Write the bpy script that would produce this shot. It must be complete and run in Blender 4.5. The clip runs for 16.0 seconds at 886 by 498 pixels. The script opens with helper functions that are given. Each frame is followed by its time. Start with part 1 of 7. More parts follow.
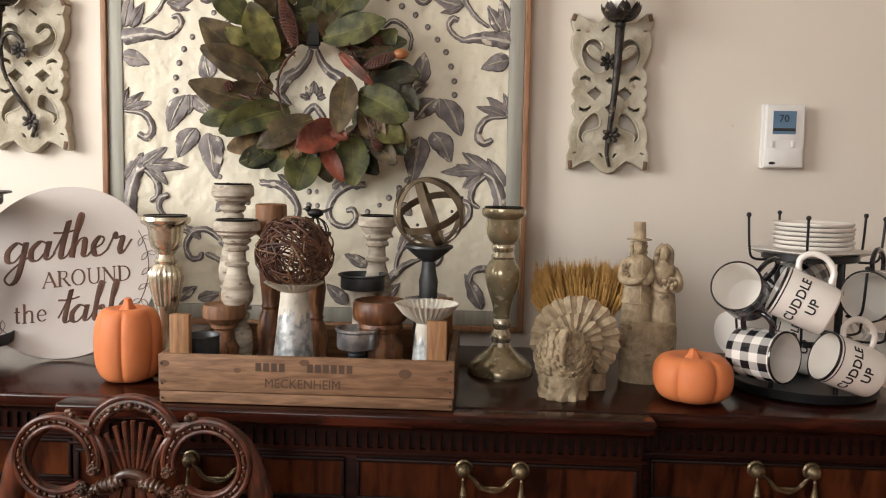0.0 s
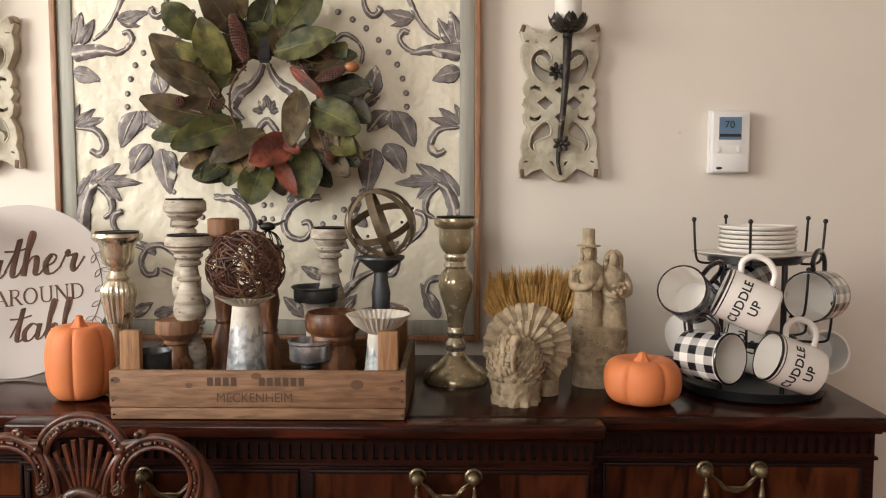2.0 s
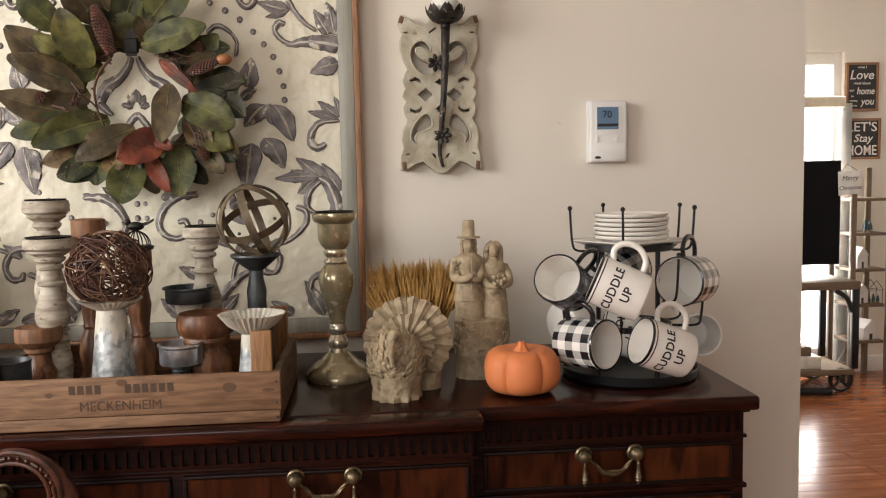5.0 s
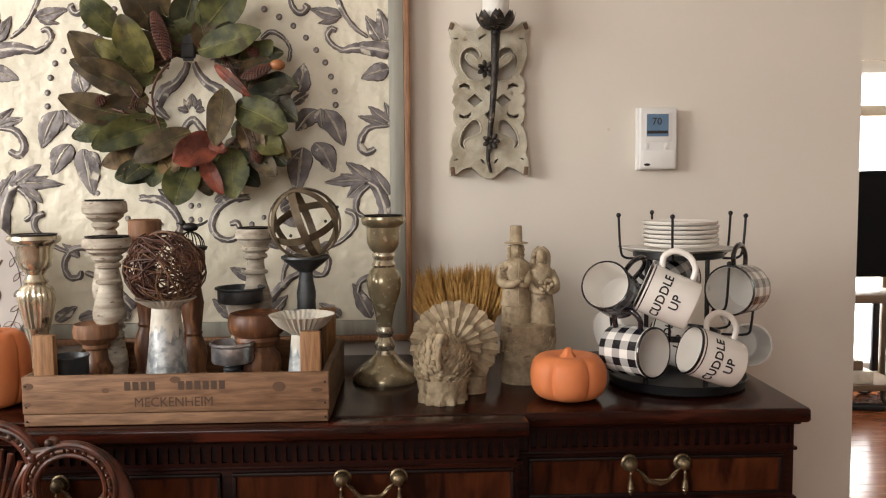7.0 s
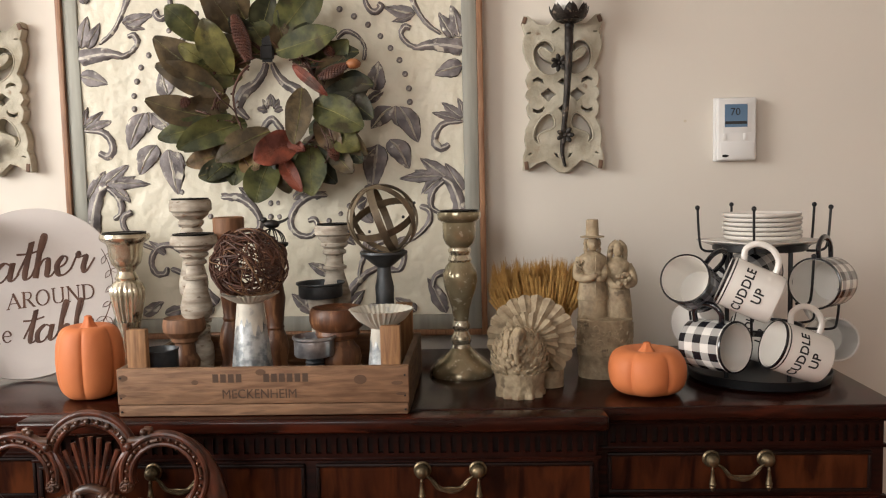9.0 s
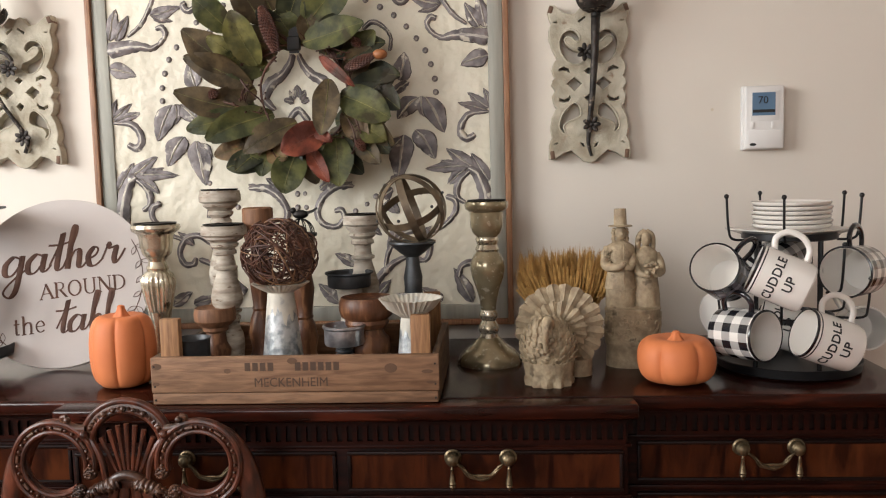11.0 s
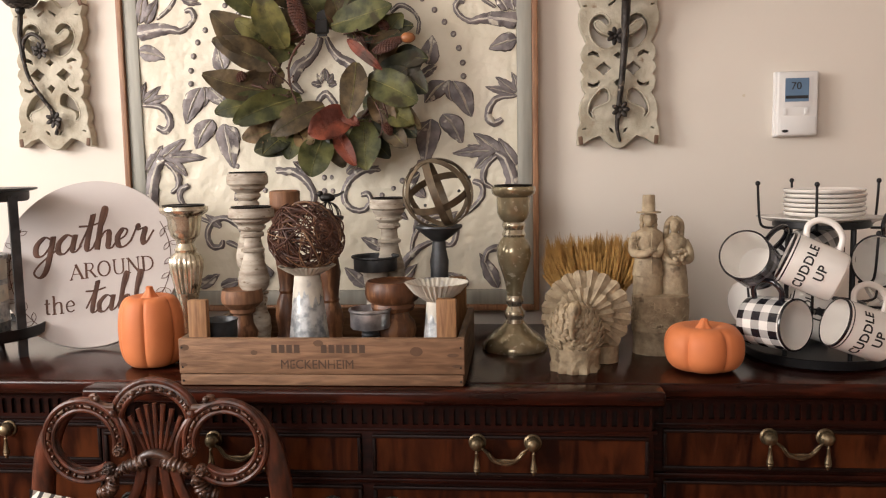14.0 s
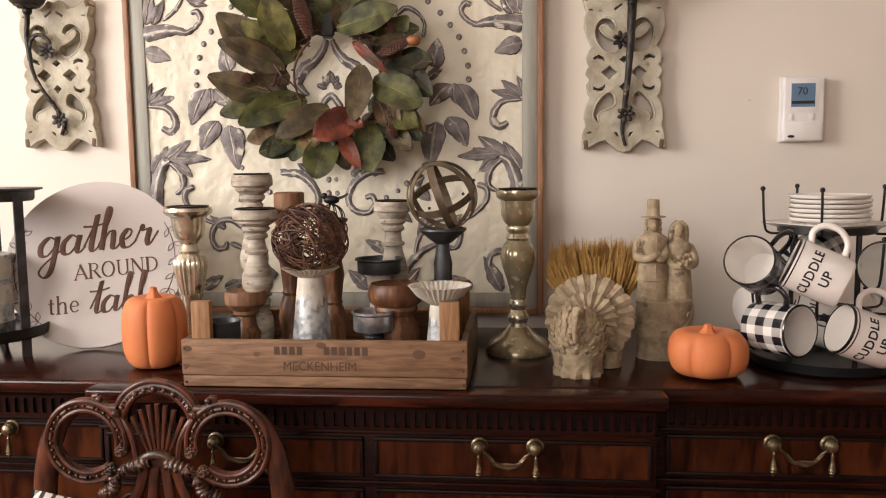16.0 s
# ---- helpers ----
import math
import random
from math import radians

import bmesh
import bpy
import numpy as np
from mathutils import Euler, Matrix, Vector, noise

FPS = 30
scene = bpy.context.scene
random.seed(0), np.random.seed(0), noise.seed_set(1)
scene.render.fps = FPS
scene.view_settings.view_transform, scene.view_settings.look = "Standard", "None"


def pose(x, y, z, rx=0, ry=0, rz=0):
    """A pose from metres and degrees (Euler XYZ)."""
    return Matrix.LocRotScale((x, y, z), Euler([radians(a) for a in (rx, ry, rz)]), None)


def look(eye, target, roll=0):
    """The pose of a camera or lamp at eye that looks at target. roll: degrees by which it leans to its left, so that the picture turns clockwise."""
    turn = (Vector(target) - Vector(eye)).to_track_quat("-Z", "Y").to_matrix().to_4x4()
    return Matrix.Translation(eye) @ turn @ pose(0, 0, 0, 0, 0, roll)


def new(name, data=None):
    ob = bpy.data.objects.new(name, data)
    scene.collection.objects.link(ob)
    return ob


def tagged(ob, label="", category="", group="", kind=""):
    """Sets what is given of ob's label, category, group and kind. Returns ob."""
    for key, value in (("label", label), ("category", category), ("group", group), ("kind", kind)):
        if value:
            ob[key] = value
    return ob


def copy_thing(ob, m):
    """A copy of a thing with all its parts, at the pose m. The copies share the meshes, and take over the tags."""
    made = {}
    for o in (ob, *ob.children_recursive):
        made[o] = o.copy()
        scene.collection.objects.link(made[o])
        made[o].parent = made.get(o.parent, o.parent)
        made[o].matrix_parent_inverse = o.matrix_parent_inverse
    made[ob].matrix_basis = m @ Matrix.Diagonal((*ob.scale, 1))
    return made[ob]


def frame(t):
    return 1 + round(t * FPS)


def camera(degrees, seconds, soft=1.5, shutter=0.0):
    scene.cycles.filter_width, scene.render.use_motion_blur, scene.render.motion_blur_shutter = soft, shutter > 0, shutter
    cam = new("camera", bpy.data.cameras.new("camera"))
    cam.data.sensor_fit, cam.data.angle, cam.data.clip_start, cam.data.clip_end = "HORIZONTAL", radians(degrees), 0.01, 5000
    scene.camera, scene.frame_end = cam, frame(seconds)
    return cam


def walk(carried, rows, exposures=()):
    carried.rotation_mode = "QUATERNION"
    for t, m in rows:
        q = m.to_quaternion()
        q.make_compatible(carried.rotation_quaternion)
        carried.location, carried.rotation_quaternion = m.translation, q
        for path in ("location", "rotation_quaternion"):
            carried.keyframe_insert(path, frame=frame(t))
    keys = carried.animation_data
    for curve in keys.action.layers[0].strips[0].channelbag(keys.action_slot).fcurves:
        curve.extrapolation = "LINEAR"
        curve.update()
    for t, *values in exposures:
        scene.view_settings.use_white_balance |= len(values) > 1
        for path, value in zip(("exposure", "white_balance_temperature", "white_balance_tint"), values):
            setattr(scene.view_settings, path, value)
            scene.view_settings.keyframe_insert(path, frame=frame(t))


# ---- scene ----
cam = camera(56, 16.0, soft=1.15)
PATH = [
    (0, (0.435, -1.759, 1.26), (0.342, 0.231, 1.082), 1.1),
    (0.5, (0.46, -1.757, 1.26), (0.369, 0.234, 1.092), 0.6),
    (1, (0.464, -1.771, 1.262), (0.38, 0.221, 1.103), 0.4),
    (1.5, (0.473, -1.774, 1.261), (0.414, 0.219, 1.106), 0.2),
    (2, (0.475, -1.771, 1.262), (0.443, 0.222, 1.108), -0.0),
    (2.5, (0.501, -1.766, 1.262), (0.545, 0.228, 1.11), -0.6),
    (3, (0.536, -1.745, 1.261), (0.691, 0.242, 1.095), -1.3),
    (3.2, (0.540, -1.743, 1.261), (0.727, 0.243, 1.090), -1.4),
    (3.7, (0.542, -1.745, 1.261), (0.748, 0.242, 1.087), -1.4),
    (5.3, (0.538, -1.757, 1.26), (0.699, 0.23, 1.091), -1.1),
    (5.5, (0.538, -1.757, 1.26), (0.692, 0.23, 1.092), -1.1),
    (6, (0.534, -1.756, 1.261), (0.661, 0.233, 1.092), -0.9),
    (6.5, (0.529, -1.759, 1.26), (0.619, 0.233, 1.099), -0.5),
    (7, (0.529, -1.764, 1.258), (0.599, 0.228, 1.104), -0.5),
    (7.5, (0.525, -1.77, 1.261), (0.581, 0.223, 1.108), -0.7),
    (8, (0.523, -1.771, 1.26), (0.552, 0.223, 1.111), -1.0),
    (8.5, (0.513, -1.769, 1.258), (0.485, 0.225, 1.099), -0.9),
    (9, (0.511, -1.774, 1.259), (0.423, 0.217, 1.095), -1.3),
    (9.2, (0.509, -1.775, 1.259), (0.408, 0.216, 1.089), -1.4),
    (11.3, (0.488, -1.781, 1.256), (0.352, 0.206, 1.073), -1.5),
    (11.5, (0.487, -1.781, 1.256), (0.344, 0.206, 1.073), -1.5),
    (12, (0.49, -1.781, 1.256), (0.342, 0.205, 1.074), -1.7),
    (12.5, (0.486, -1.78, 1.254), (0.335, 0.205, 1.062), -1.5),
    (13, (0.484, -1.773, 1.252), (0.32, 0.209, 1.042), -1.3),
    (13.5, (0.484, -1.775, 1.25), (0.309, 0.206, 1.039), -1.2),
    (14, (0.485, -1.778, 1.252), (0.301, 0.202, 1.039), -1.1),
    (14.5, (0.482, -1.775, 1.25), (0.278, 0.203, 1.035), -1.3),
    (15, (0.481, -1.78, 1.252), (0.261, 0.194, 1.022), -1.0),
    (15.5, (0.489, -1.773, 1.252), (0.284, 0.206, 1.041), -0.6),
    (16, (0.487, -1.776, 1.252), (0.291, 0.204, 1.046), -0.7),
]
walk(cam, [(t, look(eye, target, roll)) for t, eye, target, roll in PATH], exposures=(
    (0, 0.0, 6400, 10), (2, 0.03, 6500, 10), (2.5, 0.12, 6560, 11), (3, 0.0, 6500, 10), (5.5, -0.01, 6440, 10), (7, -0.03, 6430, 10), (9, -0.06, 6400, 10),
    (11.5, 0.0, 6130, 10), (12.5, 0.01, 6170, 10), (13, 0.04, 6260, 10), (13.5, 0.05, 6450, 12), (14.5, 0.04, 6640, 16), (16, 0.03, 6700, 16)))

# ---- light ----
world = bpy.data.worlds.new("world")
scene.world = world
world.use_nodes = True
wn = world.node_tree
sky = wn.nodes.new("ShaderNodeTexSky")
sky.sky_type, sky.sun_disc = "NISHITA", False
sky.sun_elevation, sky.sun_rotation = radians(35), radians(20)
wn.links.new(sky.outputs[0], wn.nodes["Background"].inputs[0])
wn.nodes["Background"].inputs[1].default_value = 0.12


def lamp(name, kind, m, energy, colour, size=None, size_y=None, angle=None):
    d = bpy.data.lights.new(name, kind)
    d.energy, d.color = energy, colour
    if kind == "AREA":
        d.shape, d.size, d.size_y = "RECTANGLE", size, size_y
    if kind == "SUN":
        d.angle = angle
    ob = new(name, d)
    ob.matrix_world = m
    return ob


lamp("sun", "SUN", look((4.2, 9, 6.5), (3.3, 3, 0.5)), 4.0, (1.0, 0.93, 0.82), angle=radians(0.6))
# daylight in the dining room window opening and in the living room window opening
lamp("window_daylight_dining", "AREA", look((-2.12, -1.75, 1.85), (0.5, -0.5, 1.3)), 84, (1.0, 0.95, 0.885), 1.5, 1.0)
lamp("window_daylight_rear", "AREA", look((-0.7, -3.9, 1.95), (0.4, 0, 1.3)), 30, (1.0, 0.935, 0.875), 1.5, 0.9)
lamp("window_daylight_living", "AREA", look((3.05, 3.2, 1.25), (2.8, 0, 0.6)), 60, (1.0, 0.96, 0.9), 0.7, 1.5)
# unseen source behind the north wall, added to brighten the living room
lamp("unseen_fill_west", "AREA", look((0.72, 1.7, 1.5), (3.2, 2.6, 1.0)), 36, (1.0, 0.95, 0.89), 1.2, 1.2)



# ---- materials ----
def material(name, base, rough=0.6, metal=0.0, second=None, scale=20.0, amount=1.0, bump=0.15, bump_scale=None,
             stretch=(1, 1, 1), third=None, third_scale=6.0, third_at=0.55, coat=0.0, contrast=(0.35, 0.65), detail=6.0, distortion=0.0, bump_dist=0.002, shine=0.5):
    m = bpy.data.materials.new(name)
    m.use_nodes = True
    t, n = m.node_tree, m.node_tree.nodes
    p = n["Principled BSDF"]
    p.inputs["Roughness"].default_value, p.inputs["Metallic"].default_value = rough, metal
    p.inputs["Coat Weight"].default_value = coat
    p.inputs["Specular IOR Level"].default_value = shine
    p.inputs["Coat Roughness"].default_value = 0.18
    co = n.new("ShaderNodeTexCoord")
    mp = n.new("ShaderNodeMapping")
    mp.inputs["Scale"].default_value = stretch
    t.links.new(co.outputs["Object"], mp.inputs["Vector"])
    no = n.new("ShaderNodeTexNoise")
    no.inputs["Scale"].default_value, no.inputs["Detail"].default_value = scale, detail
    no.inputs["Distortion"].default_value = distortion
    t.links.new(mp.outputs[0], no.inputs["Vector"])
    ramp = n.new("ShaderNodeValToRGB")
    ramp.color_ramp.elements[0].position, ramp.color_ramp.elements[1].position = contrast
    second = second or tuple(c * 0.82 for c in base)
    ramp.color_ramp.elements[0].color, ramp.color_ramp.elements[1].color = (*second, 1), (*base, 1)
    t.links.new(no.outputs["Fac"], ramp.inputs[0])
    colour = ramp.outputs[0]
    if third:
        n2 = n.new("ShaderNodeTexNoise")
        n2.inputs["Scale"].default_value, n2.inputs["Detail"].default_value = third_scale, 8
        t.links.new(mp.outputs[0], n2.inputs["Vector"])
        r2 = n.new("ShaderNodeValToRGB")
        r2.color_ramp.elements[0].position, r2.color_ramp.elements[1].position = third_at, third_at + 0.07
        t.links.new(n2.outputs["Fac"], r2.inputs[0])
        mix = n.new("ShaderNodeMix")
        mix.data_type = "RGBA"
        t.links.new(r2.outputs[0], mix.inputs["Factor"])
        t.links.new(colour, mix.inputs["A"])
        mix.inputs["B"].default_value = (*third, 1)
        colour = mix.outputs["Result"]
    t.links.new(colour, p.inputs["Base Color"])
    if bump:
        bn = n.new("ShaderNodeTexNoise")
        bn.inputs["Scale"].default_value, bn.inputs["Detail"].default_value = bump_scale or scale * 3, 5
        t.links.new(mp.outputs[0], bn.inputs["Vector"])
        bp = n.new("ShaderNodeBump")
        bp.inputs["Strength"].default_value, bp.inputs["Distance"].default_value = bump, bump_dist
        t.links.new(bn.outputs["Fac"], bp.inputs["Height"])
        t.links.new(bp.outputs[0], p.inputs["Normal"])
    return m


M = {}
M["wall"] = material("wall_paint", (0.735, 0.684, 0.607), 0.75, second=(0.705, 0.654, 0.58), scale=1.5, bump=0.12, bump_scale=180, bump_dist=0.001)
M["ceiling"] = material("ceiling_paint", (0.8, 0.78, 0.74), 0.85, scale=2, bump=0.2, bump_scale=150)
M["white_trim"] = material("white_trim", (0.78, 0.76, 0.72), 0.45, scale=3, bump=0.03)
M["floor"] = material("floor_boards", (0.25, 0.082, 0.032), 0.2, shine=0.32, second=(0.19, 0.06, 0.023), scale=2.2, stretch=(3, 22, 1), bump=0.05, third=(0.33, 0.13, 0.055), third_scale=1.2)
M["mahogany"] = material("mahogany", (0.022, 0.0045, 0.0024), 0.40, shine=0.12, second=(0.0085, 0.002, 0.0012), scale=5, stretch=(3, 25, 25), bump=0.06, third=(0.036, 0.008, 0.004), third_scale=2.0, third_at=0.58)
M["mahogany_top"] = material("mahogany_top", (0.029, 0.0058, 0.0031), 0.19, shine=0.24, second=(0.012, 0.003, 0.0019), scale=4, stretch=(2.5, 22, 22), bump=0.03, coat=0.0, third=(0.055, 0.0115, 0.0055), third_scale=2.0)
M["flame"] = material("flame_mahogany", (0.062, 0.0155, 0.0050), 0.36, shine=0.13, second=(0.0125, 0.0030, 0.0016), scale=3.8, stretch=(6, 4, 1.6), bump=0.03, third=(0.080, 0.022, 0.0070), third_scale=2.4, third_at=0.56, distortion=2.0, contrast=(0.36, 0.66))
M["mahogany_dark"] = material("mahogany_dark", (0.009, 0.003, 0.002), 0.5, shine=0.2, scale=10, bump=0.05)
M["brass"] = material("antique_brass", (0.22, 0.17, 0.10), 0.38, 0.8, second=(0.08, 0.06, 0.034), scale=60, bump=0.15)
M["cream"] = material("cream_tin", (0.73, 0.69, 0.565), 0.5, second=(0.66, 0.62, 0.49), scale=9, bump=0.55, bump_scale=22, bump_dist=0.010, third=(0.50, 0.44, 0.33), third_scale=34, third_at=0.71)
M["relief"] = material("relief_grey", (0.245, 0.218, 0.214), 0.5, 0.25, second=(0.105, 0.092, 0.094), scale=34, bump=0.8, bump_scale=60, bump_dist=0.004, third=(0.62, 0.58, 0.49), third_scale=38, third_at=0.60)
M["relief_edge"] = material("relief_outline", (0.085, 0.064, 0.057), 0.6, 0.2, scale=50, bump=0.3, third=(0.52, 0.48, 0.39), third_scale=42, third_at=0.55)
M["relief_worn"] = material("relief_worn", (0.64, 0.60, 0.50), 0.5, 0.1, second=(0.36, 0.33, 0.30), scale=40, bump=0.5, bump_scale=70, third=(0.30, 0.27, 0.26), third_scale=46, third_at=0.6)
M["zinc"] = material("zinc_border", (0.37, 0.365, 0.315), 0.55, 0.2, second=(0.235, 0.235, 0.205), scale=30, stretch=(1.5, 1, 0.12), contrast=(0.3, 0.7), bump=0.3, bump_scale=70)
M["frame_wood"] = material("frame_wood", (0.34, 0.175, 0.088), 0.5, second=(0.19, 0.088, 0.043), scale=8, stretch=(30, 30, 2), bump=0.15)
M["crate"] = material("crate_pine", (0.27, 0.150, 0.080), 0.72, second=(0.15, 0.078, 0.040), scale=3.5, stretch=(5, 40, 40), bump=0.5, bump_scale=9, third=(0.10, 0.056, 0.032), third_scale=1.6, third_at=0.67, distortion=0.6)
# the crate's pine about half as bright, for its floor and end boards
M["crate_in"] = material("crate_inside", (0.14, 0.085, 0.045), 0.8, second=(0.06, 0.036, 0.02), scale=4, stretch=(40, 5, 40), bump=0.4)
M["post"] = material("crate_post", (0.36, 0.19, 0.08), 0.65, second=(0.2, 0.095, 0.04), scale=4, stretch=(40, 40, 4), bump=0.4)
M["ink"] = material("faded_ink", (0.085, 0.05, 0.031), 0.8, scale=90, bump=0, third=(0.2, 0.11, 0.055), third_scale=60, third_at=0.62)
M["knot"] = material("wood_knot", (0.125, 0.066, 0.035), 0.75, scale=60, bump=0.2)
M["wood"] = material("turned_wood", (0.165, 0.066, 0.026), 0.45, second=(0.075, 0.027, 0.011), scale=5, stretch=(16, 16, 2.5), bump=0.2, third=(0.25, 0.115, 0.05), third_scale=5)
M["wood_pale"] = material("pale_wood", (0.25, 0.12, 0.058), 0.6, second=(0.14, 0.064, 0.03), scale=6, stretch=(20, 20, 2), bump=0.25)
M["whitewash"] = material("whitewashed_wood", (0.53, 0.485, 0.405), 0.75, second=(0.27, 0.225, 0.175), scale=30, stretch=(1, 1, 3), bump=0.6, bump_scale=40, third=(0.17, 0.12, 0.08), third_scale=55, third_at=0.61)
M["iron"] = material("dark_iron", (0.035, 0.032, 0.030), 0.45, 0.6, second=(0.012, 0.011, 0.010), scale=40, bump=0.5, bump_scale=90, third=(0.16, 0.13, 0.10), third_scale=70, third_at=0.66)
M["black"] = material("black_metal", (0.012, 0.012, 0.013), 0.4, 0.3, scale=30, bump=0.08)
M["slate"] = material("slate_metal", (0.085, 0.092, 0.098), 0.45, 0.6, second=(0.04, 0.043, 0.046), scale=30, bump=0.25)
M["galv"] = material("galvanised", (0.52, 0.54, 0.54), 0.42, 0.5, second=(0.22, 0.24, 0.25), scale=60, contrast=(0.4, 0.58), bump=0.35, third=(0.68, 0.66, 0.58), third_scale=15, third_at=0.52)
M["galv_bright"] = material("galvanised_bright", (0.62, 0.63, 0.65), 0.3, 0.85, second=(0.30, 0.30, 0.32), scale=50, bump=0.3)
M["chalk"] = material("chalky_white", (0.66, 0.63, 0.54), 0.6, second=(0.48, 0.46, 0.40), scale=30, bump=0.3, third=(0.36, 0.36, 0.34), third_scale=35, third_at=0.62)
M["mercury"] = material("mercury_glass", (0.76, 0.71, 0.59), 0.22, 0.75, second=(0.50, 0.44, 0.31), scale=38, bump=0.12, bump_scale=30, third=(0.11, 0.075, 0.035), third_scale=45, third_at=0.62)
M["amber"] = material("amber_glass", (0.44, 0.38, 0.245), 0.17, 0.55, second=(0.25, 0.205, 0.118), scale=22, bump=0.12, bump_scale=30, third=(0.66, 0.60, 0.46), third_scale=110, third_at=0.60, coat=0.4)
M["terracotta"] = material("orange_ceramic", (0.66, 0.215, 0.075), 0.62, second=(0.6, 0.18, 0.06), scale=12, bump=0.1, bump_scale=120)
M["bone"] = material("bone_resin", (0.42, 0.335, 0.215), 0.65, second=(0.27, 0.205, 0.128), scale=75, contrast=(0.34, 0.62), bump=0.6, bump_scale=130, bump_dist=0.004, third=(0.16, 0.118, 0.072), third_scale=38, third_at=0.63)
M["wheat"] = material("wheat_straw", (0.41, 0.225, 0.058), 0.7, second=(0.29, 0.15, 0.036), scale=60, bump=0.1)
M["wheat_ear"] = material("wheat_ear", (0.54, 0.32, 0.095), 0.7, second=(0.36, 0.195, 0.05), scale=90, bump=0.2)
M["twig"] = material("twig", (0.10, 0.038, 0.02), 0.6, second=(0.05, 0.018, 0.01), scale=30, bump=0.1)
M["twig_pale"] = material("twig_pale", (0.24, 0.13, 0.065), 0.6, scale=30, bump=0.1)
M["band"] = material("band_metal", (0.19, 0.145, 0.09), 0.5, 0.4, second=(0.09, 0.066, 0.042), scale=30, bump=0.2)
M["sconce"] = material("sconce_grey", (0.53, 0.495, 0.395), 0.75, second=(0.33, 0.29, 0.21), scale=18, contrast=(0.36, 0.60), bump=0.8, bump_scale=70, bump_dist=0.004, third=(0.22, 0.135, 0.08), third_scale=30, third_at=0.66)
M["bare_wood"] = material("bare_brown_wood", (0.15, 0.085, 0.052), 0.7, second=(0.09, 0.05, 0.03), scale=20, bump=0.3, third=(0.45, 0.4, 0.31), third_scale=60, third_at=0.66)
M["old_iron"] = material("pitted_iron", (0.05, 0.042, 0.036), 0.5, 0.4, second=(0.018, 0.015, 0.013), scale=45, bump=0.9, bump_scale=70, bump_dist=0.004, third=(0.24, 0.19, 0.145), third_scale=95, third_at=0.6)
M["wax"] = material("candle_wax", (0.82, 0.8, 0.75), 0.5, scale=10, bump=0.02)
M["sign"] = material("sign_board", (0.60, 0.56, 0.535), 0.65, second=(0.57, 0.53, 0.505), scale=5, bump=0.12, bump_scale=80)
M["sign_ink"] = material("sign_lettering", (0.135, 0.062, 0.038), 0.7, second=(0.075, 0.034, 0.022), scale=25, bump=0.1)
M["porcelain"] = material("porcelain", (0.80, 0.77, 0.72), 0.18, second=(0.77, 0.74, 0.69), scale=4, bump=0.02, coat=0.4)
M["black_glaze"] = material("black_glaze", (0.010, 0.010, 0.014), 0.15, scale=8, bump=0.02, coat=0.5)
M["plastic"] = material("white_plastic", (0.80, 0.79, 0.77), 0.4, scale=5, bump=0.02)
M["screen"] = material("lcd", (0.13, 0.22, 0.33), 0.25, second=(0.11, 0.19, 0.30), scale=6, bump=0)
M["ink_black"] = material("black_print", (0.012, 0.012, 0.012), 0.6, scale=10, bump=0)
M["chair"] = material("chair_mahogany", (0.112, 0.031, 0.0148), 0.36, shine=0.4, second=(0.026, 0.009, 0.005), scale=12, stretch=(6, 6, 2), bump=0.12, coat=0.05)
M["chair_carved"] = material("chair_carving", (0.105, 0.043, 0.021), 0.40, second=(0.030, 0.0125, 0.007), scale=40, bump=0.35, bump_scale=120, third=(0.26, 0.165, 0.08), third_scale=60, third_at=0.66, coat=0.2)
M["tv"] = material("tv_screen", (0.005, 0.005, 0.006), 0.3, shine=0.08, scale=3, bump=0)
M["shelf_wood"] = material("shelf_wood", (0.16, 0.11, 0.07), 0.6, scale=6, stretch=(2, 20, 20), bump=0.2)
M["house_white"] = material("white_bisque", (0.75, 0.73, 0.7), 0.6, scale=20, bump=0.1)
M["chalkboard"] = material("chalkboard", (0.022, 0.021, 0.021), 0.7, second=(0.032, 0.03, 0.03), scale=12, bump=0.1)
M["teal"] = material("teal_glaze", (0.02, 0.05, 0.06), 0.3, scale=20, bump=0.05)
M["curtain"] = material("sheer_curtain", (0.82, 0.8, 0.76), 0.8, scale=8, bump=0.1)
M["valance"] = material("patterned_valance", (0.72, 0.66, 0.54), 0.8, second=(0.55, 0.47, 0.34), scale=9, bump=0.1)


def leaf_material(name, a, b):
    return material(name, tuple(f * x for f, x in zip((1.95, 1.85, 1.75), a)), 0.52, second=tuple(1.3 * x for x in b), scale=30, contrast=(0.38, 0.62), bump=0.45, bump_scale=110, third=tuple(0.7 * x + y for x, y in zip(b, (0.045, 0.030, 0.016))), third_scale=16, third_at=0.56)


M["leaf_green"] = leaf_material("leaf_green", (0.098, 0.105, 0.036), (0.05, 0.058, 0.022))
M["leaf_olive"] = leaf_material("leaf_olive", (0.15, 0.145, 0.045), (0.09, 0.088, 0.03))
M["leaf_brown"] = leaf_material("leaf_brown", (0.105, 0.078, 0.04), (0.062, 0.046, 0.024))
M["leaf_dark"] = leaf_material("leaf_dark", (0.045, 0.05, 0.025), (0.022, 0.025, 0.014))
M["leaf_red"] = leaf_material("leaf_russet", (0.18, 0.048, 0.026), (0.10, 0.025, 0.015))
M["leaf_tan"] = leaf_material("leaf_tan", (0.18, 0.125, 0.06), (0.11, 0.07, 0.035))
M["cone"] = material("pine_cone", (0.125, 0.045, 0.025), 0.6, second=(0.06, 0.02, 0.012), scale=60, bump=0.3)
M["acorn"] = material("acorn", (0.34, 0.13, 0.045), 0.45, scale=30, bump=0.1)


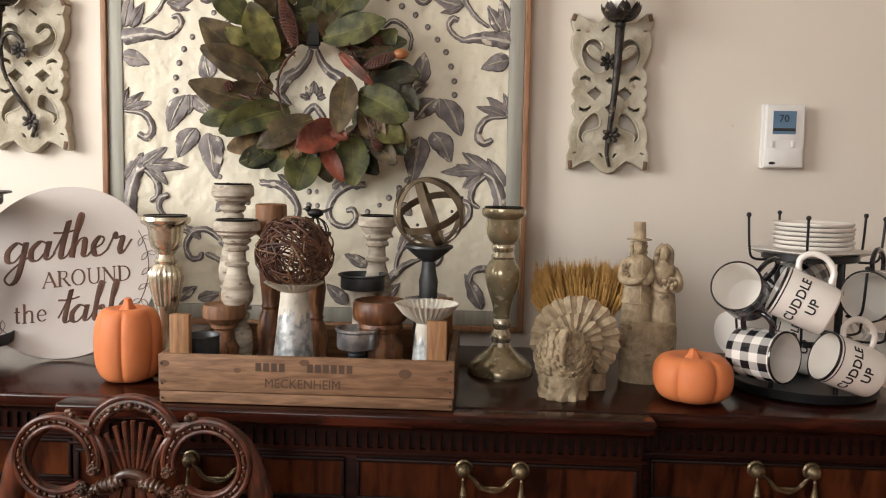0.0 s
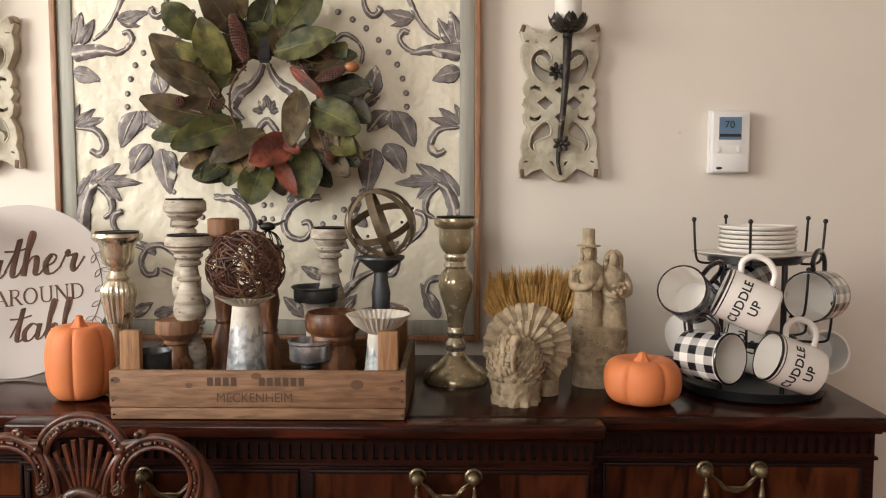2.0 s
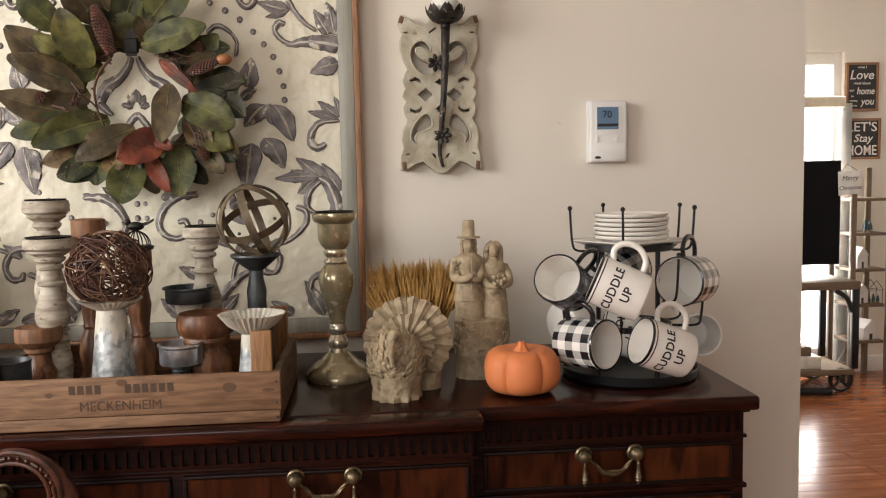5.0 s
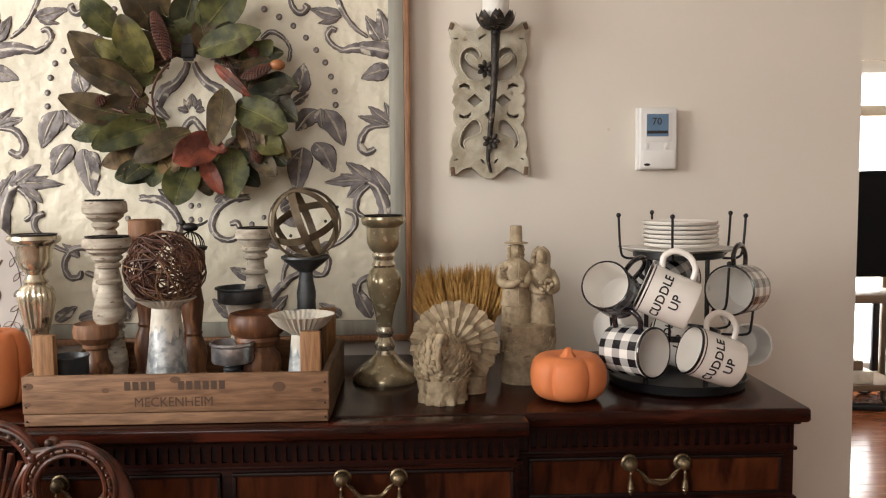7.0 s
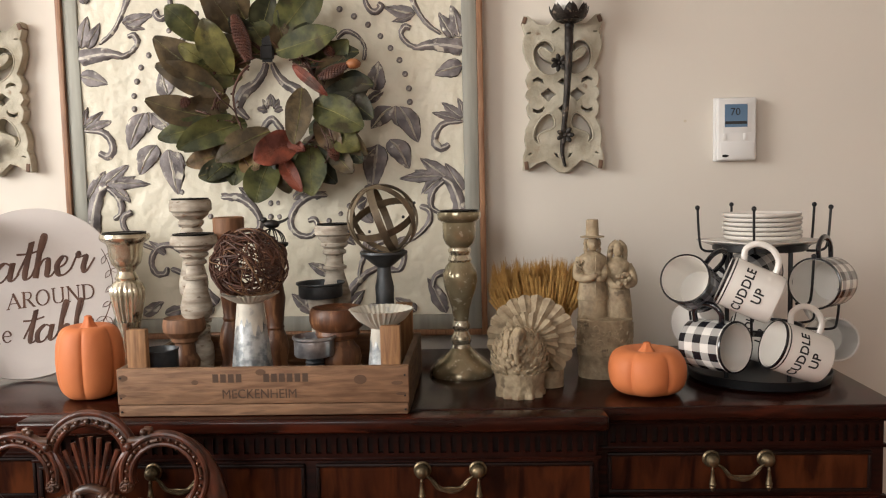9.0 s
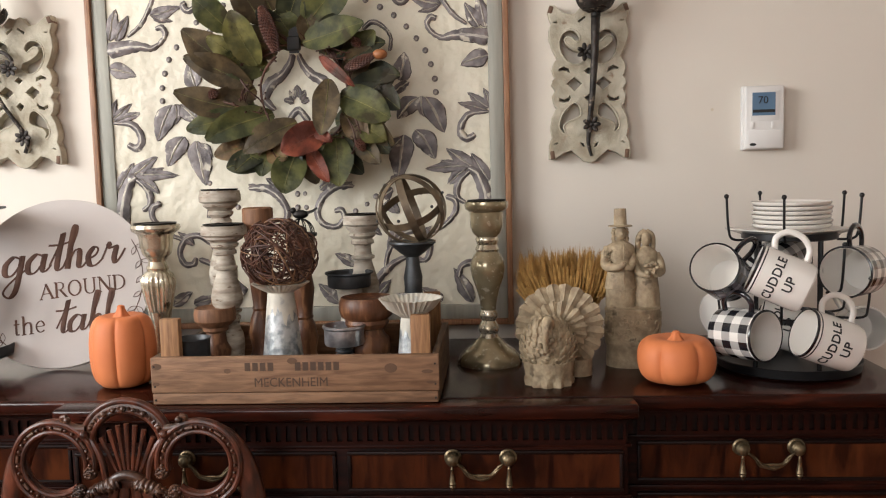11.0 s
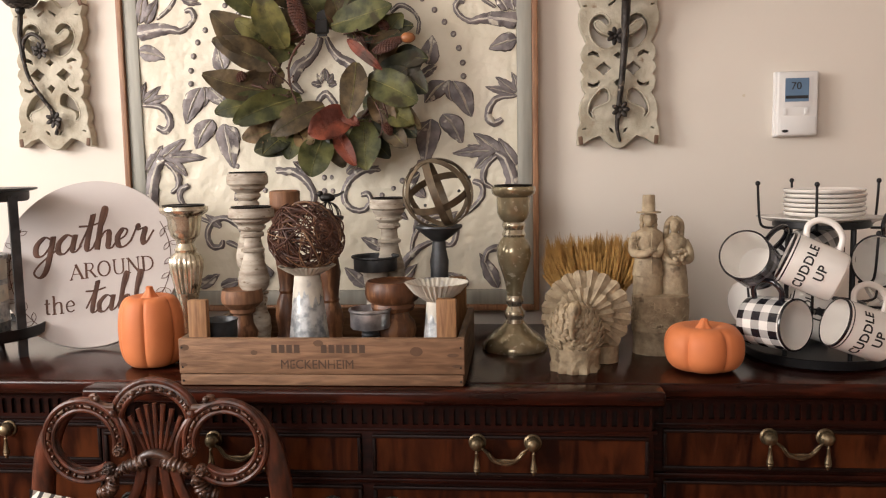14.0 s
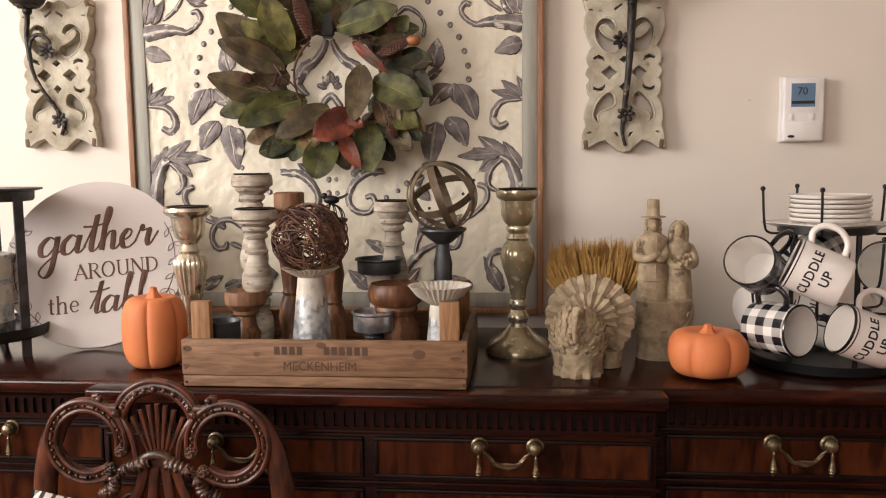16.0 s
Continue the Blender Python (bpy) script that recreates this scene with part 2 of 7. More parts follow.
def stripes(name, plain, dark, axis, count, share, cross=None):
    """Woven or printed bands along one axis, or a check of two."""
    m = bpy.data.materials.new(name)
    m.use_nodes = True
    t, n = m.node_tree, m.node_tree.nodes
    p = n["Principled BSDF"]
    co = n.new("ShaderNodeTexCoord")
    xyz = n.new("ShaderNodeSeparateXYZ")
    t.links.new(co.outputs["Object"], xyz.inputs[0])

    def op(kind, a, b=None):
        q = n.new("ShaderNodeMath")
        q.operation = kind
        for i, v in enumerate((a, b)):
            if v is None:
                continue
            if isinstance(v, (int, float)):
                q.inputs[i].default_value = v
            else:
                t.links.new(v, q.inputs[i])
        return q.outputs[0]

    def bands(v, k):
        return op("LESS_THAN", op("FRACT", op("ADD", op("MULTIPLY", v, k), 40.0)), share)

    if cross:
        angle = op("ARCTAN2", xyz.outputs["Y"], xyz.outputs["X"])
        fac = op("MULTIPLY", op("ADD", bands(angle, cross / (2 * math.pi)), bands(xyz.outputs["Z"], count)), 0.5)
    else:
        wob = n.new("ShaderNodeTexNoise")
        wob.inputs["Scale"].default_value = 9
        t.links.new(co.outputs["Object"], wob.inputs["Vector"])
        fac = bands(op("ADD", xyz.outputs[axis], op("MULTIPLY", wob.outputs["Fac"], 0.012)), count)
    mix = n.new("ShaderNodeMix")
    mix.data_type = "RGBA"
    t.links.new(fac, mix.inputs["Factor"])
    mix.inputs["A"].default_value, mix.inputs["B"].default_value = (*plain, 1), (*dark, 1)
    t.links.new(mix.outputs["Result"], p.inputs["Base Color"])
    p.inputs["Roughness"].default_value = 0.22 if cross else 0.85
    return m


M["plaid"] = stripes("buffalo_check", (0.78, 0.76, 0.72), (0.012, 0.012, 0.016), "Z", 31, 0.5, 9)
M["plaid_dark"] = stripes("dark_check", (0.30, 0.31, 0.36), (0.008, 0.009, 0.018), "Z", 31, 0.6, 9)
M["ticking"] = stripes("ticking_stripe", (0.66, 0.63, 0.56), (0.03, 0.028, 0.03), "X", 60, 0.36)


# ---- building helpers ----
def mesh_of(bm, name):
    me = bpy.data.meshes.new(name)
    bmesh.ops.recalc_face_normals(bm, faces=bm.faces)
    bm.to_mesh(me)
    bm.free()
    return me


def smooth(me, degrees=38):
    me.shade_smooth()
    me.set_sharp_from_angle(angle=radians(degrees))


def part(name, bm, mat, parent=None, label="", degrees=38, more=()):
    me = mesh_of(bm, name) if isinstance(bm, bmesh.types.BMesh) else bm
    smooth(me, degrees)
    if not len(me.materials):
        me.materials.append(M[mat])
    me.materials[0] = M[mat]
    for extra in more:
        me.materials.append(M[extra])
    ob = new(name, me)
    if parent:
        ob.parent = parent
    if label:
        ob["label"] = label
    return ob


def thing(name, m, label, category, group="", kind=""):
    ob = new(name)
    ob.empty_display_size = 0.02
    ob.matrix_world = m
    return tagged(ob, label, category, group, kind)


def box(bm, x0, x1, y0, y1, z0, z1, bevel=0.0, seg=2):
    m = Matrix.LocRotScale(((x0 + x1) / 2, (y0 + y1) / 2, (z0 + z1) / 2), None, (x1 - x0, y1 - y0, z1 - z0))
    r = bmesh.ops.create_cube(bm, size=1.0, matrix=m)
    if bevel:
        edges = list({e for v in r["verts"] for e in v.link_edges})
        bmesh.ops.bevel(bm, geom=edges, offset=bevel, segments=seg, affect="EDGES", profile=0.5)
    return bm


def boxed(*a, **k):
    return box(bmesh.new(), *a, **k)


def lathe(profile, seg=40, flute=0, depth=0.0, lo=0.0, hi=0.0, bm=None, m=None, squash=1.0, caps=False):
    """Turn a profile of (radius, height) round z; flutes press ribs into the heights lo..hi."""
    bm = bm or bmesh.new()
    m = m or Matrix()
    rings = []
    for r, z in profile:
        if r < 1e-5:
            rings.append([bm.verts.new(m @ Vector((0, 0, z)))])
            continue
        ring = []
        for i in range(seg):
            a = 2 * math.pi * i / seg
            rr = r
            if flute and lo <= z <= hi:
                rr = r * (1 - depth * (0.5 - 0.5 * math.cos(a * flute)))
            ring.append(bm.verts.new(m @ Vector((rr * math.cos(a), rr * math.sin(a) * squash, z))))
        rings.append(ring)
    for a, b in zip(rings, rings[1:]):
        for i in range(seg):
            j = (i + 1) % seg
            if len(a) == 1 and len(b) == 1:
                break
            if len(a) == 1:
                bm.faces.new((a[0], b[i], b[j]))
            elif len(b) == 1:
                bm.faces.new((a[i], b[0], a[j]))
            else:
                bm.faces.new((a[i], b[i], b[j], a[j]))
    for ring in (rings[0], rings[-1]):
        if caps and len(ring) > 1:
            bm.faces.new(ring)
    return bm


def spline(points, steps=6, closed=False):
    """Catmull-Rom through the points."""
    p = [Vector(q) for q in points]
    n = len(p)
    out = []
    for i in range(n if closed else n - 1):
        a, b, c, d = (p[(i + k) % n] if closed else p[min(max(i + k, 0), n - 1)] for k in (-1, 0, 1, 2))
        for s in range(steps):
            t = s / steps
            out.append(0.5 * ((2 * b) + (c - a) * t + (2 * a - 5 * b + 4 * c - d) * t * t + (3 * b - a - 3 * c + d) * t ** 3))
    if not closed:
        out.append(p[-1])
    return out


def tube(bm, pts, radius, seg=8, closed=False, flat=1.0, up=None):
    """A rod along pts; radius is a number or a function of 0..1."""
    n = len(pts)
    rings = []
    side = None
    for i, q in enumerate(pts):
        a = pts[(i - 1) % n] if closed or i else pts[0]
        b = pts[(i + 1) % n] if closed or i < n - 1 else pts[-1]
        d = (b - a).normalized() if (b - a).length > 1e-9 else Vector((0, 0, 1))
        if up is not None:
            side = d.cross(Vector(up))
        elif side is None:
            side = d.orthogonal()
        else:
            side = side - d * side.dot(d)
        if side.length < 1e-6:
            side = d.orthogonal()
        side.normalize()
        w = d.cross(side)
        r = radius(i / max(n - 1, 1)) if callable(radius) else radius
        rings.append([bm.verts.new(q + side * (r * math.cos(2 * math.pi * k / seg)) + w * (r * flat * math.sin(2 * math.pi * k / seg))) for k in range(seg)])
    pairs = list(zip(rings, rings[1:])) + ([(rings[-1], rings[0])] if closed else [])
    for a, b in pairs:
        for k in range(seg):
            bm.faces.new((a[k], a[(k + 1) % seg], b[(k + 1) % seg], b[k]))
    if not closed:
        bm.faces.new(rings[0][::-1])
        bm.faces.new(rings[-1])
    return bm


def ball(bm, c, r, seg=10, scale=(1, 1, 1), m=None):
    mm = (m or Matrix()) @ Matrix.LocRotScale(c, None, scale)
    rings = max(5, seg * 2 // 3)
    top, low = bm.verts.new(mm @ Vector((0, 0, r))), bm.verts.new(mm @ Vector((0, 0, -r)))
    rows = []
    for i in range(1, rings):
        t = math.pi * i / rings
        rows.append([bm.verts.new(mm @ Vector((r * math.sin(t) * math.cos(2 * math.pi * k / seg), r * math.sin(t) * math.sin(2 * math.pi * k / seg), r * math.cos(t)))) for k in range(seg)])
    for k in range(seg):
        n = (k + 1) % seg
        bm.faces.new((top, rows[0][k], rows[0][n]))
        bm.faces.new((low, rows[-1][n], rows[-1][k]))
        for a, b in zip(rows, rows[1:]):
            bm.faces.new((a[k], b[k], b[n], a[n]))
    return bm


def mesh_from_curve(cu):
    ob = bpy.data.objects.new("work", cu)
    scene.collection.objects.link(ob)
    dg = bpy.context.evaluated_depsgraph_get()
    me = bpy.data.meshes.new_from_object(ob.evaluated_get(dg))
    bpy.data.objects.remove(ob)
    return me


def words(text, size, depth=0.0006, shear=0.0, bold=0.0, space=1.0):
    """A word in the built-in font as a mesh, centred, in the xz plane facing -y."""
    cu = bpy.data.curves.new("words", "FONT")
    cu.body, cu.size, cu.extrude, cu.shear, cu.offset = text, size, depth, shear, bold
    cu.space_character = space
    cu.align_x, cu.align_y = "CENTER", "CENTER"
    cu.resolution_u = 3
    me = mesh_from_curve(cu)
    me.transform(pose(0, 0, 0, 90))
    return me


def cutout(loops, depth, bevel=0.0):
    """A flat board with holes: closed loops in x, z; the first is the outline. Front towards -y."""
    cu = bpy.data.curves.new("cutout", "CURVE")
    cu.dimensions, cu.fill_mode, cu.extrude, cu.bevel_depth, cu.bevel_resolution = "2D", "BOTH", depth / 2 - bevel, bevel, 1
    for loop in loops:
        s = cu.splines.new("POLY")
        s.points.add(len(loop) - 1)
        for q, v in zip(s.points, loop):
            q.co = (v[0], v[1], 0, 1)
        s.use_cyclic_u = True
    me = mesh_from_curve(cu)
    me.transform(pose(0, 0, 0, 90))
    return me


def place(ob, x, y, z, rz=0.0, rx=0.0, ry=0.0):
    ob.matrix_basis = pose(x, y, z, rx, ry, rz)
    return ob


TOP = 0.9  # height of the sideboard's top

# ---- the two rooms ----
wall_back = part("wall_north", boxed(-2.15, 1.487, 0, 0.13, 0, 2.5), "wall")
tagged(wall_back, "warm beige painted wall with a fine roller texture", "wall", kind="structure")
bm = boxed(-2.25, -2.15, -4.1, -2.6, 0, 2.5)
box(bm, -2.25, -2.15, -0.9, 0.13, 0, 2.5)
box(bm, -2.25, -2.15, -2.6, -0.9, 0, 1.3)
box(bm, -2.25, -2.15, -2.6, -0.9, 2.35, 2.5)
tagged(part("wall_west", bm, "wall"), "beige painted wall with an unseen window opening", "wall", kind="structure")
bm = boxed(-2.25, -1.6, -4.2, -4.1, 0, 2.5)
box(bm, 0.2, 4.6, -4.2, -4.1, 0, 2.5)
box(bm, -1.6, 0.2, -4.2, -4.1, 0, 1.4)
box(bm, -1.6, 0.2, -4.2, -4.1, 2.4, 2.5)
tagged(part("wall_south", bm, "wall"), "beige painted wall with an unseen window opening", "wall", kind="structure")
tagged(part("wall_east", boxed(4.5, 4.6, -4.1, 3.14, 0, 2.5), "wall"), "plain beige painted wall", "wall", kind="structure")
# made-up opening, out of view, that houses the added west fill
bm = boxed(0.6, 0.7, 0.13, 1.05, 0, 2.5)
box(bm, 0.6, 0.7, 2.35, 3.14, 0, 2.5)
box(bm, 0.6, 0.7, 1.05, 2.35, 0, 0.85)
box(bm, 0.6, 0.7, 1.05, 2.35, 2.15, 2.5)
tagged(part("wall_living_west", bm, "wall"), "beige painted wall with an unseen window opening", "wall", kind="structure")
bm = boxed(0.6, 2.75, 3.14, 3.26, 0, 2.5)
box(bm, 3.43, 4.6, 3.14, 3.26, 0, 2.5)
box(bm, 2.75, 3.43, 3.14, 3.26, 1.97, 2.5)
box(bm, 2.75, 3.43, 3.14, 3.26, 0, 0.06)
tagged(part("wall_far", bm, "wall"), "beige painted living room wall beside a bright window", "wall", kind="structure")
tagged(part("floor", boxed(-2.25, 4.6, -4.2, 3.26, -0.08, -0.0155), "mahogany_dark"), "dark layer below the floor boards", "floor", kind="structure")
tagged(part("ceiling", boxed(-2.25, 4.6, -4.2, 3.26, 2.5, 2.58), "ceiling"), "plain white ceiling", "ceiling", kind="structure")
bm = boxed(3.44, 4.5, 3.125, 3.14, 0, 0.1, bevel=0.003)
tagged(part("baseboard", bm, "white_trim"), "white painted baseboard along the wall", "baseboard", kind="structure")

# ---- sideboard ----
XC, HALF, ENDX = 0.243, 0.453, 0.914  # middle, half width of the bowed centre, half of the whole length
sideboard = thing("sideboard", pose(XC, 0, 0), "dark polished mahogany sideboard with brass swag pulls", "sideboard")
bm = bmesh.new()
box(bm, -ENDX, ENDX, -0.490, -0.012, TOP - 0.024, TOP, bevel=0.006, seg=3)
part("top_board", bm, "mahogany_top", sideboard)
bm = boxed(-HALF - 0.006, HALF + 0.006, -0.538, -0.4895, TOP - 0.024, TOP - 0.0005, bevel=0.006, seg=3)
part("top_front", bm, "mahogany_top", sideboard)
bm = boxed(-ENDX + 0.017, ENDX - 0.017, -0.466, -0.02, 0.12, TOP - 0.024, bevel=0.002)
box(bm, -HALF + 0.008, HALF - 0.008, -0.508, -0.467, 0.12, TOP - 0.024, bevel=0.002)
part("case", bm, "mahogany", sideboard)
bm = bmesh.new()
for x0, x1, y in ((-ENDX + 0.013, -HALF + 0.005, -0.471), (HALF - 0.005, ENDX - 0.013, -0.471), (-HALF + 0.003, HALF - 0.003, -0.513)):
    box(bm, x0, x1, y, y + 0.012, 0.826, 0.832, bevel=0.002)
    box(bm, x0 - 0.003, x1 + 0.003, y - 0.006, y + 0.012, 0.870, 0.877, bevel=0.003)
    box(bm, x0, x1, y - 0.001, y + 0.012, 0.742, 0.750, bevel=0.002)
part("moulding", bm, "mahogany", sideboard)
# fluted frieze: a row of arched niches cut into a flat band
PITCH = 0.0165
arch = [(0.0043 * math.cos(math.pi * k / 8), 0.8605 + 0.0043 * math.sin(math.pi * k / 8)) for k in range(9)]
fm = cutout([[(-PITCH / 2, 0.832), (PITCH / 2, 0.832), (PITCH / 2, 0.870), (-PITCH / 2, 0.870)], [(-0.0043, 0.8385), (0.0043, 0.8385)] + arch], 0.006)
smooth(fm)
fm.materials.append(M["mahogany"])
for x0, x1, y in ((-HALF + 0.018, HALF - 0.012, -0.5118), (-ENDX + 0.027, -HALF - 0.006, -0.4698), (HALF + 0.012, ENDX - 0.022, -0.4698)):
    # backing strip, darker than the band, closes the niches from behind
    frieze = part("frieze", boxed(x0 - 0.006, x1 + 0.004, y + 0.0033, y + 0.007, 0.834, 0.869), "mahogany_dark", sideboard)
    count = int((x1 - x0) / PITCH)
    for k in range(count + 1):
        ob = new("flute", fm)
        ob.parent = frieze
        ob.location = (x0 + (x1 - x0) * (k + 0.5) / (count + 1), y, 0)
        ob.scale.x = (x1 - x0) / (count + 1) / PITCH


def pull(parent, x, y, z, span):
    """Brass swag pull: two shell knobs, a corded bail between them and a tassel under each."""
    h = new("pull", None)
    h.parent = parent
    h.location = (x, y, z)
    for s in (-1, 1):
        k = lathe([(0, 0), (0.0125, 0), (0.0138, 0.002), (0.0138, 0.004), (0.0118, 0.006), (0.0122, 0.009), (0.0108, 0.0125), (0.0112, 0.0145), (0.0082, 0.0185), (0.0086, 0.020), (0.004, 0.0235), (0, 0.0238)], 36, 18, 0.07, 0.005, 0.015, m=pose(s * span / 2, 0, 0, 90))
        part("knob", k, "brass", h)
        t = lathe([(0, 0), (0.0014, 0), (0.0016, -0.006), (0.0030, -0.008), (0.0022, -0.010), (0.0034, -0.020), (0.0050, -0.029), (0.0056, -0.031), (0.0045, -0.0335), (0.0052, -0.0355), (0.0030, -0.0375), (0.0024, -0.041), (0, -0.043)], 14, m=pose(s * (span / 2 + 0.001), -0.016, -0.006))
        part("tassel", t, "brass", h)
    b = bmesh.new()
    for off, ph in ((0.0, 0.0), (0.0028, 2.1), (-0.0026, 4.2)):
        pts = spline([(-span / 2, -0.017, 0), (-span / 2 + 0.014, -0.019, -0.010), (-span * 0.2, -0.020, -0.0225), (0, -0.020, -0.0265), (span * 0.2, -0.020, -0.0225), (span / 2 - 0.014, -0.019, -0.010), (span / 2, -0.017, 0)], 7)
        n = len(pts) - 1
        pts = [q + Vector((0, 0.0012 * math.cos(i * 0.55 + ph), (off + 0.0008 * math.sin(i * 0.55 + ph)) * math.sin(math.pi * i / n))) for i, q in enumerate(pts)]
        tube(b, pts, lambda t: 0.0014 + 0.0007 * math.sin(math.pi * t), 7)
    part("bail", b, "brass", h)
    return h


def ring_pull(parent, x, y, z):
    """Dark bronze rosette with a drop ring."""
    h = new("ring_pull", None)
    h.parent = parent
    h.location = (x, y, z)
    part("rosette", lathe([(0, 0), (0.018, 0), (0.0195, 0.003), (0.017, 0.006), (0.013, 0.005), (0.009, 0.009), (0.006, 0.015), (0, 0.017)], 32, 16, 0.06, 0.001, 0.006, m=pose(0, 0, 0, 90)), "iron", h)
    part("ring", tube(bmesh.new(), [Vector((0.017 * math.sin(t), -0.016, -0.012 + 0.017 * math.cos(t))) for t in [2 * math.pi * k / 28 for k in range(28)]], 0.0026, 8, closed=True), "iron", h)
    return h


def drawer(x0, x1, y, z0, z1, pulls, deep=0.008, rings=()):
    d = new("drawer", None)
    d.parent = sideboard
    bm = bmesh.new()
    w = 0.006
    box(bm, x0, x1, y - deep, y, z1 - w, z1, bevel=0.002)
    box(bm, x0, x1, y - deep, y, z0, z0 + w, bevel=0.002)
    box(bm, x0, x0 + w, y - deep, y, z0 + w, z1 - w, bevel=0.002)
    box(bm, x1 - w, x1, y - deep, y, z0 + w, z1 - w, bevel=0.002)
    part("cock_bead", bm, "mahogany_dark", d)
    part("front", boxed(x0 + w, x1 - w, y - deep + 0.003, y, z0 + w, z1 - w), "flame", d)
    for px, span in pulls:
        pull(d, px, y - deep + 0.003, (z0 + z1) / 2 + 0.023, span)
    for px in rings:
        ring_pull(d, px, y - deep + 0.003, z1 - 0.036)


for z0, z1, top in ((0.756, 0.822, True), (0.565, 0.738, False), (0.345, 0.555, False), (0.135, 0.335, False)):
    drawer(-HALF + 0.016, -0.012, -0.508, z0, z1, [(-0.2085, 0.086)] if top else (), rings=() if top else (-0.397, -0.060))
    drawer(0.006, HALF - 0.016, -0.508, z0, z1, [(0.216, 0.086)] if top else (), rings=() if top else (0.036, 0.397))
    drawer(HALF + 0.012, ENDX - 0.038, -0.466, z0, z1, [(0.669, 0.085)])
    drawer(-ENDX + 0.038, -HALF - 0.012, -0.466, z0, z1, [(-0.669, 0.085)])
bm = boxed(-ENDX + 0.01, ENDX - 0.01, -0.475, -0.02, 0.07, 0.12, bevel=0.006)
box(bm, -HALF + 0.0, HALF, -0.517, -0.47, 0.072, 0.118, bevel=0.006)
part("plinth", bm, "mahogany", sideboard)
for x in (-0.86, -0.42, 0.42, 0.86):
    for y in (-0.44, -0.07):
        f = lathe([(0.03, 0), (0.034, 0.012), (0.03, 0.03), (0.036, 0.05), (0.042, 0.071)], 16, m=pose(x, y, 0))
        part("foot", f, "mahogany", sideboard)

# ---- embossed tin panel ----
PX, PZ, U = 0.080, 1.378, 0.001195  # middle of the panel and one unit of its pattern
panel = thing("wall_panel", pose(PX, 0, PZ), "cream embossed tin panel with grey scrolls in a wooden frame", "wall art")
H = 0.4450
bm = bmesh.new()
for a, b, c, d in ((-H, -H + 0.012, -H, H), (H - 0.012, H, -H, H), (-H + 0.012, H - 0.012, -H, -H + 0.012), (-H + 0.012, H - 0.012, H - 0.012, H)):
    box(bm, a, b, -0.038, -0.002, c, d, bevel=0.0015)
part("frame", bm, "frame_wood", panel, "thin brown wooden frame")
bm = bmesh.new()
I, J = H - 0.0122, 0.402
for a, b, c, d in ((-I, -J, -I, I), (J, I, -I, I), (-J, J, -I, -J), (-J, J, J, I)):
    box(bm, a, b, -0.031, -0.004, c, d, bevel=0.002)
part("border", bm, "zinc", panel, "distressed grey border")
bm = bmesh.new()
N = 220
grid = []
for i in range(N + 1):
    row = []
    for j in range(N + 1):
        x, z = -J + 0.0005 + (2 * J - 0.001) * i / N, -J + 0.0005 + (2 * J - 0.001) * j / N
        y = -0.026 - 0.0035 * noise.noise((x * 9, z * 9, 3)) - 0.0019 * noise.noise((x * 34, z * 34, 8)) - 0.0011 * noise.noise((x * 85, z * 85, 5)) + 0.0030 * max(0.0, noise.noise((x * 60, z * 150, 2)) - 0.42)
        row.append(bm.verts.new((x, y, z)))
    grid.append(row)
for i in range(N):
    for j in range(N):
        bm.faces.new((grid[i][j], grid[i + 1][j], grid[i + 1][j + 1], grid[i][j + 1]))
part("tin_sheet", bm, "cream", panel, "cream painted hammered tin", 80)
YB, YR = -0.0240, -0.0365


def rough_up(bm):
    """Uneven, hand-beaten edges."""
    for v in bm.verts:
        q = Vector((v.co.x * 130, 0, v.co.z * 130))
        v.co += Vector((noise.noise(q) * 0.0016, noise.noise(q + Vector((5, 0, 9))) * 0.0016, noise.noise(q + Vector((0, 7, 0))) * 0.0016))


def stroke(pts, widths, steps=6):
    """A raised tapering scroll with a worn crest, on both halves of the panel."""
    for s in (1, -1):
        bm = bmesh.new()
        line = spline([(s * x * U, 0, z * U) for x, z in pts], steps)
        n = len(line)
        rows = []
        for i, q in enumerate(line):
            d = (line[min(i + 1, n - 1)] - line[max(i - 1, 0)]).normalized()
            side = Vector((-d.z, 0, d.x)) * s
            u = i / (n - 1) * (len(widths) - 1)
            k0 = min(int(u), len(widths) - 2)
            w = (widths[k0] + (widths[k0 + 1] - widths[k0]) * (u - k0)) * U * 0.56 * (0.4 if i == 0 else 0.55 if i == n - 1 else 1)
            jit = 1 + 0.16 * noise.noise((q.x * 70, q.z * 70, 1))
            top = -min(0.0085, 0.0035 + 0.45 * w)
            rows.append([bm.verts.new(q + side * (k * w * jit) + Vector((0, YB + y, 0))) for k, y in ((-1, 0.003), (-0.86, top * 0.55), (-0.5, top * 0.82), (-0.1, top), (0.2, top), (0.6, top * 0.78), (0.88, top * 0.5), (1, 0.003))])
        for a, b in zip(rows, rows[1:]):
            for k in range(7):
                f = bm.faces.new((a[k], a[k + 1], b[k + 1], b[k]))
                f.material_index = (0, 1, 1, 2, 1, 1, 0)[k]
        rough_up(bm)
        part("scroll", bm, "relief_edge", panel, "raised grey scroll with a rubbed crest", more=("relief", "relief_worn"))


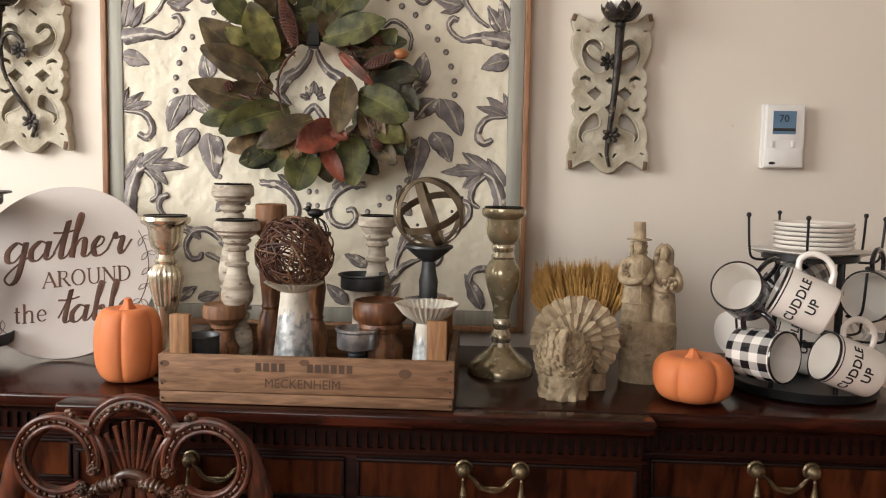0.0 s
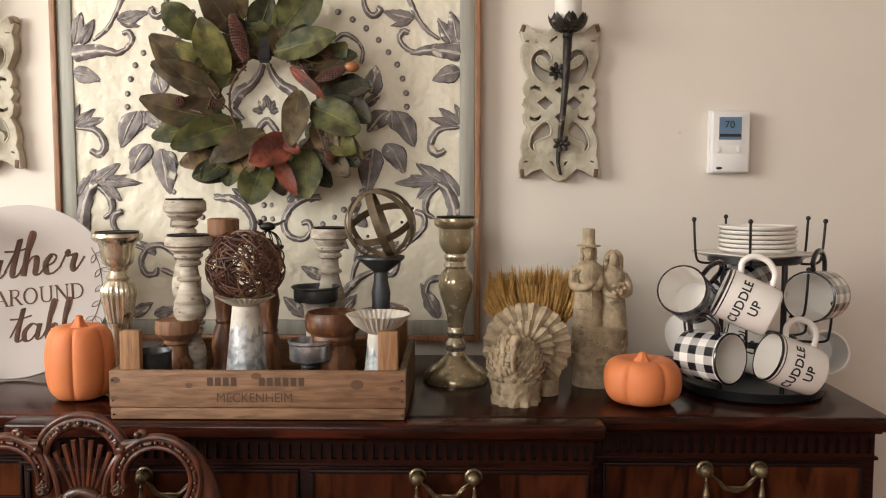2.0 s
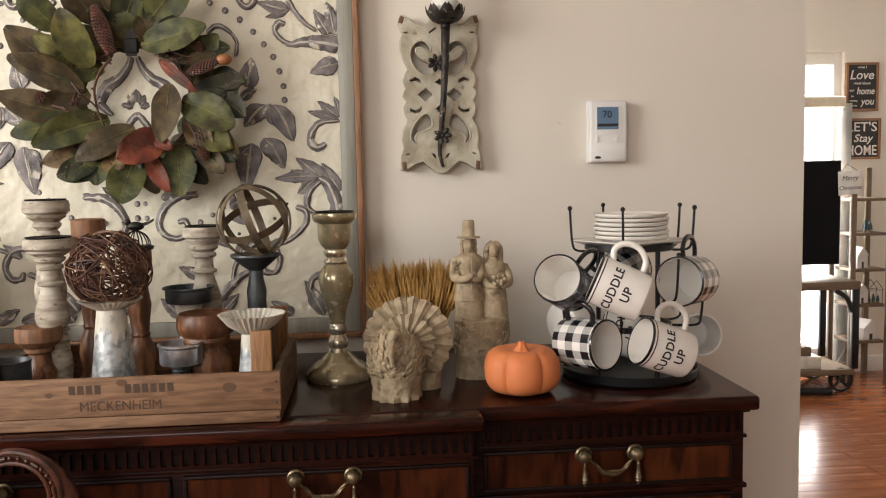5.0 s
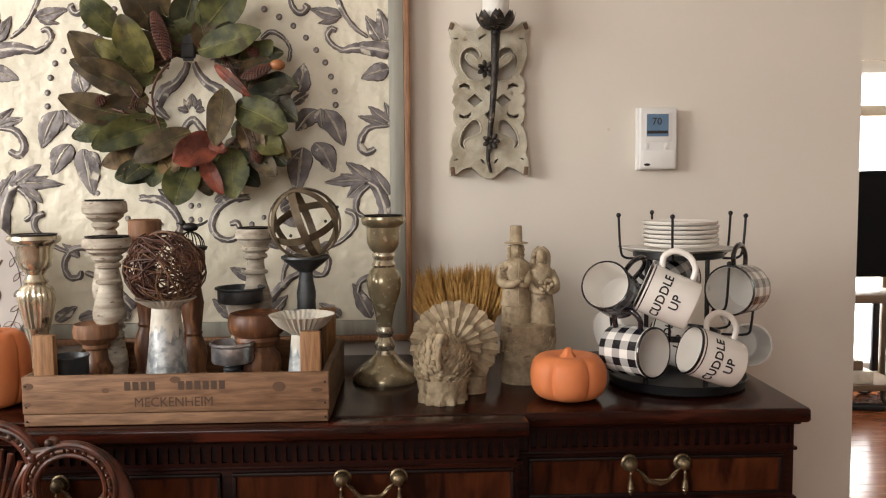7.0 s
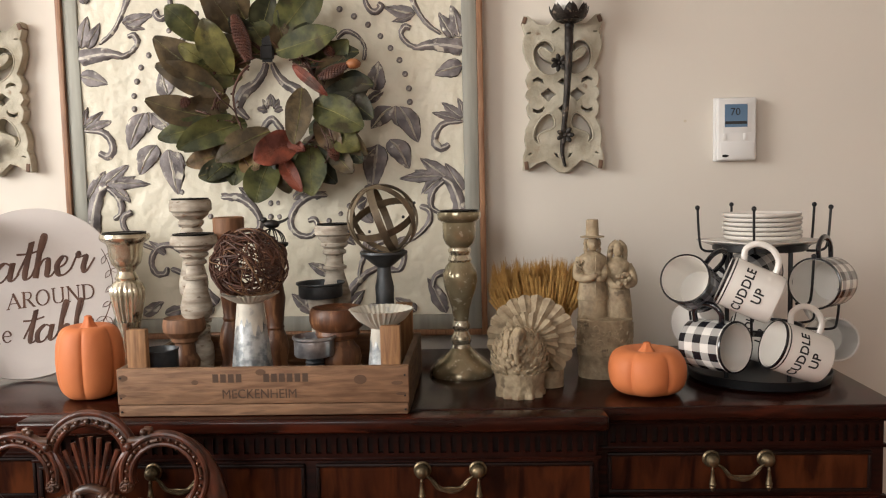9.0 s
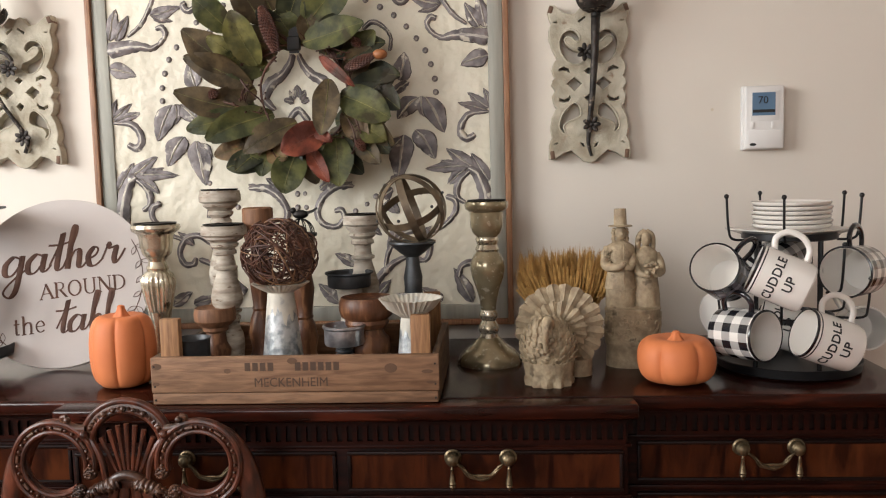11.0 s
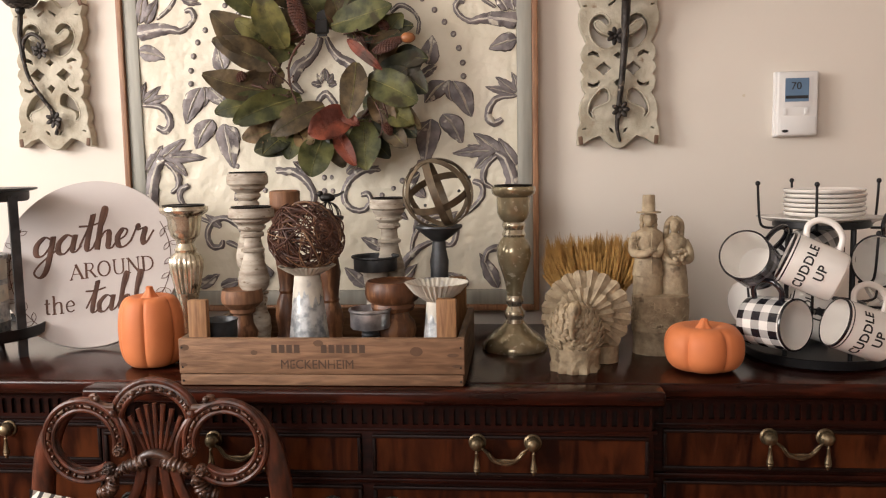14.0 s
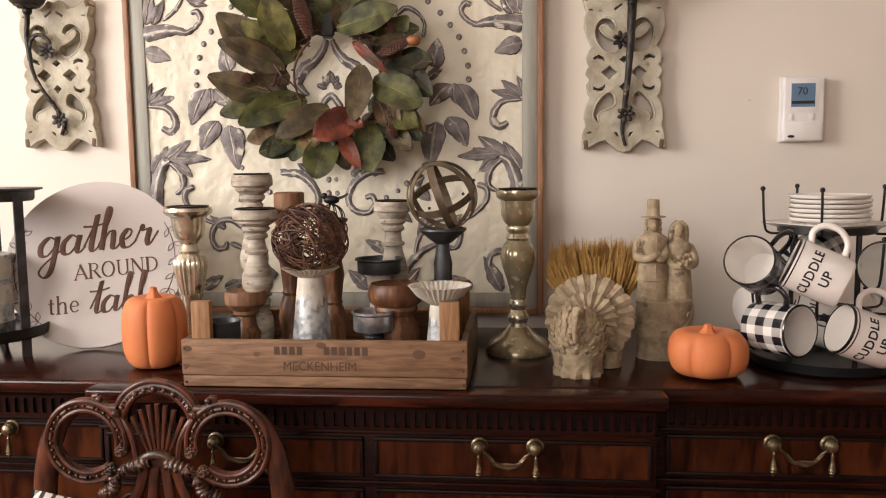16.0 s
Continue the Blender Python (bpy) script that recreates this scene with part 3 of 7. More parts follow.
def petal(x0, z0, x1, z1, w, bend=0.0, rib=True):
    """A raised leaf from root to tip with a pointed curling end, a rubbed rib and a dark outline; on both halves."""
    for s in (1, -1):
        bm = bmesh.new()
        a, b = Vector((s * x0 * U, 0, z0 * U)), Vector((s * x1 * U, 0, z1 * U))
        d = b - a
        side = Vector((-d.z, 0, d.x)).normalized() * s
        rows = []
        for i in range(15):
            t = i / 14
            half = w * U * 0.60 * (0.10 + 0.90 * math.sin(math.pi * t ** 0.72) ** 0.85 * (1.06 - 0.22 * t)) * (1 if t < 0.97 else 0.4)
            half *= 1 + 0.10 * noise.noise((x0 + t * 6, z0, s * 3))
            q = a + d * t + side * (bend * U * math.sin(math.pi * t) + 0.34 * w * U * t ** 3 * (1 if bend >= 0 else -1))
            rows.append([bm.verts.new(q + side * (k * half) + Vector((0, YB + y * (0.5 + 0.5 * math.sin(math.pi * min(1, 0.25 + t * 0.75))), 0))) for k, y in ((-1, 0.003), (-0.80, -0.0052), (-0.5, -0.0064), (-0.11, -0.0050), (0, -0.0072), (0.11, -0.0050), (0.5, -0.0064), (0.80, -0.0052), (1, 0.003))])
        for p, q in zip(rows, rows[1:]):
            for k in range(8):
                f = bm.faces.new((p[k], p[k + 1], q[k + 1], q[k]))
                f.material_index = (0, 1, 1, 2 if rib else 1, 2 if rib else 1, 1, 1, 0)[k]
        rough_up(bm)
        part("leaf", bm, "relief_edge", panel, "raised grey acanthus leaf", more=("relief", "relief_worn"))


# side scrolls, from the top of the panel down
stroke([(338, 128), (304, 134), (277, 134), (257, 131), (240, 141), (232, 154), (238, 166), (249, 164)], (30, 24, 16, 10, 9, 9, 12, 9))
stroke([(236, 330), (228, 296), (236, 256), (252, 214), (265, 187), (281, 167), (302, 152)], (9, 12, 12, 10, 9, 8, 5))
stroke([(172, 236), (171, 215), (178, 198), (190, 193), (198, 202), (192, 208)], (6, 9, 11, 11, 13, 9))
stroke([(119, 150), (136, 162), (156, 153), (168, 135), (165, 111)], (8, 8, 8, 7, 6))
stroke([(337, 2), (304, -1), (289, -16), (286, -33), (296, -44), (312, -37)], (6, 12, 13, 14, 14, 10))
stroke([(336, -230), (331, -170), (326, -138), (314, -106), (298, -95)], (34, 30, 25, 20, 12))
stroke([(300, -100), (286, -112), (277, -128), (278, -146), (292, -156)], (8, 11, 13, 11, 8))
stroke([(257, -144), (272, -150), (275, -166), (262, -186), (240, -202), (212, -214)], (10, 12, 11, 10, 8, 6))
stroke([(338, -318), (326, -282), (304, -262), (282, -268), (276, -288)], (20, 18, 14, 11, 10))
for pts, widths in (
    ([(96, -121), (62, -122), (36, -143), (27, -168), (38, -188), (62, -192), (75, -177), (70, -163), (58, -166)], (8, 16, 14, 12, 11, 10, 10, 12, 10)),
    ([(112, -312), (136, -284), (162, -260), (192, -246)], (20, 16, 12, 9)),
    ([(146, -276), (150, -246), (166, -220), (190, -204), (214, -209), (227, -232), (219, -254), (202, -254), (199, -243)], (6, 9, 11, 12, 12, 11, 11, 12, 9)),
    ([(5, 112), (12, 94), (26, 76), (47, 62), (58, 36), (40, 16)], (10, 13, 17, 22, 17, 8)),
    ([(-19, -10), (-8, 8), (0, 14), (10, 7), (19, -6)], (9, 12, 13, 12, 9)),
    ([(196, 262), (176, 284), (170, 306), (186, 322), (204, 312)], (7, 10, 12, 12, 9)),
):
    stroke(pts, widths)
for row in (
    (257, 187, 206, 208, 24, 4), (254, 186, 216, 180, 13, 3), (322, 146, 292, 184, 22, -3), (333, 146, 328, 202, 26, 2), (337, 98, 287, 93, 30, 2),
    (336, 8, 304, 40, 18, 3), (332, 4, 281, 13, 17, -3), (337, 10, 332, 44, 14, 0),
    (182, 60, 202, 104, 34, 3), (170, 40, 203, 55, 18, 2),
    (212, 30, 186, -12, 36, -7), (226, 30, 245, -36, 38, 7), (219, 32, 216, -4, 20, 0),
    (186, -34, 186, -114, 42, -5), (208, -26, 228, -82, 38, 8), (182, -40, 164, -68, 22, -3),
    (306, -94, 265, -54, 25, 3), (300, -92, 222, -102, 22, -4), (292, -98, 264, -130, 20, -4), (334, -118, 310, -66, 24, 3), (276, -87, 248, -77, 11, 2),
    (268, 232, 304, 262, 24, 3), (252, 262, 214, 290, 24, -3), (320, 222, 336, 262, 22, 2), (300, 232, 318, 286, 24, 3),
):
    petal(*row)
for row in (
    (3, 36, 3, 60, 13, 0), (6, 28, 26, 30, 12, 2), (5, 32, 18, 46, 13, 1), (33, -126, 66, -108, 17, 2), (72, -126, 98, -117, 12, 2),
    (118, -192, 138, -214, 16, 2), (150, -150, 168, -176, 22, 3), (170, -196, 144, -240, 22, 3), (200, -220, 232, -200, 15, 2), (146, -142, 166, -134, 22, 2),
    (300, -332, 276, -268, 26, 3), (330, -328, 338, -264, 24, 2), (246, -330, 214, -300, 22, 2), (206, -328, 166, -310, 20, 2), (120, -330, 160, -296, 24, 3),
    (62, -330, 30, -290, 24, 3), (96, -262, 60, -236, 20, 2), (30, 132, 60, 160, 26, 3),
):
    petal(*row)
stud_mesh = mesh_of(ball(bmesh.new(), (0, 0, 0), 0.0068, 10, (1, 0.7, 1)), "stud")
smooth(stud_mesh)
stud_mesh.materials.append(M["relief"])
for x, z in ((126, 200), (151, 187), (175, 172), (196, 152), (213, 131), (228, 110), (237, 86), (243, 61), (244, 38),
             (165, -110), (151, -124), (133, -141), (116, -154), (96, -166), (7, -133), (8, -157)):
    for s in (1, -1):
        ob = new("stud", stud_mesh)
        ob.parent = panel
        ob.location = (s * x * U, YB - 0.001, z * U)


# ---- candlesticks and other turned things ----
def turned(name, x, y, z, label, category, pieces, seg=36, rz=0, group=""):
    """A stack of lathe-turned parts: (part name, material, profile, flutes)."""
    ob = thing(name, pose(x, y, z, 0, 0, rz), label, category, group)
    for n, mat, prof, *fl in pieces:
        fl = fl[0] if fl else None
        part(n, lathe(prof, 72 if fl else seg, *(fl or ())), mat, ob)
    return ob


def cup_top(r, z, mat="iron"):
    return ("pan", mat, [(0, z), (r * 0.9, z), (r * 0.94, z + 0.003), (r * 0.86, z + 0.003), (r * 0.82, z + 0.001), (0, z + 0.0012)])


turned("candlestick", 0.474, -0.245, TOP, "tall amber mercury-glass candlestick on the sideboard", "candlestick", [
    ("base", "amber", [(0, 0), (0.060, 0), (0.061, 0.005), (0.057, 0.014), (0.048, 0.024), (0.034, 0.034), (0.024, 0.044), (0.019, 0.049)]),
    ("stem", "mercury", [(0.019, 0.049), (0.0165, 0.056), (0.019, 0.062), (0.0195, 0.068), (0.016, 0.074), (0.0125, 0.080), (0.017, 0.088), (0.0175, 0.092), (0.014, 0.100)]),
    ("belly", "amber", [(0.014, 0.100), (0.017, 0.122), (0.023, 0.142), (0.0292, 0.160), (0.0322, 0.176), (0.0316, 0.190), (0.026, 0.202), (0.0205, 0.209)]),
    ("neck", "mercury", [(0.0205, 0.209), (0.0225, 0.213), (0.0205, 0.217), (0.0185, 0.222), (0.021, 0.228), (0.0215, 0.232), (0.0195, 0.236)]),
    ("cup", "amber", [(0.0195, 0.236), (0.026, 0.243), (0.0305, 0.254), (0.0310, 0.272), (0.0312, 0.282), (0.039, 0.288), (0.0408, 0.295), (0.0395, 0.301), (0.036, 0.302), (0, 0.301)]),
    cup_top(0.038, 0.3015)])
turned("candlestick", -0.135, -0.285, TOP, "silver ribbed mercury-glass candlestick on the sideboard", "candlestick", [
    ("base", "mercury", [(0, 0), (0.052, 0), (0.053, 0.005), (0.046, 0.018), (0.03, 0.03), (0.02, 0.045), (0.017, 0.07)]),
    ("stem", "mercury", [(0.017, 0.07), (0.0165, 0.085), (0.0185, 0.098), (0.0215, 0.114)]),
    ("belly", "mercury", [(0.0215, 0.114), (0.0255, 0.13), (0.029, 0.148), (0.0315, 0.164), (0.0315, 0.174), (0.027, 0.184), (0.019, 0.19)], (20, 0.11, 0.11, 0.187)),
    ("neck", "mercury", [(0.019, 0.19), (0.021, 0.195), (0.018, 0.2), (0.0155, 0.207), (0.019, 0.214)]),
    ("cup", "mercury", [(0.019, 0.214), (0.026, 0.221), (0.0295, 0.235), (0.0305, 0.25), (0.033, 0.258), (0.042, 0.264), (0.0445, 0.269), (0.043, 0.275), (0.038, 0.276), (0, 0.275)]),
    cup_top(0.041, 0.2755)])


def spindle(h, rt, rb, mat="whitewash"):
    """A turned pillar of height h with a wide dish top."""
    return [("column", mat, [(0, 0), (rb * 1.05, 0), (rb * 1.08, 0.012), (rb * 0.95, 0.018), (rb, 0.024), (rb * 1.12, h * 0.18), (rb * 1.05, h * 0.26), (rb * 0.66, h * 0.34), (rb * 0.9, h * 0.36), (rb * 0.9, h * 0.385), (rb * 0.68, h * 0.40),
             (rb * 0.74, h * 0.405), (rb * 1.0, h * 0.415), (rb * 1.0, h * 0.43), (rb * 0.8, h * 0.438), (rb * 1.06, h * 0.47), (rb * 1.12, h * 0.525), (rb * 0.92, h * 0.60), (rb * 0.70, h * 0.665), (rb * 0.62, h * 0.70), (rb * 0.84, h * 0.708), (rb * 0.86, h * 0.724), (rb * 0.64, h * 0.735), (rb * 0.60, h * 0.78), (rb * 0.62, h * 0.8)]),
            ("dish", mat, [(rb * 0.62, h * 0.8), (rb * 0.84, h * 0.81), (rb * 0.84, h * 0.83), (rb * 0.68, h * 0.842), (rb * 0.98, h * 0.862), (rb * 1.0, h * 0.878), (rb * 0.86, h * 0.886), (rt * 0.82, h * 0.912), (rt * 0.84, h * 0.926), (rt, h * 0.94), (rt, h * 0.975), (rt * 0.95, h), (0, h)]),
            cup_top(rt * 0.95, h)]


CB = 0.012  # thickness of the crate's floor
turned("pillar_candle_holder", 0.013, -0.345, TOP + CB, "whitewashed turned pillar holder in the crate", "candle holder", spindle(0.262, 0.040, 0.0245))
turned("pillar_candle_holder", -0.019, -0.262, TOP + CB, "taller distressed white pillar holder in the crate", "candle holder", spindle(0.322, 0.038, 0.0235))
turned("pillar_candle_holder", 0.247, -0.275, TOP + CB, "grey washed pillar holder at the crate's back", "candle holder", spindle(0.271, 0.0345, 0.025))
wood_bulb = [(0, 0), (0.03, 0), (0.031, 0.01), (0.024, 0.018), (0.021, 0.03), (0.026, 0.06), (0.022, 0.085), (0.016, 0.1), (0.018, 0.105), (0.016, 0.11), (0.019, 0.14), (0.022, 0.165), (0.017, 0.2), (0.014, 0.225)]
turned("wooden_pillar", 0.056, -0.28, TOP + CB, "brown turned wooden pillar with a faceted cup", "candle holder", [
    ("column", "wood", wood_bulb), ("cup", "wood_pale", [(0.014, 0.225), (0.027, 0.235), (0.0285, 0.25), (0.0285, 0.288), (0.024, 0.29), (0.02, 0.286), (0, 0.286)])], seg=12)
pillar_d = turned("wooden_pillar", 0.140, -0.30, TOP + CB, "brown turned wooden pillar under a small bird cage", "candle holder", [
    ("column", "wood", [(r * 0.92, z * 0.86) for r, z in wood_bulb]), ("cup", "wood", [(0.013, 0.1935), (0.0235, 0.202), (0.0245, 0.21), (0.0245, 0.236), (0, 0.236)])], seg=14)
turned("wooden_bowl_holder", 0.000, -0.375, TOP + CB, "short brown wooden candle holder with a wide cup", "candle holder", [
    ("base", "wood", [(0, 0), (0.027, 0), (0.028, 0.012), (0.021, 0.022), (0.0235, 0.035), (0.0255, 0.048), (0.018, 0.062), (0.0165, 0.078)]),
    ("cup", "wood_pale", [(0.0165, 0.078), (0.022, 0.082), (0.0225, 0.088), (0.029, 0.093), (0.0355, 0.100), (0.0362, 0.112), (0.034, 0.122), (0.029, 0.118), (0, 0.117)])], seg=24)
turned("wooden_bowl_holder", 0.269, -0.395, TOP + CB, "chunky brown turned wooden candle holder", "candle holder", [
    ("base", "wood", [(0, 0), (0.044, 0), (0.046, 0.012), (0.045, 0.03), (0.037, 0.042), (0.0395, 0.054), (0.037, 0.068), (0.0285, 0.078), (0.027, 0.085)]),
    ("cup", "wood", [(0.027, 0.085), (0.034, 0.088), (0.0375, 0.095), (0.036, 0.101), (0.0435, 0.107), (0.0465, 0.118), (0.0455, 0.133), (0.042, 0.139), (0.036, 0.136), (0, 0.134)])], seg=36)
turned("metal_dish_holder", 0.229, -0.325, TOP + CB, "dark grey metal dish on a whitewashed foot", "candle holder", [
    ("foot", "whitewash", [(0, 0), (0.028, 0), (0.028, 0.01), (0.018, 0.02), (0.021, 0.05), (0.018, 0.08), (0.017, 0.1), (0.024, 0.147)]),
    ("dish", "slate", [(0, 0.147), (0.037, 0.147), (0.0385, 0.15), (0.0385, 0.168), (0.043, 0.171), (0.0425, 0.1735), (0.039, 0.172), (0.0365, 0.152), (0, 0.151)])])
turned("metal_tin", -0.012, -0.455, TOP + CB, "small dark grey round metal tin", "tin", [
    ("cup", "slate", [(0, 0), (0.026, 0), (0.0275, 0.05), (0.028, 0.08), (0.0293, 0.083), (0.0285, 0.0845), (0.0265, 0.082), (0.026, 0.055), (0, 0.053)])])
turned("metal_tin", 0.237, -0.435, TOP + CB, "bright galvanised tin cup on a ribbed stem", "candle holder", [
    ("stem", "slate", [(0, 0), (0.022, 0), (0.022, 0.01), (0.0135, 0.02), (0.0135, 0.04), (0.0155, 0.043), (0.0135, 0.046), (0.0155, 0.049), (0.0135, 0.052), (0.0155, 0.055), (0.0135, 0.058), (0.0155, 0.061), (0.014, 0.066)]),
    ("cup", "galv_bright", [(0.014, 0.066), (0.0315, 0.066), (0.033, 0.069), (0.033, 0.092), (0.0355, 0.095), (0.0355, 0.098), (0.0325, 0.099), (0.0315, 0.072), (0, 0.071)])])


def scalloped(x, y, h, r0, r1, rp, label, dish_h):
    ob = thing("cone_candle_holder", pose(x, y, TOP + CB), label, "candle holder")
    part("cone", lathe([(0, 0), (r0, 0), (r0 * 1.02, 0.004), (r0 * 0.85, h * 0.4), (r0 * 0.85 + (r1 * 1.05 - r0 * 0.85) * 0.68, h * 0.76), (r1 * 1.05, h * 0.92), (r1 * 0.99, h - 0.0015)], 36), "galv", ob, "galvanised cone with worn cream paint")
    b = bmesh.new()
    rows = [[], [], []]
    for k in range(48):
        a = 2 * math.pi * k / 48
        drip = 0.16 * noise.noise((k * 0.31, h * 40, 2)) + 0.14 * noise.noise((k * 1.7, h * 9, 4))
        for row, t in zip(rows, (0.74 + drip, 0.92, 1.0)):
            r = r0 * 0.85 + (r1 * 1.05 - r0 * 0.85) * (t - 0.4) / 0.52 + 0.0005 if t < 0.93 else r1 + 0.0004
            row.append(b.verts.new((r * math.cos(a), r * math.sin(a), h * t)))
    for p, q in zip(rows, rows[1:]):
        for k in range(48):
            b.faces.new((p[k], p[(k + 1) % 48], q[(k + 1) % 48], q[k]))
    part("painted_neck", b, "chalk", ob, "worn cream paint running down the neck")
    part("dish", lathe([(0, h - 0.001), (r1 * 1.1, h), (rp * 0.72, h + dish_h * 0.45), (rp * 0.97, h + dish_h), (rp, h + dish_h + 0.001), (rp * 0.93, h + dish_h), (rp * 0.68, h + dish_h * 0.5), (r1 * 0.9, h + 0.004), (0, h + 0.003)], 132, 33, 0.09, h + dish_h * 0.3, h + 1), "chalk", ob, "fluted chalky white dish")
    return ob


scalloped(0.132, -0.43, 0.155, 0.037, 0.021, 0.049, "tall galvanised cone holder with a fluted dish", 0.014)
scalloped(0.350, -0.445, 0.112, 0.028, 0.0165, 0.0535, "shorter galvanised cone holder with a wide fluted dish", 0.03)
turned("orb_stand", 0.345, -0.345, TOP + CB, "slate grey metal candle stand in the crate", "candle holder", [
    ("base", "slate", [(0, 0), (0.036, 0), (0.036, 0.008), (0.026, 0.014), (0.025, 0.118), (0.038, 0.122), (0.038, 0.129), (0.016, 0.131)]),
    ("stem", "slate", [(0.016, 0.131), (0.0155, 0.15), (0.0165, 0.165), (0.0125, 0.185), (0.0115, 0.2)]),
    ("cup", "slate", [(0.0115, 0.2), (0.02, 0.206), (0.032, 0.216), (0.0415, 0.224), (0.041, 0.2275), (0.036, 0.225), (0, 0.222)])])
orb = thing("band_orb", pose(0.345, -0.345, TOP + CB + 0.2285 + 0.0545, 12, -22, 10), "open orb of dark bronze metal bands", "ornament")
for i, (rx, ry, rz, r) in enumerate(((90, 0, 20, 0.0585), (90, 0, 80, 0.0572), (90, 0, 140, 0.0595), (12, 0, 0, 0.056), (62, 30, 0, 0.0603))):
    b = lathe([(r, -0.0065), (r + 0.0012, -0.0065), (r + 0.0012, 0.0065), (r, 0.0065), (r, -0.0065)], 64, m=pose(0, 0, 0, rx, ry, rz))
    bmesh.ops.delete(b, geom=[f for f in b.faces if len(f.verts) > 4], context="FACES_ONLY")
    part("band", b, "band", orb)
b = bmesh.new()
for a in (0, 60, 120, 180, 240, 300):
    ball(b, (0.061 * math.cos(radians(a)), 0.061 * math.sin(radians(a)), 0.004), 0.0028, 8)
part("rivet_set", b, "slate", orb)["kind"] = "stuff"

# twig ball resting on the tall cone holder
twigs = thing("twig_ball", pose(0.133, -0.43, TOP + CB + 0.169 + 0.0495), "ball of loosely woven brown twigs", "ornament")
rnd = random.Random(4)
for mat, count, lab in (("twig", 62, "dark brown twigs"), ("twig_pale", 16, "paler twigs")):
    b = bmesh.new()
    for _ in range(count):
        ax = Vector((rnd.gauss(0, 1), rnd.gauss(0, 1), rnd.gauss(0, 1))).normalized()
        u = ax.orthogonal().normalized()
        v = ax.cross(u)
        off, rr = rnd.uniform(-0.030, 0.030), 0.0600 * rnd.uniform(0.93, 1.04)
        rc = math.sqrt(max(rr * rr - off * off, 1e-4))
        a0, span = rnd.uniform(0, 6.28), rnd.uniform(2.2, 5.6)
        wv, ph = rnd.uniform(0.0, 0.006), rnd.uniform(0, 6)
        pts = [ax * (off + wv * math.sin(k * 0.5 + ph)) + (u * math.cos(a0 + span * k / 22) + v * math.sin(a0 + span * k / 22)) * (rc + wv * math.cos(k * 0.7)) for k in range(23)]
        pts = [Vector((p.x, p.y, max(p.z * 0.92, -0.0485))) for p in pts]
        tube(b, pts, rnd.uniform(0.0008, 0.0017), 5)
    part("twig_weave", b, mat, twigs, lab)["kind"] = "stuff"

# little bird on a wire dome, on the wooden pillar
cage = thing("bird_cage_topper", pose(0.140, -0.30, TOP + CB + 0.236), "dark iron wire dome with a small bird on top", "ornament")
part("rim", lathe([(0, 0), (0.027, 0), (0.028, 0.002), (0.0285, 0.006), (0.025, 0.007), (0, 0.006)], 28), "iron", cage)
for i in range(5):
    a = radians(36 * i + 8)
    pts = [Vector((0.0235 * math.cos(a) * math.cos(t), 0.0235 * math.sin(a) * math.cos(t), 0.006 + 0.026 * math.sin(t))) for t in [math.pi * k / 14 for k in range(15)]]
    part("wire", tube(bmesh.new(), pts, 0.0011, 6), "iron", cage)
b = ball(bmesh.new(), (0, 0, 0.040), 0.0095, 14, (1.55, 0.85, 0.85))
ball(b, (-0.013, 0, 0.047), 0.0058, 12)
tube(b, [Vector((-0.017, 0, 0.047)), Vector((-0.024, 0, 0.0465))], lambda t: 0.002 * (1 - t) + 0.0003, 6)
tube(b, spline([(0.010, 0, 0.042), (0.022, 0, 0.0455), (0.031, 0, 0.051)], 4), lambda t: 0.0045 * (1 - 0.4 * t), 8, flat=0.4)
tube(b, [Vector((0, 0, 0.03)), Vector((0, 0, 0.036))], 0.0016, 6)
part("bird", b, "iron", cage)

# ---- crate ----
CX0, CX1, CY0, CY1 = -0.060, 0.398, -0.516, -0.232
crate = thing("wooden_crate", pose(CX0, CY0, TOP), "old pine crate with faded stamped lettering, on the sideboard", "crate")
CW, CD = CX1 - CX0, CY1 - CY0
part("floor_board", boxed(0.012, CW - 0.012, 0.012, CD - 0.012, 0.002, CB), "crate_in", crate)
part("front_board", boxed(0, CW, 0, 0.0115, 0.0195, 0.0765, bevel=0.0018), "crate", crate)
part("front_strip", boxed(0.001, CW - 0.002, 0.001, 0.0115, 0.0005, 0.0185, bevel=0.0018), "crate", crate)
part("back_board", boxed(0, CW, CD - 0.0115, CD, 0.0005, 0.0765, bevel=0.0018), "crate", crate)
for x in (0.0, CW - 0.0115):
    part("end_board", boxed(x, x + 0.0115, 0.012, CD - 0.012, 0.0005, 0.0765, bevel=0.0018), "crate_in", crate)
for x in (0.013, CW - 0.044):
    for y in (0.0125, CD - 0.0275):
        part("corner_post", boxed(x, x + 0.031, y, y + 0.015, CB, 0.136, bevel=0.0018), "post", crate, "square corner post")
bar = mesh_of(boxed(0, 0.0090, -0.0003, 0.001, 0.0535, 0.0668, bevel=0.0002, seg=1), "stamp_bar")
bar.materials.append(M["ink"])
for x0, count in ((0.152, 4), (0.232, 6)):
    for k in range(count):
        ob = new("stamp_bar", bar)
        ob.parent = crate
        ob.location = (x0 + 0.0122 * k, 0, 0)
me = words("MECKENHEIM", 0.0205, 0.0004, 0, 0.0, 1.0)
wide = max(v.co.x for v in me.vertices) - min(v.co.x for v in me.vertices)
me.transform(Matrix.Diagonal((0.116 / wide, 1, 1, 1)))
place(part("stamp_line", me, "ink", crate, "faded dark stamped capitals", 10), 0.225, -0.0001, 0.0345)
b = bmesh.new()
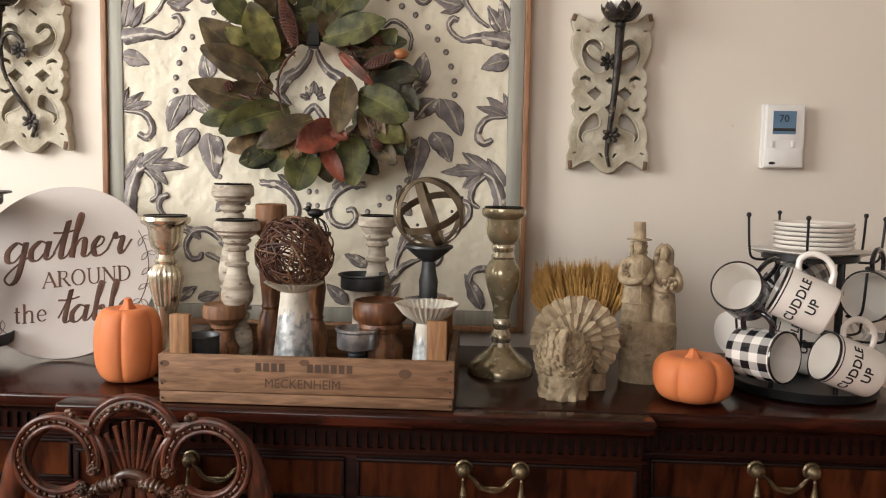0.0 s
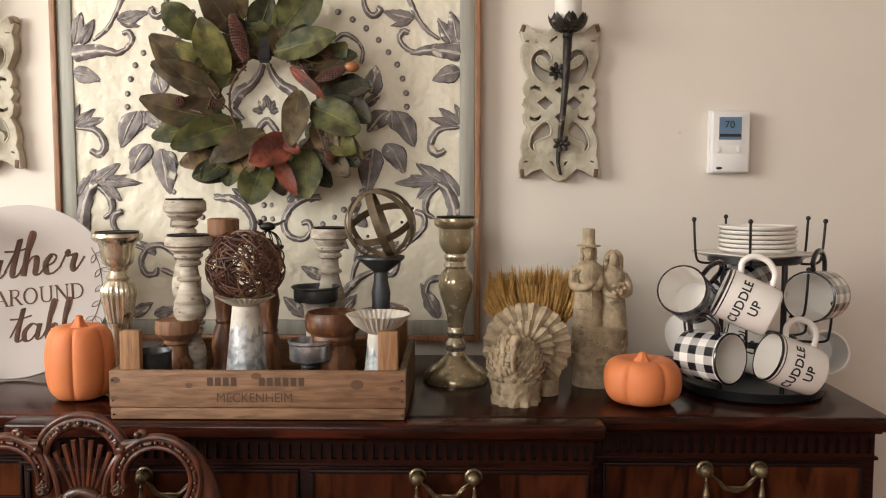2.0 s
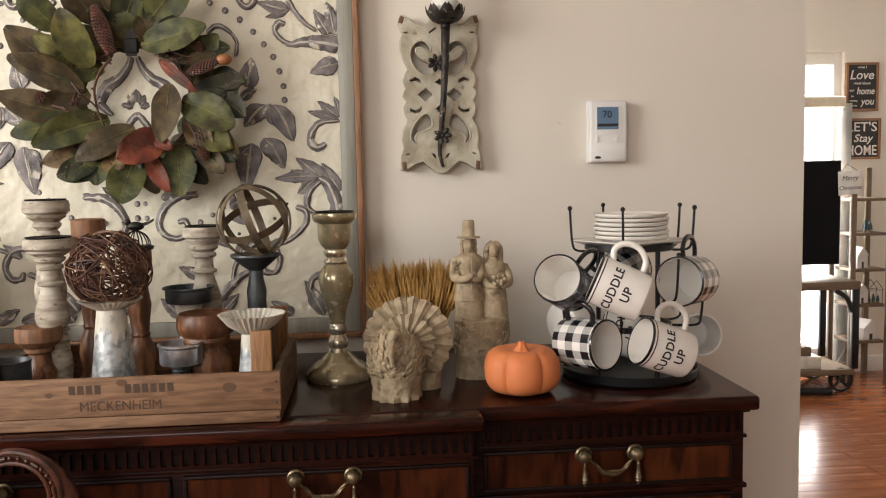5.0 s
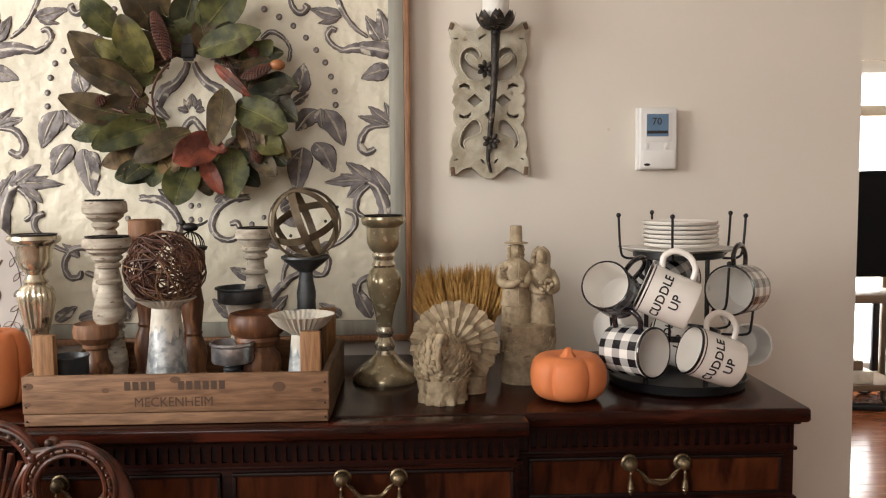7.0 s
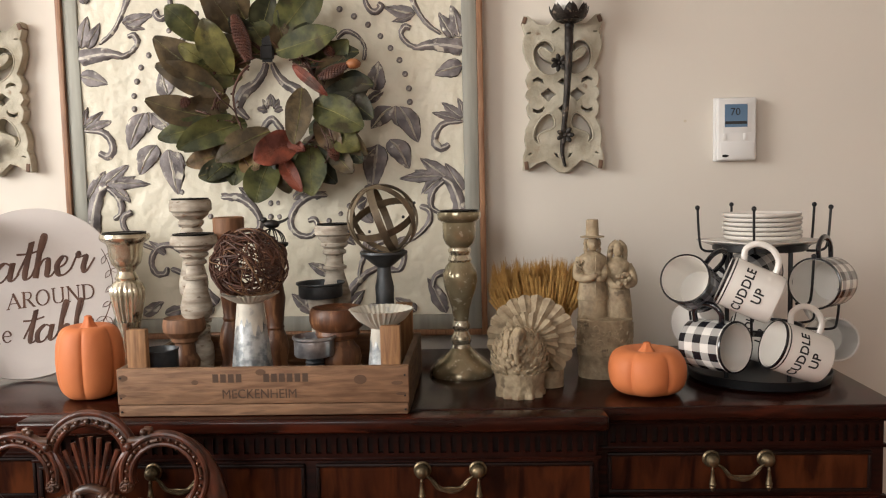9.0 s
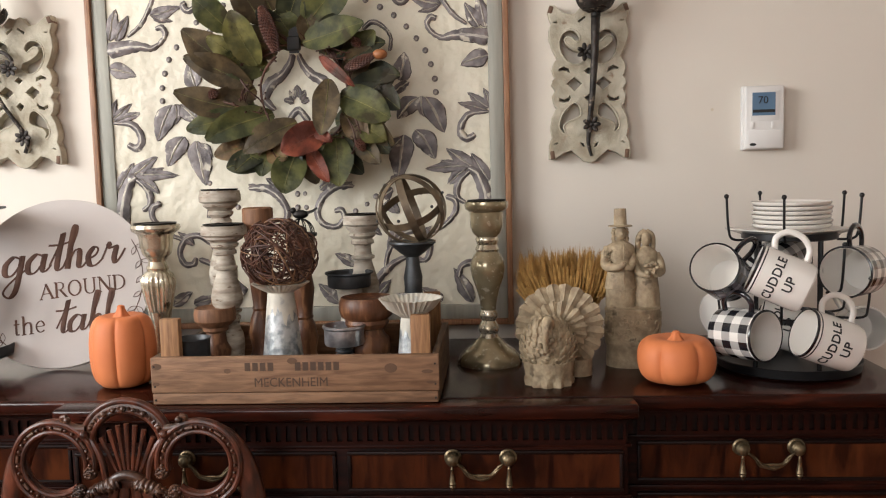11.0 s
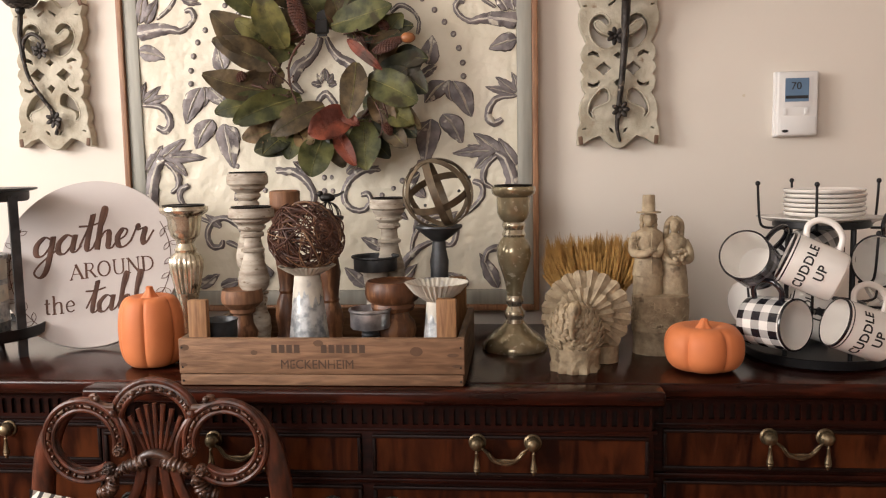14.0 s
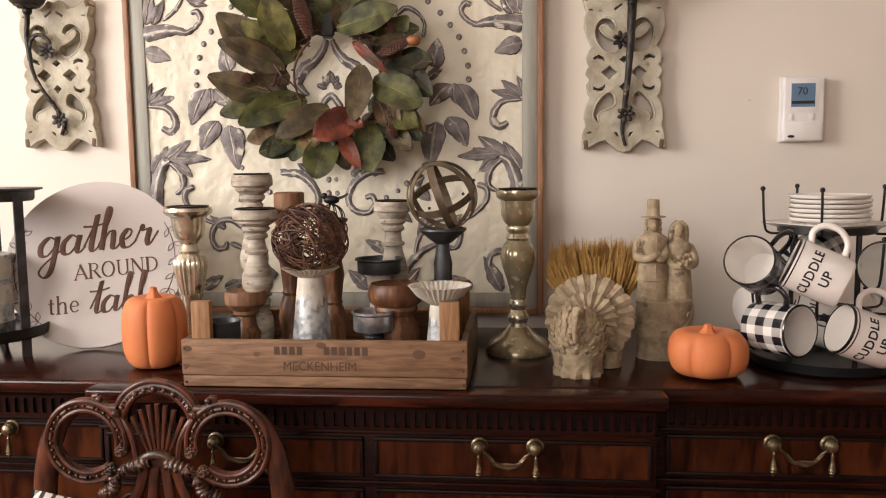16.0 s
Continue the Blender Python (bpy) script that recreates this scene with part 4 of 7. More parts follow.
for x, z, rx, rz in ((0.383, 0.056, 0.010, 0.0075), (0.228, 0.069, 0.008, 0.005), (0.124, 0.054, 0.0055, 0.004), (0.010, 0.062, 0.008, 0.005), (0.008, 0.034, 0.006, 0.003), (0.440, 0.05, 0.009, 0.003), (0.446, 0.033, 0.008, 0.0025)):
    lathe([(0, -0.0003), (1, -0.0003), (1, 0.001), (0, 0.001)], 18, bm=b, m=pose(x, 0, z, -90) @ Matrix.Diagonal((rx, rz, 1, 1)))
part("knot", b, "knot", crate, "dark knots in the pine")["kind"] = "stuff"
b = bmesh.new()
for x in (0.006, CW - 0.006):
    for z in (0.03, 0.062, 0.008):
        lathe([(0, -0.0006), (0.0016, -0.0006), (0.0018, 0.0008), (0, 0.0008)], 8, bm=b, m=pose(x, 0, z, -90))
part("nails", b, "iron", crate)["kind"] = "stuff"

# ---- pumpkins ----
def pumpkin(x, y, r, h, lobes, label, rz, top_in, square, sh):
    ob = thing("ceramic_pumpkin", pose(x, y, TOP, 0, 0, rz), label, "pumpkin", "ceramic pumpkins")
    b = bmesh.new()
    seg, rings = 96, 26
    rows = []
    for i in range(rings + 1):
        t = math.pi * i / rings
        cs, sn = math.cos(t), math.sin(t)
        rr = r * (abs(sn) ** square)
        zz = h * (0.5 - 0.5 * (abs(cs) ** 0.85) * (1 if cs > 0 else -1))
        dip = math.exp(-(rr / (r * 0.42)) ** 2)
        zz -= (top_in if cs < 0 else -0.006) * dip
        row = []
        for k in range(seg):
            a = 2 * math.pi * k / seg
            g = abs(math.cos(a * lobes / 2)) ** 0.5
            q = rr * (0.90 + 0.10 * g)
            row.append(b.verts.new((q * math.cos(a), q * math.sin(a), max(zz, 0.0005))))
        rows.append(row)
    for p, q in zip(rows, rows[1:]):
        for k in range(seg):
            b.faces.new((p[k], p[(k + 1) % seg], q[(k + 1) % seg], q[k]))
    bmesh.ops.remove_doubles(b, verts=b.verts, dist=1e-5)
    part("body", b, "terracotta", ob, degrees=60)
    z0 = h - top_in
    st = lathe([(r, z0 + z * sh) for r, z in ((0.021, -0.1), (0.0145, 0.22), (0.0095, 0.5), (0.0066, 0.8), (0.0062, 0.93), (0.003, 1.0), (0, 1.0))], 30, 5, 0.2, z0 - 1, z0 + sh * 0.9)
    part("stem", st, "terracotta", ob)
    return ob


pumpkin(0.784, -0.402, 0.0655, 0.079, 6, "low round matte orange ceramic pumpkin", 24, 0.013, 0.50, 0.020)
pumpkin(-0.163, -0.385, 0.0562, 0.128, 6, "tall matte orange ceramic pumpkin", 10, 0.010, 0.36, 0.024)

# ---- turkey figure ----
turkey = bmesh.new()


def fan(c, r0, r1, n, a0, a1, lean):
    """Overlapping round-ended feathers, each with a raised quill and sunk edges."""
    step = (a1 - a0) / (n - 1)
    for i in range(n):
        a = radians(a0 + step * i)
        d, s = Vector((math.cos(a), 0, math.sin(a))), Vector((-math.sin(a), 0, math.cos(a)))
        rows = []
        for k in range(9):
            t = k / 8
            r = r0 + (r1 - r0) * t
            w = r * radians(step) * 0.55 * (1, 1, 1, 1, 1, 1, 1, 0.98, 0.80)[k]
            y = -lean * math.sin(t * 2.4) + 0.0008 * (i % 2)
            rows.append([turkey.verts.new(c + d * (r - 0.0042 * j * j * t) + s * (j * w) + Vector((0, y + yy, 0))) for j, yy in ((-1, 0.010), (-0.97, 0.0006), (-0.55, -0.0008), (-0.1, -0.0012), (0, -0.0022), (0.1, -0.0012), (0.55, -0.0008), (0.97, 0.0006), (1, 0.010))])
        for p, q in zip(rows, rows[1:]):
            for j in range(8):
                turkey.faces.new((p[j], p[j + 1], q[j + 1], q[j]))


tail_c = Vector((0.014, 0.030, 0.086))
fan(tail_c, 0.012, 0.0765, 16, -44, 224, 0.007)
fan(tail_c + Vector((-0.004, -0.013, -0.002)), 0.010, 0.0505, 14, -30, 210, 0.006)
lathe([(0, -0.010), (0.068, -0.006), (0.069, 0.0), (0.060, 0.008), (0, 0.012)], 48, bm=turkey, m=pose(tail_c.x, tail_c.y + 0.008, tail_c.z, 90))
lathe([(0, 0.0), (0.026, 0.001), (0.026, 0.03), (0, 0.034)], 14, bm=turkey, m=pose(0.045, 0.040, 0))
bc = Vector((-0.008, -0.014, 0.060))
ball(turkey, bc, 0.045, 22, (1.0, 0.86, 1.16))
lathe([(0, 0), (0.042, 0), (0.043, 0.006), (0.0405, 0.012), (0.0410, 0.024), (0.0425, 0.040)], 44, 11, 0.16, 0.0, 0.013, bm=turkey, m=pose(-0.008, -0.016, 0))
rnd = random.Random(3)
for row in range(15):
    e = radians(68 - 9.6 * row)
    count = max(7, int(27 * math.cos(e)))
    for k in range(count):
        a = 2 * math.pi * (k + 0.5 * (row % 2)) / count + rnd.uniform(-0.1, 0.1)
        ee = e + rnd.uniform(-0.06, 0.06)
        nrm = Vector((math.cos(a) * math.cos(ee), math.sin(a) * math.cos(ee), math.sin(ee)))
        q = bc + Vector((nrm.x * 0.0452, nrm.y * 0.0390, nrm.z * 0.0520))
        if q.y < 0.02 and q.z > 0.012:
            tilt = nrm.to_track_quat("Y", "Z").to_matrix().to_4x4()
            ball(turkey, (0, 0, 0), rnd.uniform(0.0046, 0.0072), 7, (rnd.uniform(0.6, 0.95), 0.36, rnd.uniform(0.9, 1.5)), Matrix.Translation(q) @ tilt @ pose(0, 0, 0, -26, rnd.uniform(-35, 35), 0))
tube(turkey, spline([(-0.008, -0.034, 0.100), (-0.010, -0.050, 0.110), (-0.012, -0.060, 0.104), (-0.013, -0.062, 0.092)], 5), lambda t: 0.0115 - 0.004 * t, 12)
tube(turkey, spline([(-0.012, -0.064, 0.106), (-0.015, -0.068, 0.094), (-0.016, -0.066, 0.076), (-0.014, -0.062, 0.062)], 5), lambda t: 0.0058 - 0.002 * t, 9)
for i in range(12):
    ball(turkey, (-0.012 + rnd.uniform(-0.012, 0.012), -0.057 + rnd.uniform(-0.004, 0.003), 0.074 + rnd.uniform(-0.016, 0.014)), 0.0048, 8)
tk = part("turkey_figurine", turkey, "bone", None, degrees=50)
place(tk, 0.582, -0.385, TOP)
tagged(tk, "carved bone-coloured turkey figurine with a fanned tail", "figurine")

# ---- pilgrim couple ----
pc = bmesh.new()
lathe([(0, 0), (0.0480, 0), (0.0485, 0.004), (0.0475, 0.039), (0.0492, 0.0405), (0.0500, 0.043), (0.0495, 0.101), (0.0508, 0.1025), (0.0500, 0.1055), (0.046, 0.1065), (0.032, 0.108), (0, 0.109)], 48, bm=pc, squash=0.72)
rnd = random.Random(8)
for i in range(64):
    a, z = rnd.uniform(3.0, 6.4), rnd.uniform(0.049, 0.096)
    turn, sz = rnd.uniform(0, 6.28), rnd.uniform(0.003, 0.0062)
    pts = []
    for k in range(7):
        t = turn + k * 0.62
        aa, zz = a + sz * (1 - k * 0.08) * math.cos(t) / 0.05, z + sz * (1 - k * 0.08) * math.sin(t)
        pts.append(Vector((0.0500 * math.cos(aa), 0.0360 * math.sin(aa), zz)))
    tube(pc, pts, 0.0015, 5)
    ball(pc, pts[0], 0.0019, 6)
# he: breeches, tunic with a hem, chest and shoulders; she: long gown with a waist
for cx, prof in ((-0.0215, [(0.0275, 0.104), (0.0262, 0.1395), (0.0285, 0.1405), (0.0282, 0.1440), (0.0235, 0.1730), (0.0222, 0.1800), (0.0262, 0.2050), (0.0250, 0.2165), (0.0130, 0.2245), (0.0072, 0.2275), (0.0068, 0.233)]),
                 (0.0240, [(0.0255, 0.104), (0.0248, 0.128), (0.0205, 0.164), (0.0180, 0.1735), (0.0186, 0.178), (0.0218, 0.195), (0.0205, 0.205), (0.0110, 0.2125), (0.0065, 0.2155), (0.0062, 0.221)])):
    lathe(prof, 26, bm=pc, m=pose(cx, 0, 0), squash=0.80)
for cx, z, r in ((-0.0215, 0.2405, 0.0122), (0.0235, 0.2290, 0.0118)):
    ball(pc, (cx, -0.003, z), r, 16, (0.86, 1, 1.14))
    tube(pc, [Vector((cx, -0.0145, z + 0.002)), Vector((cx, -0.0165, z - 0.003))], 0.0016, 6)
# sleeves and hands
for pts, r in (([(-0.042, 0.002, 0.213), (-0.049, -0.004, 0.197), (-0.0495, -0.012, 0.182), (-0.034, -0.026, 0.181), (-0.022, -0.030, 0.187)], 0.0098),
               ([(-0.006, -0.002, 0.210), (-0.002, -0.012, 0.192), (-0.008, -0.024, 0.180), (-0.018, -0.030, 0.181)], 0.0078),
               ([(0.042, 0.002, 0.199), (0.049, -0.006, 0.184), (0.048, -0.016, 0.170), (0.034, -0.028, 0.167)], 0.0088),
               ([(0.007, 0.0, 0.198), (0.003, -0.012, 0.180), (0.010, -0.024, 0.168), (0.022, -0.030, 0.166)], 0.0074)):
    tube(pc, spline(pts, 5), lambda t: r * (1 - 0.35 * t), 10)
    ball(pc, pts[-1], 0.0045, 8)
for i in range(40):
    ball(pc, (-0.0475 + rnd.uniform(-0.006, 0.007), -0.010 + rnd.uniform(-0.006, 0.004), 0.196 + rnd.uniform(-0.012, 0.014)), 0.0021, 5)
# hat, hair, collar, bouquet
lathe([(0, 0.2515), (0.0212, 0.2515), (0.0216, 0.2528), (0.0205, 0.2538), (0.0125, 0.2544), (0.0116, 0.2555), (0.0106, 0.2820), (0.0098, 0.2835), (0, 0.2835)], 28, bm=pc, m=pose(-0.0215, 0, 0))
for s in (-1, 1):
    for k in range(5):
        ball(pc, (-0.0215 + s * (0.0112 + 0.001 * (k % 2)), 0.001, 0.2455 - 0.0052 * k), 0.0042, 8)
    tube(pc, spline([(0.0235 + s * 0.001, 0.0, 0.2415), (0.0235 + s * 0.0112, -0.002, 0.233), (0.0235 + s * 0.0135, 0.001, 0.214), (0.0235 + s * 0.0125, 0.004, 0.194)], 6), lambda t: 0.0062 - 0.0018 * t, 9)
ball(pc, (0.0235, 0.004, 0.2320), 0.0128, 14, (0.92, 0.9, 1.0))
for i in range(22):
    ball(pc, (0.026 + rnd.uniform(-0.011, 0.011), -0.030 + rnd.uniform(-0.005, 0.004), 0.178 + rnd.uniform(-0.008, 0.011)), 0.0042, 7)
tube(pc, [Vector((-0.020, -0.0235, 0.222)), Vector((-0.021, -0.0245, 0.198)), Vector((-0.021, -0.0235, 0.176)), Vector((-0.021, -0.0245, 0.145))], 0.0012, 5)
pob = part("pilgrim_couple_figurine", pc, "bone", None, degrees=50)
place(pob, 0.734, -0.275, TOP, 4)
tagged(pob, "carved bone-coloured figurine of a couple in old dress", "figurine")

# ---- wheat bundle ----
wheat = thing("wheat_bundle", pose(0.618, -0.225, TOP), "dried golden wheat bundle standing behind the turkey", "dried wheat")
rnd = random.Random(21)
b1, b2, b3 = bmesh.new(), bmesh.new(), bmesh.new()
for i in range(340):
    u, v = rnd.uniform(-1, 1), rnd.uniform(-1, 1)
    foot = Vector((u * 0.036 + 0.006, v * 0.020, 0.001))
    band = Vector((u * 0.042 + 0.004, v * 0.020, 0.07))
    head = Vector((u * 0.069, v * 0.030 - 0.005, 0.134 + rnd.uniform(-0.020, 0.018) - 0.004 * abs(u)))
    tube(b1, spline([foot, band, head], 4), 0.0009, 4)
    d = (head - band).normalized()
    side = Vector((0, 1, 0)).cross(d).normalized()
    for k in range(6):
        c = head + d * (0.0055 * k)
        for s in (1, -1):
            q = c + side * (0.0022 * s)
            tube(b2, [q, q + d * 0.0045 + side * (0.0016 * s), q + d * 0.009], lambda t: 0.0022 * math.sin(math.pi * (0.15 + 0.8 * t)), 4)
    for k in range(15):
        q = head + d * rnd.uniform(0.01, 0.03)
        e = q + (d * 0.5 + Vector((0, 0, 0.6)) + side * rnd.uniform(-0.09, 0.09) + Vector((0, rnd.uniform(-0.08, 0.08), 0))).normalized() * rnd.uniform(0.026, 0.040)
        tube(b3, [q, e], lambda t: 0.00055 * (1.25 - t), 3)
part("straw", b1, "wheat", wheat)["kind"] = "stuff"
part("grain", b2, "wheat_ear", wheat)["kind"] = "stuff"
part("beard", b3, "wheat_ear", wheat)["kind"] = "stuff"
part("tie", lathe([(0.047, 0.064), (0.049, 0.067), (0.049, 0.077), (0.047, 0.08)], 28, squash=0.55), "wheat", wheat, "straw tie")

# ---- mug rack ----
RX, RY = 0.998, -0.305
rack = thing("mug_rack", pose(RX, RY, TOP), "black metal mug tree with a round tray base", "mug rack")
part("tray", lathe([(0, 0.002), (0.108, 0.0), (0.118, 0.004), (0.1205, 0.018), (0.119, 0.0195), (0.1165, 0.017), (0.113, 0.008), (0, 0.007)], 64), "black", rack)
part("plate_ring", lathe([(0, 0.226), (0.074, 0.226), (0.0785, 0.228), (0.0785, 0.238), (0.076, 0.238), (0.074, 0.2315), (0, 0.231)], 48), "black", rack)
part("lower_ring", lathe([(0.070, 0.086), (0.074, 0.086), (0.074, 0.096), (0.070, 0.096), (0.070, 0.086)], 48), "black", rack)
for i in range(4):
    a = radians(25 + 90 * i)
    p = [Vector((0.071 * math.cos(a), 0.071 * math.sin(a), z)) for z in (0.005, 0.1, 0.232)]
    part("upright", tube(bmesh.new(), p, 0.004, 8), "black", rack)
for deg, pegs in ((188, ((0.226, 0.112, 0.302), (0.092, 0.128, 0.162))), (246, ((0.226, 0.090, 0.301), (0.092, 0.118, 0.158))), (337, ((0.226, 0.112, 0.300), (0.092, 0.128, 0.160))),
                  (18, ((0.226, 0.112, 0.302), (0.092, 0.120, 0.166))), (98, ((0.226, 0.112, 0.302), (0.092, 0.120, 0.166))), (302, ((0.140, 0.108, 0.222),))):
    c, s = math.cos(radians(deg)), math.sin(radians(deg))
    for z, out, up in pegs:
        b = bmesh.new()
        pts = spline([(0.075 * c, 0.075 * s, z), ((out - 0.012) * c, (out - 0.012) * s, z + 0.002), ((out - 0.004) * c, (out - 0.004) * s, z + 0.018), (out * c, out * s, up)], 6)
        tube(b, pts, 0.0022, 8)
        ball(b, (out * c, out * s, up), 0.0044, 10)
        part("peg", b, "black", rack)
bp = thing("serving_plate", pose(RX, RY, TOP + 0.2315, 0, 0, 28), "large white square serving plate on the mug rack", "plate")
b = bmesh.new()
rows = []
for half, z in ((0.05, 0.0), (0.058, 0.001), (0.082, 0.011), (0.083, 0.013), (0.080, 0.0135), (0.058, 0.005), (0.0, 0.0045)):
    row = []
    for k in range(48):
        a = 2 * math.pi * (k + 0.5) / 48
        f = 1 / (abs(math.cos(a)) ** 7 + abs(math.sin(a)) ** 7) ** (1 / 7)
        row.append(b.verts.new((max(half, 0.001) * f * math.cos(a), max(half, 0.001) * f * math.sin(a), z)))
    rows.append(row)
for p, q in zip(rows, rows[1:]):
    for k in range(48):
        b.faces.new((p[k], p[(k + 1) % 48], q[(k + 1) % 48], q[k]))
b.faces.new(rows[0])
b.faces.new(rows[-1])
part("dish", b, "porcelain", bp)
prof = [(0, 0.0), (0.056, 0.0), (0.0615, 0.0008), (0.0642, 0.0030), (0.0650, 0.0060), (0.0643, 0.0070), (0.0625, 0.0062), (0.058, 0.0035), (0, 0.003)]
plate = part("small_plate", lathe(prof, 48), "porcelain")
tagged(plate, "small round white stoneware plate in a stack", "plate", "stacked plates")
plate.matrix_basis = pose(RX + 0.004, RY, TOP + 0.2455)
for i in range(1, 6):
    copy_thing(plate, pose(RX + 0.004 + 0.0012 * math.sin(i * 2.1), RY, TOP + 0.2455 + 0.0077 * i, 0, 0, 37 * i))


def mug(x, y, z, mouth, handle, skin, hand_mat, label, text=False, turn=0, r=0.0435, h=0.091, rim="black_glaze"):
    """A mug with its mouth at (x, y, z), opening along mouth, its handle towards handle."""
    w = Vector(mouth).normalized()
    u = Vector(handle)
    u = (u - w * u.dot(w)).normalized()
    v = w.cross(u)
    m = Matrix((u, v, w)).transposed().to_4x4()
    m.translation = Vector((x, y, z)) - w * h
    ob = thing("mug", m, label, "mug", "mugs on the rack")
    part("body", lathe([(0, 0.001), (r * 0.86, 0), (r * 0.95, 0.003), (r * 0.985, 0.010), (r, h * 0.5), (r, h - 0.001)], 56), skin, ob)
    part("inside", lathe([(r - 0.0006, h - 0.0012), (r - 0.0028, h), (r - 0.0038, h - 0.003), (r - 0.0042, 0.014), (r * 0.8, 0.006), (0, 0.005)], 56), "porcelain", ob, "glossy cream inside")
    part("rim", lathe([(r + 0.0002, h - 0.0035), (r + 0.0009, h - 0.002), (r + 0.0004, h), (r - 0.0012, h + 0.0006), (r - 0.0026, h - 0.0002), (r - 0.0006, h - 0.003)], 56), rim, ob, "dark painted rim" if rim == "black_glaze" else "")
    pts = spline([(r - 0.002, 0, h * 0.80), (r + 0.016, 0, h * 0.86), (r + 0.031, 0, h * 0.72), (r + 0.032, 0, h * 0.46), (r + 0.018, 0, h * 0.26), (r - 0.002, 0, h * 0.22)], 7)
    part("handle", tube(bmesh.new(), pts, 0.0049, 10, flat=0.8, up=(0, 1, 0)), hand_mat, ob)
    if text:
        b = bmesh.new()
        lathe([(r + 0.0001, h - 0.0085), (r + 0.0005, h - 0.008), (r + 0.0005, h - 0.007), (r + 0.0001, h - 0.0065)], 56, bm=b)
        bmesh.ops.delete(b, geom=[f for f in b.faces if len(f.verts) > 4], context="FACES_ONLY")
        part("band", b, "black_glaze", ob, "thin black painted band")
        for line, zc in (("CUDDLE", h * 0.62), ("UP", h * 0.36)):
            me = words(line, 0.0198, 0.0003, 0, 0.00035, 1.05)
            for vert in me.vertices:
                a = radians(turn) + vert.co.x / r
                rad = r + 0.0003 - vert.co.y
                vert.co = (rad * math.cos(a), rad * math.sin(a), zc + vert.co.z)
            part("lettering", me, "ink_black", ob, "black painted capitals", 10)
    return ob


mug(0.840, -0.425, 1.093, (-0.50, -0.80, 0.35), (0.75, 0, 0.66), "plaid_dark", "black_glaze", "mug with dark check outside and cream inside, hung by its handle", r=0.0405, h=0.087)
mug(0.897, -0.440, 1.093, (-0.89, 0.26, 0.40), (0.40, 0, 0.92), "porcelain", "porcelain", "white mug with black capitals, hung tilted on its handle", True, -97, 0.0405, 0.087)
mug(1.052, -0.405, 1.078, (-0.66, -0.74, 0.05), (0.02, 0, 1.0), "plaid", "black_glaze", "black and white check mug with a black handle", r=0.042)
mug(0.918, -0.440, 0.982, (0.58, -0.81, 0.05), (-0.45, 0.1, 0.88), "plaid", "black_glaze", "black and white buffalo check mug on the lower row", r=0.0415, h=0.087)
mug(0.967, -0.462, 0.992, (-0.92, -0.12, 0.34), (0.30, 0, 0.93), "porcelain", "porcelain", "white mug with black capitals on the lower row", True, -94, 0.0395, 0.086)
mug(1.140, -0.285, 0.962, (-0.15, -0.96, 0.15), (-0.55, 0.2, 0.82), "porcelain", "porcelain", "plain white mug hanging at the rack's side", rim="porcelain", r=0.039)
mug(0.962, -0.205, 0.992, (0.80, 0.50, 0.10), (0.1, 0, 0.95), "porcelain", "porcelain", "plain white mug hanging at the rack's back", rim="porcelain")
mug(0.965, -0.215, 0.975, (-0.9, 0.2, 0.30), (0.1, 0.2, 0.95), "porcelain", "porcelain", "white lettered mug hanging at the rack's back", True, -90)
mug(1.035, -0.205, 1.085, (0.70, 0.60, 0.20), (-0.5, 0, 0.9), "plaid", "black_glaze", "black and white check mug hanging at the rack's back")

# ---- round sign ----
sign = thing("round_sign", pose(-0.348, -0.268, TOP + 0.004, -21, 0, 13), "round pale board with brown script and leaf sprigs, leaning back", "sign")
R = 0.1705
part("board", lathe([(0, 0), (R - 0.001, 0), (R, 0.001), (R, 0.009), (R - 0.001, 0.010), (0, 0.010)], 96, m=pose(0, 0.010, R, 90)), "sign", sign)
S = new("lettering", None)
S.parent = sign
S.matrix_basis = pose(0, -0.0003, R, 0, 0, 0) @ pose(0, 0, 0, 0, -5.5, 0)
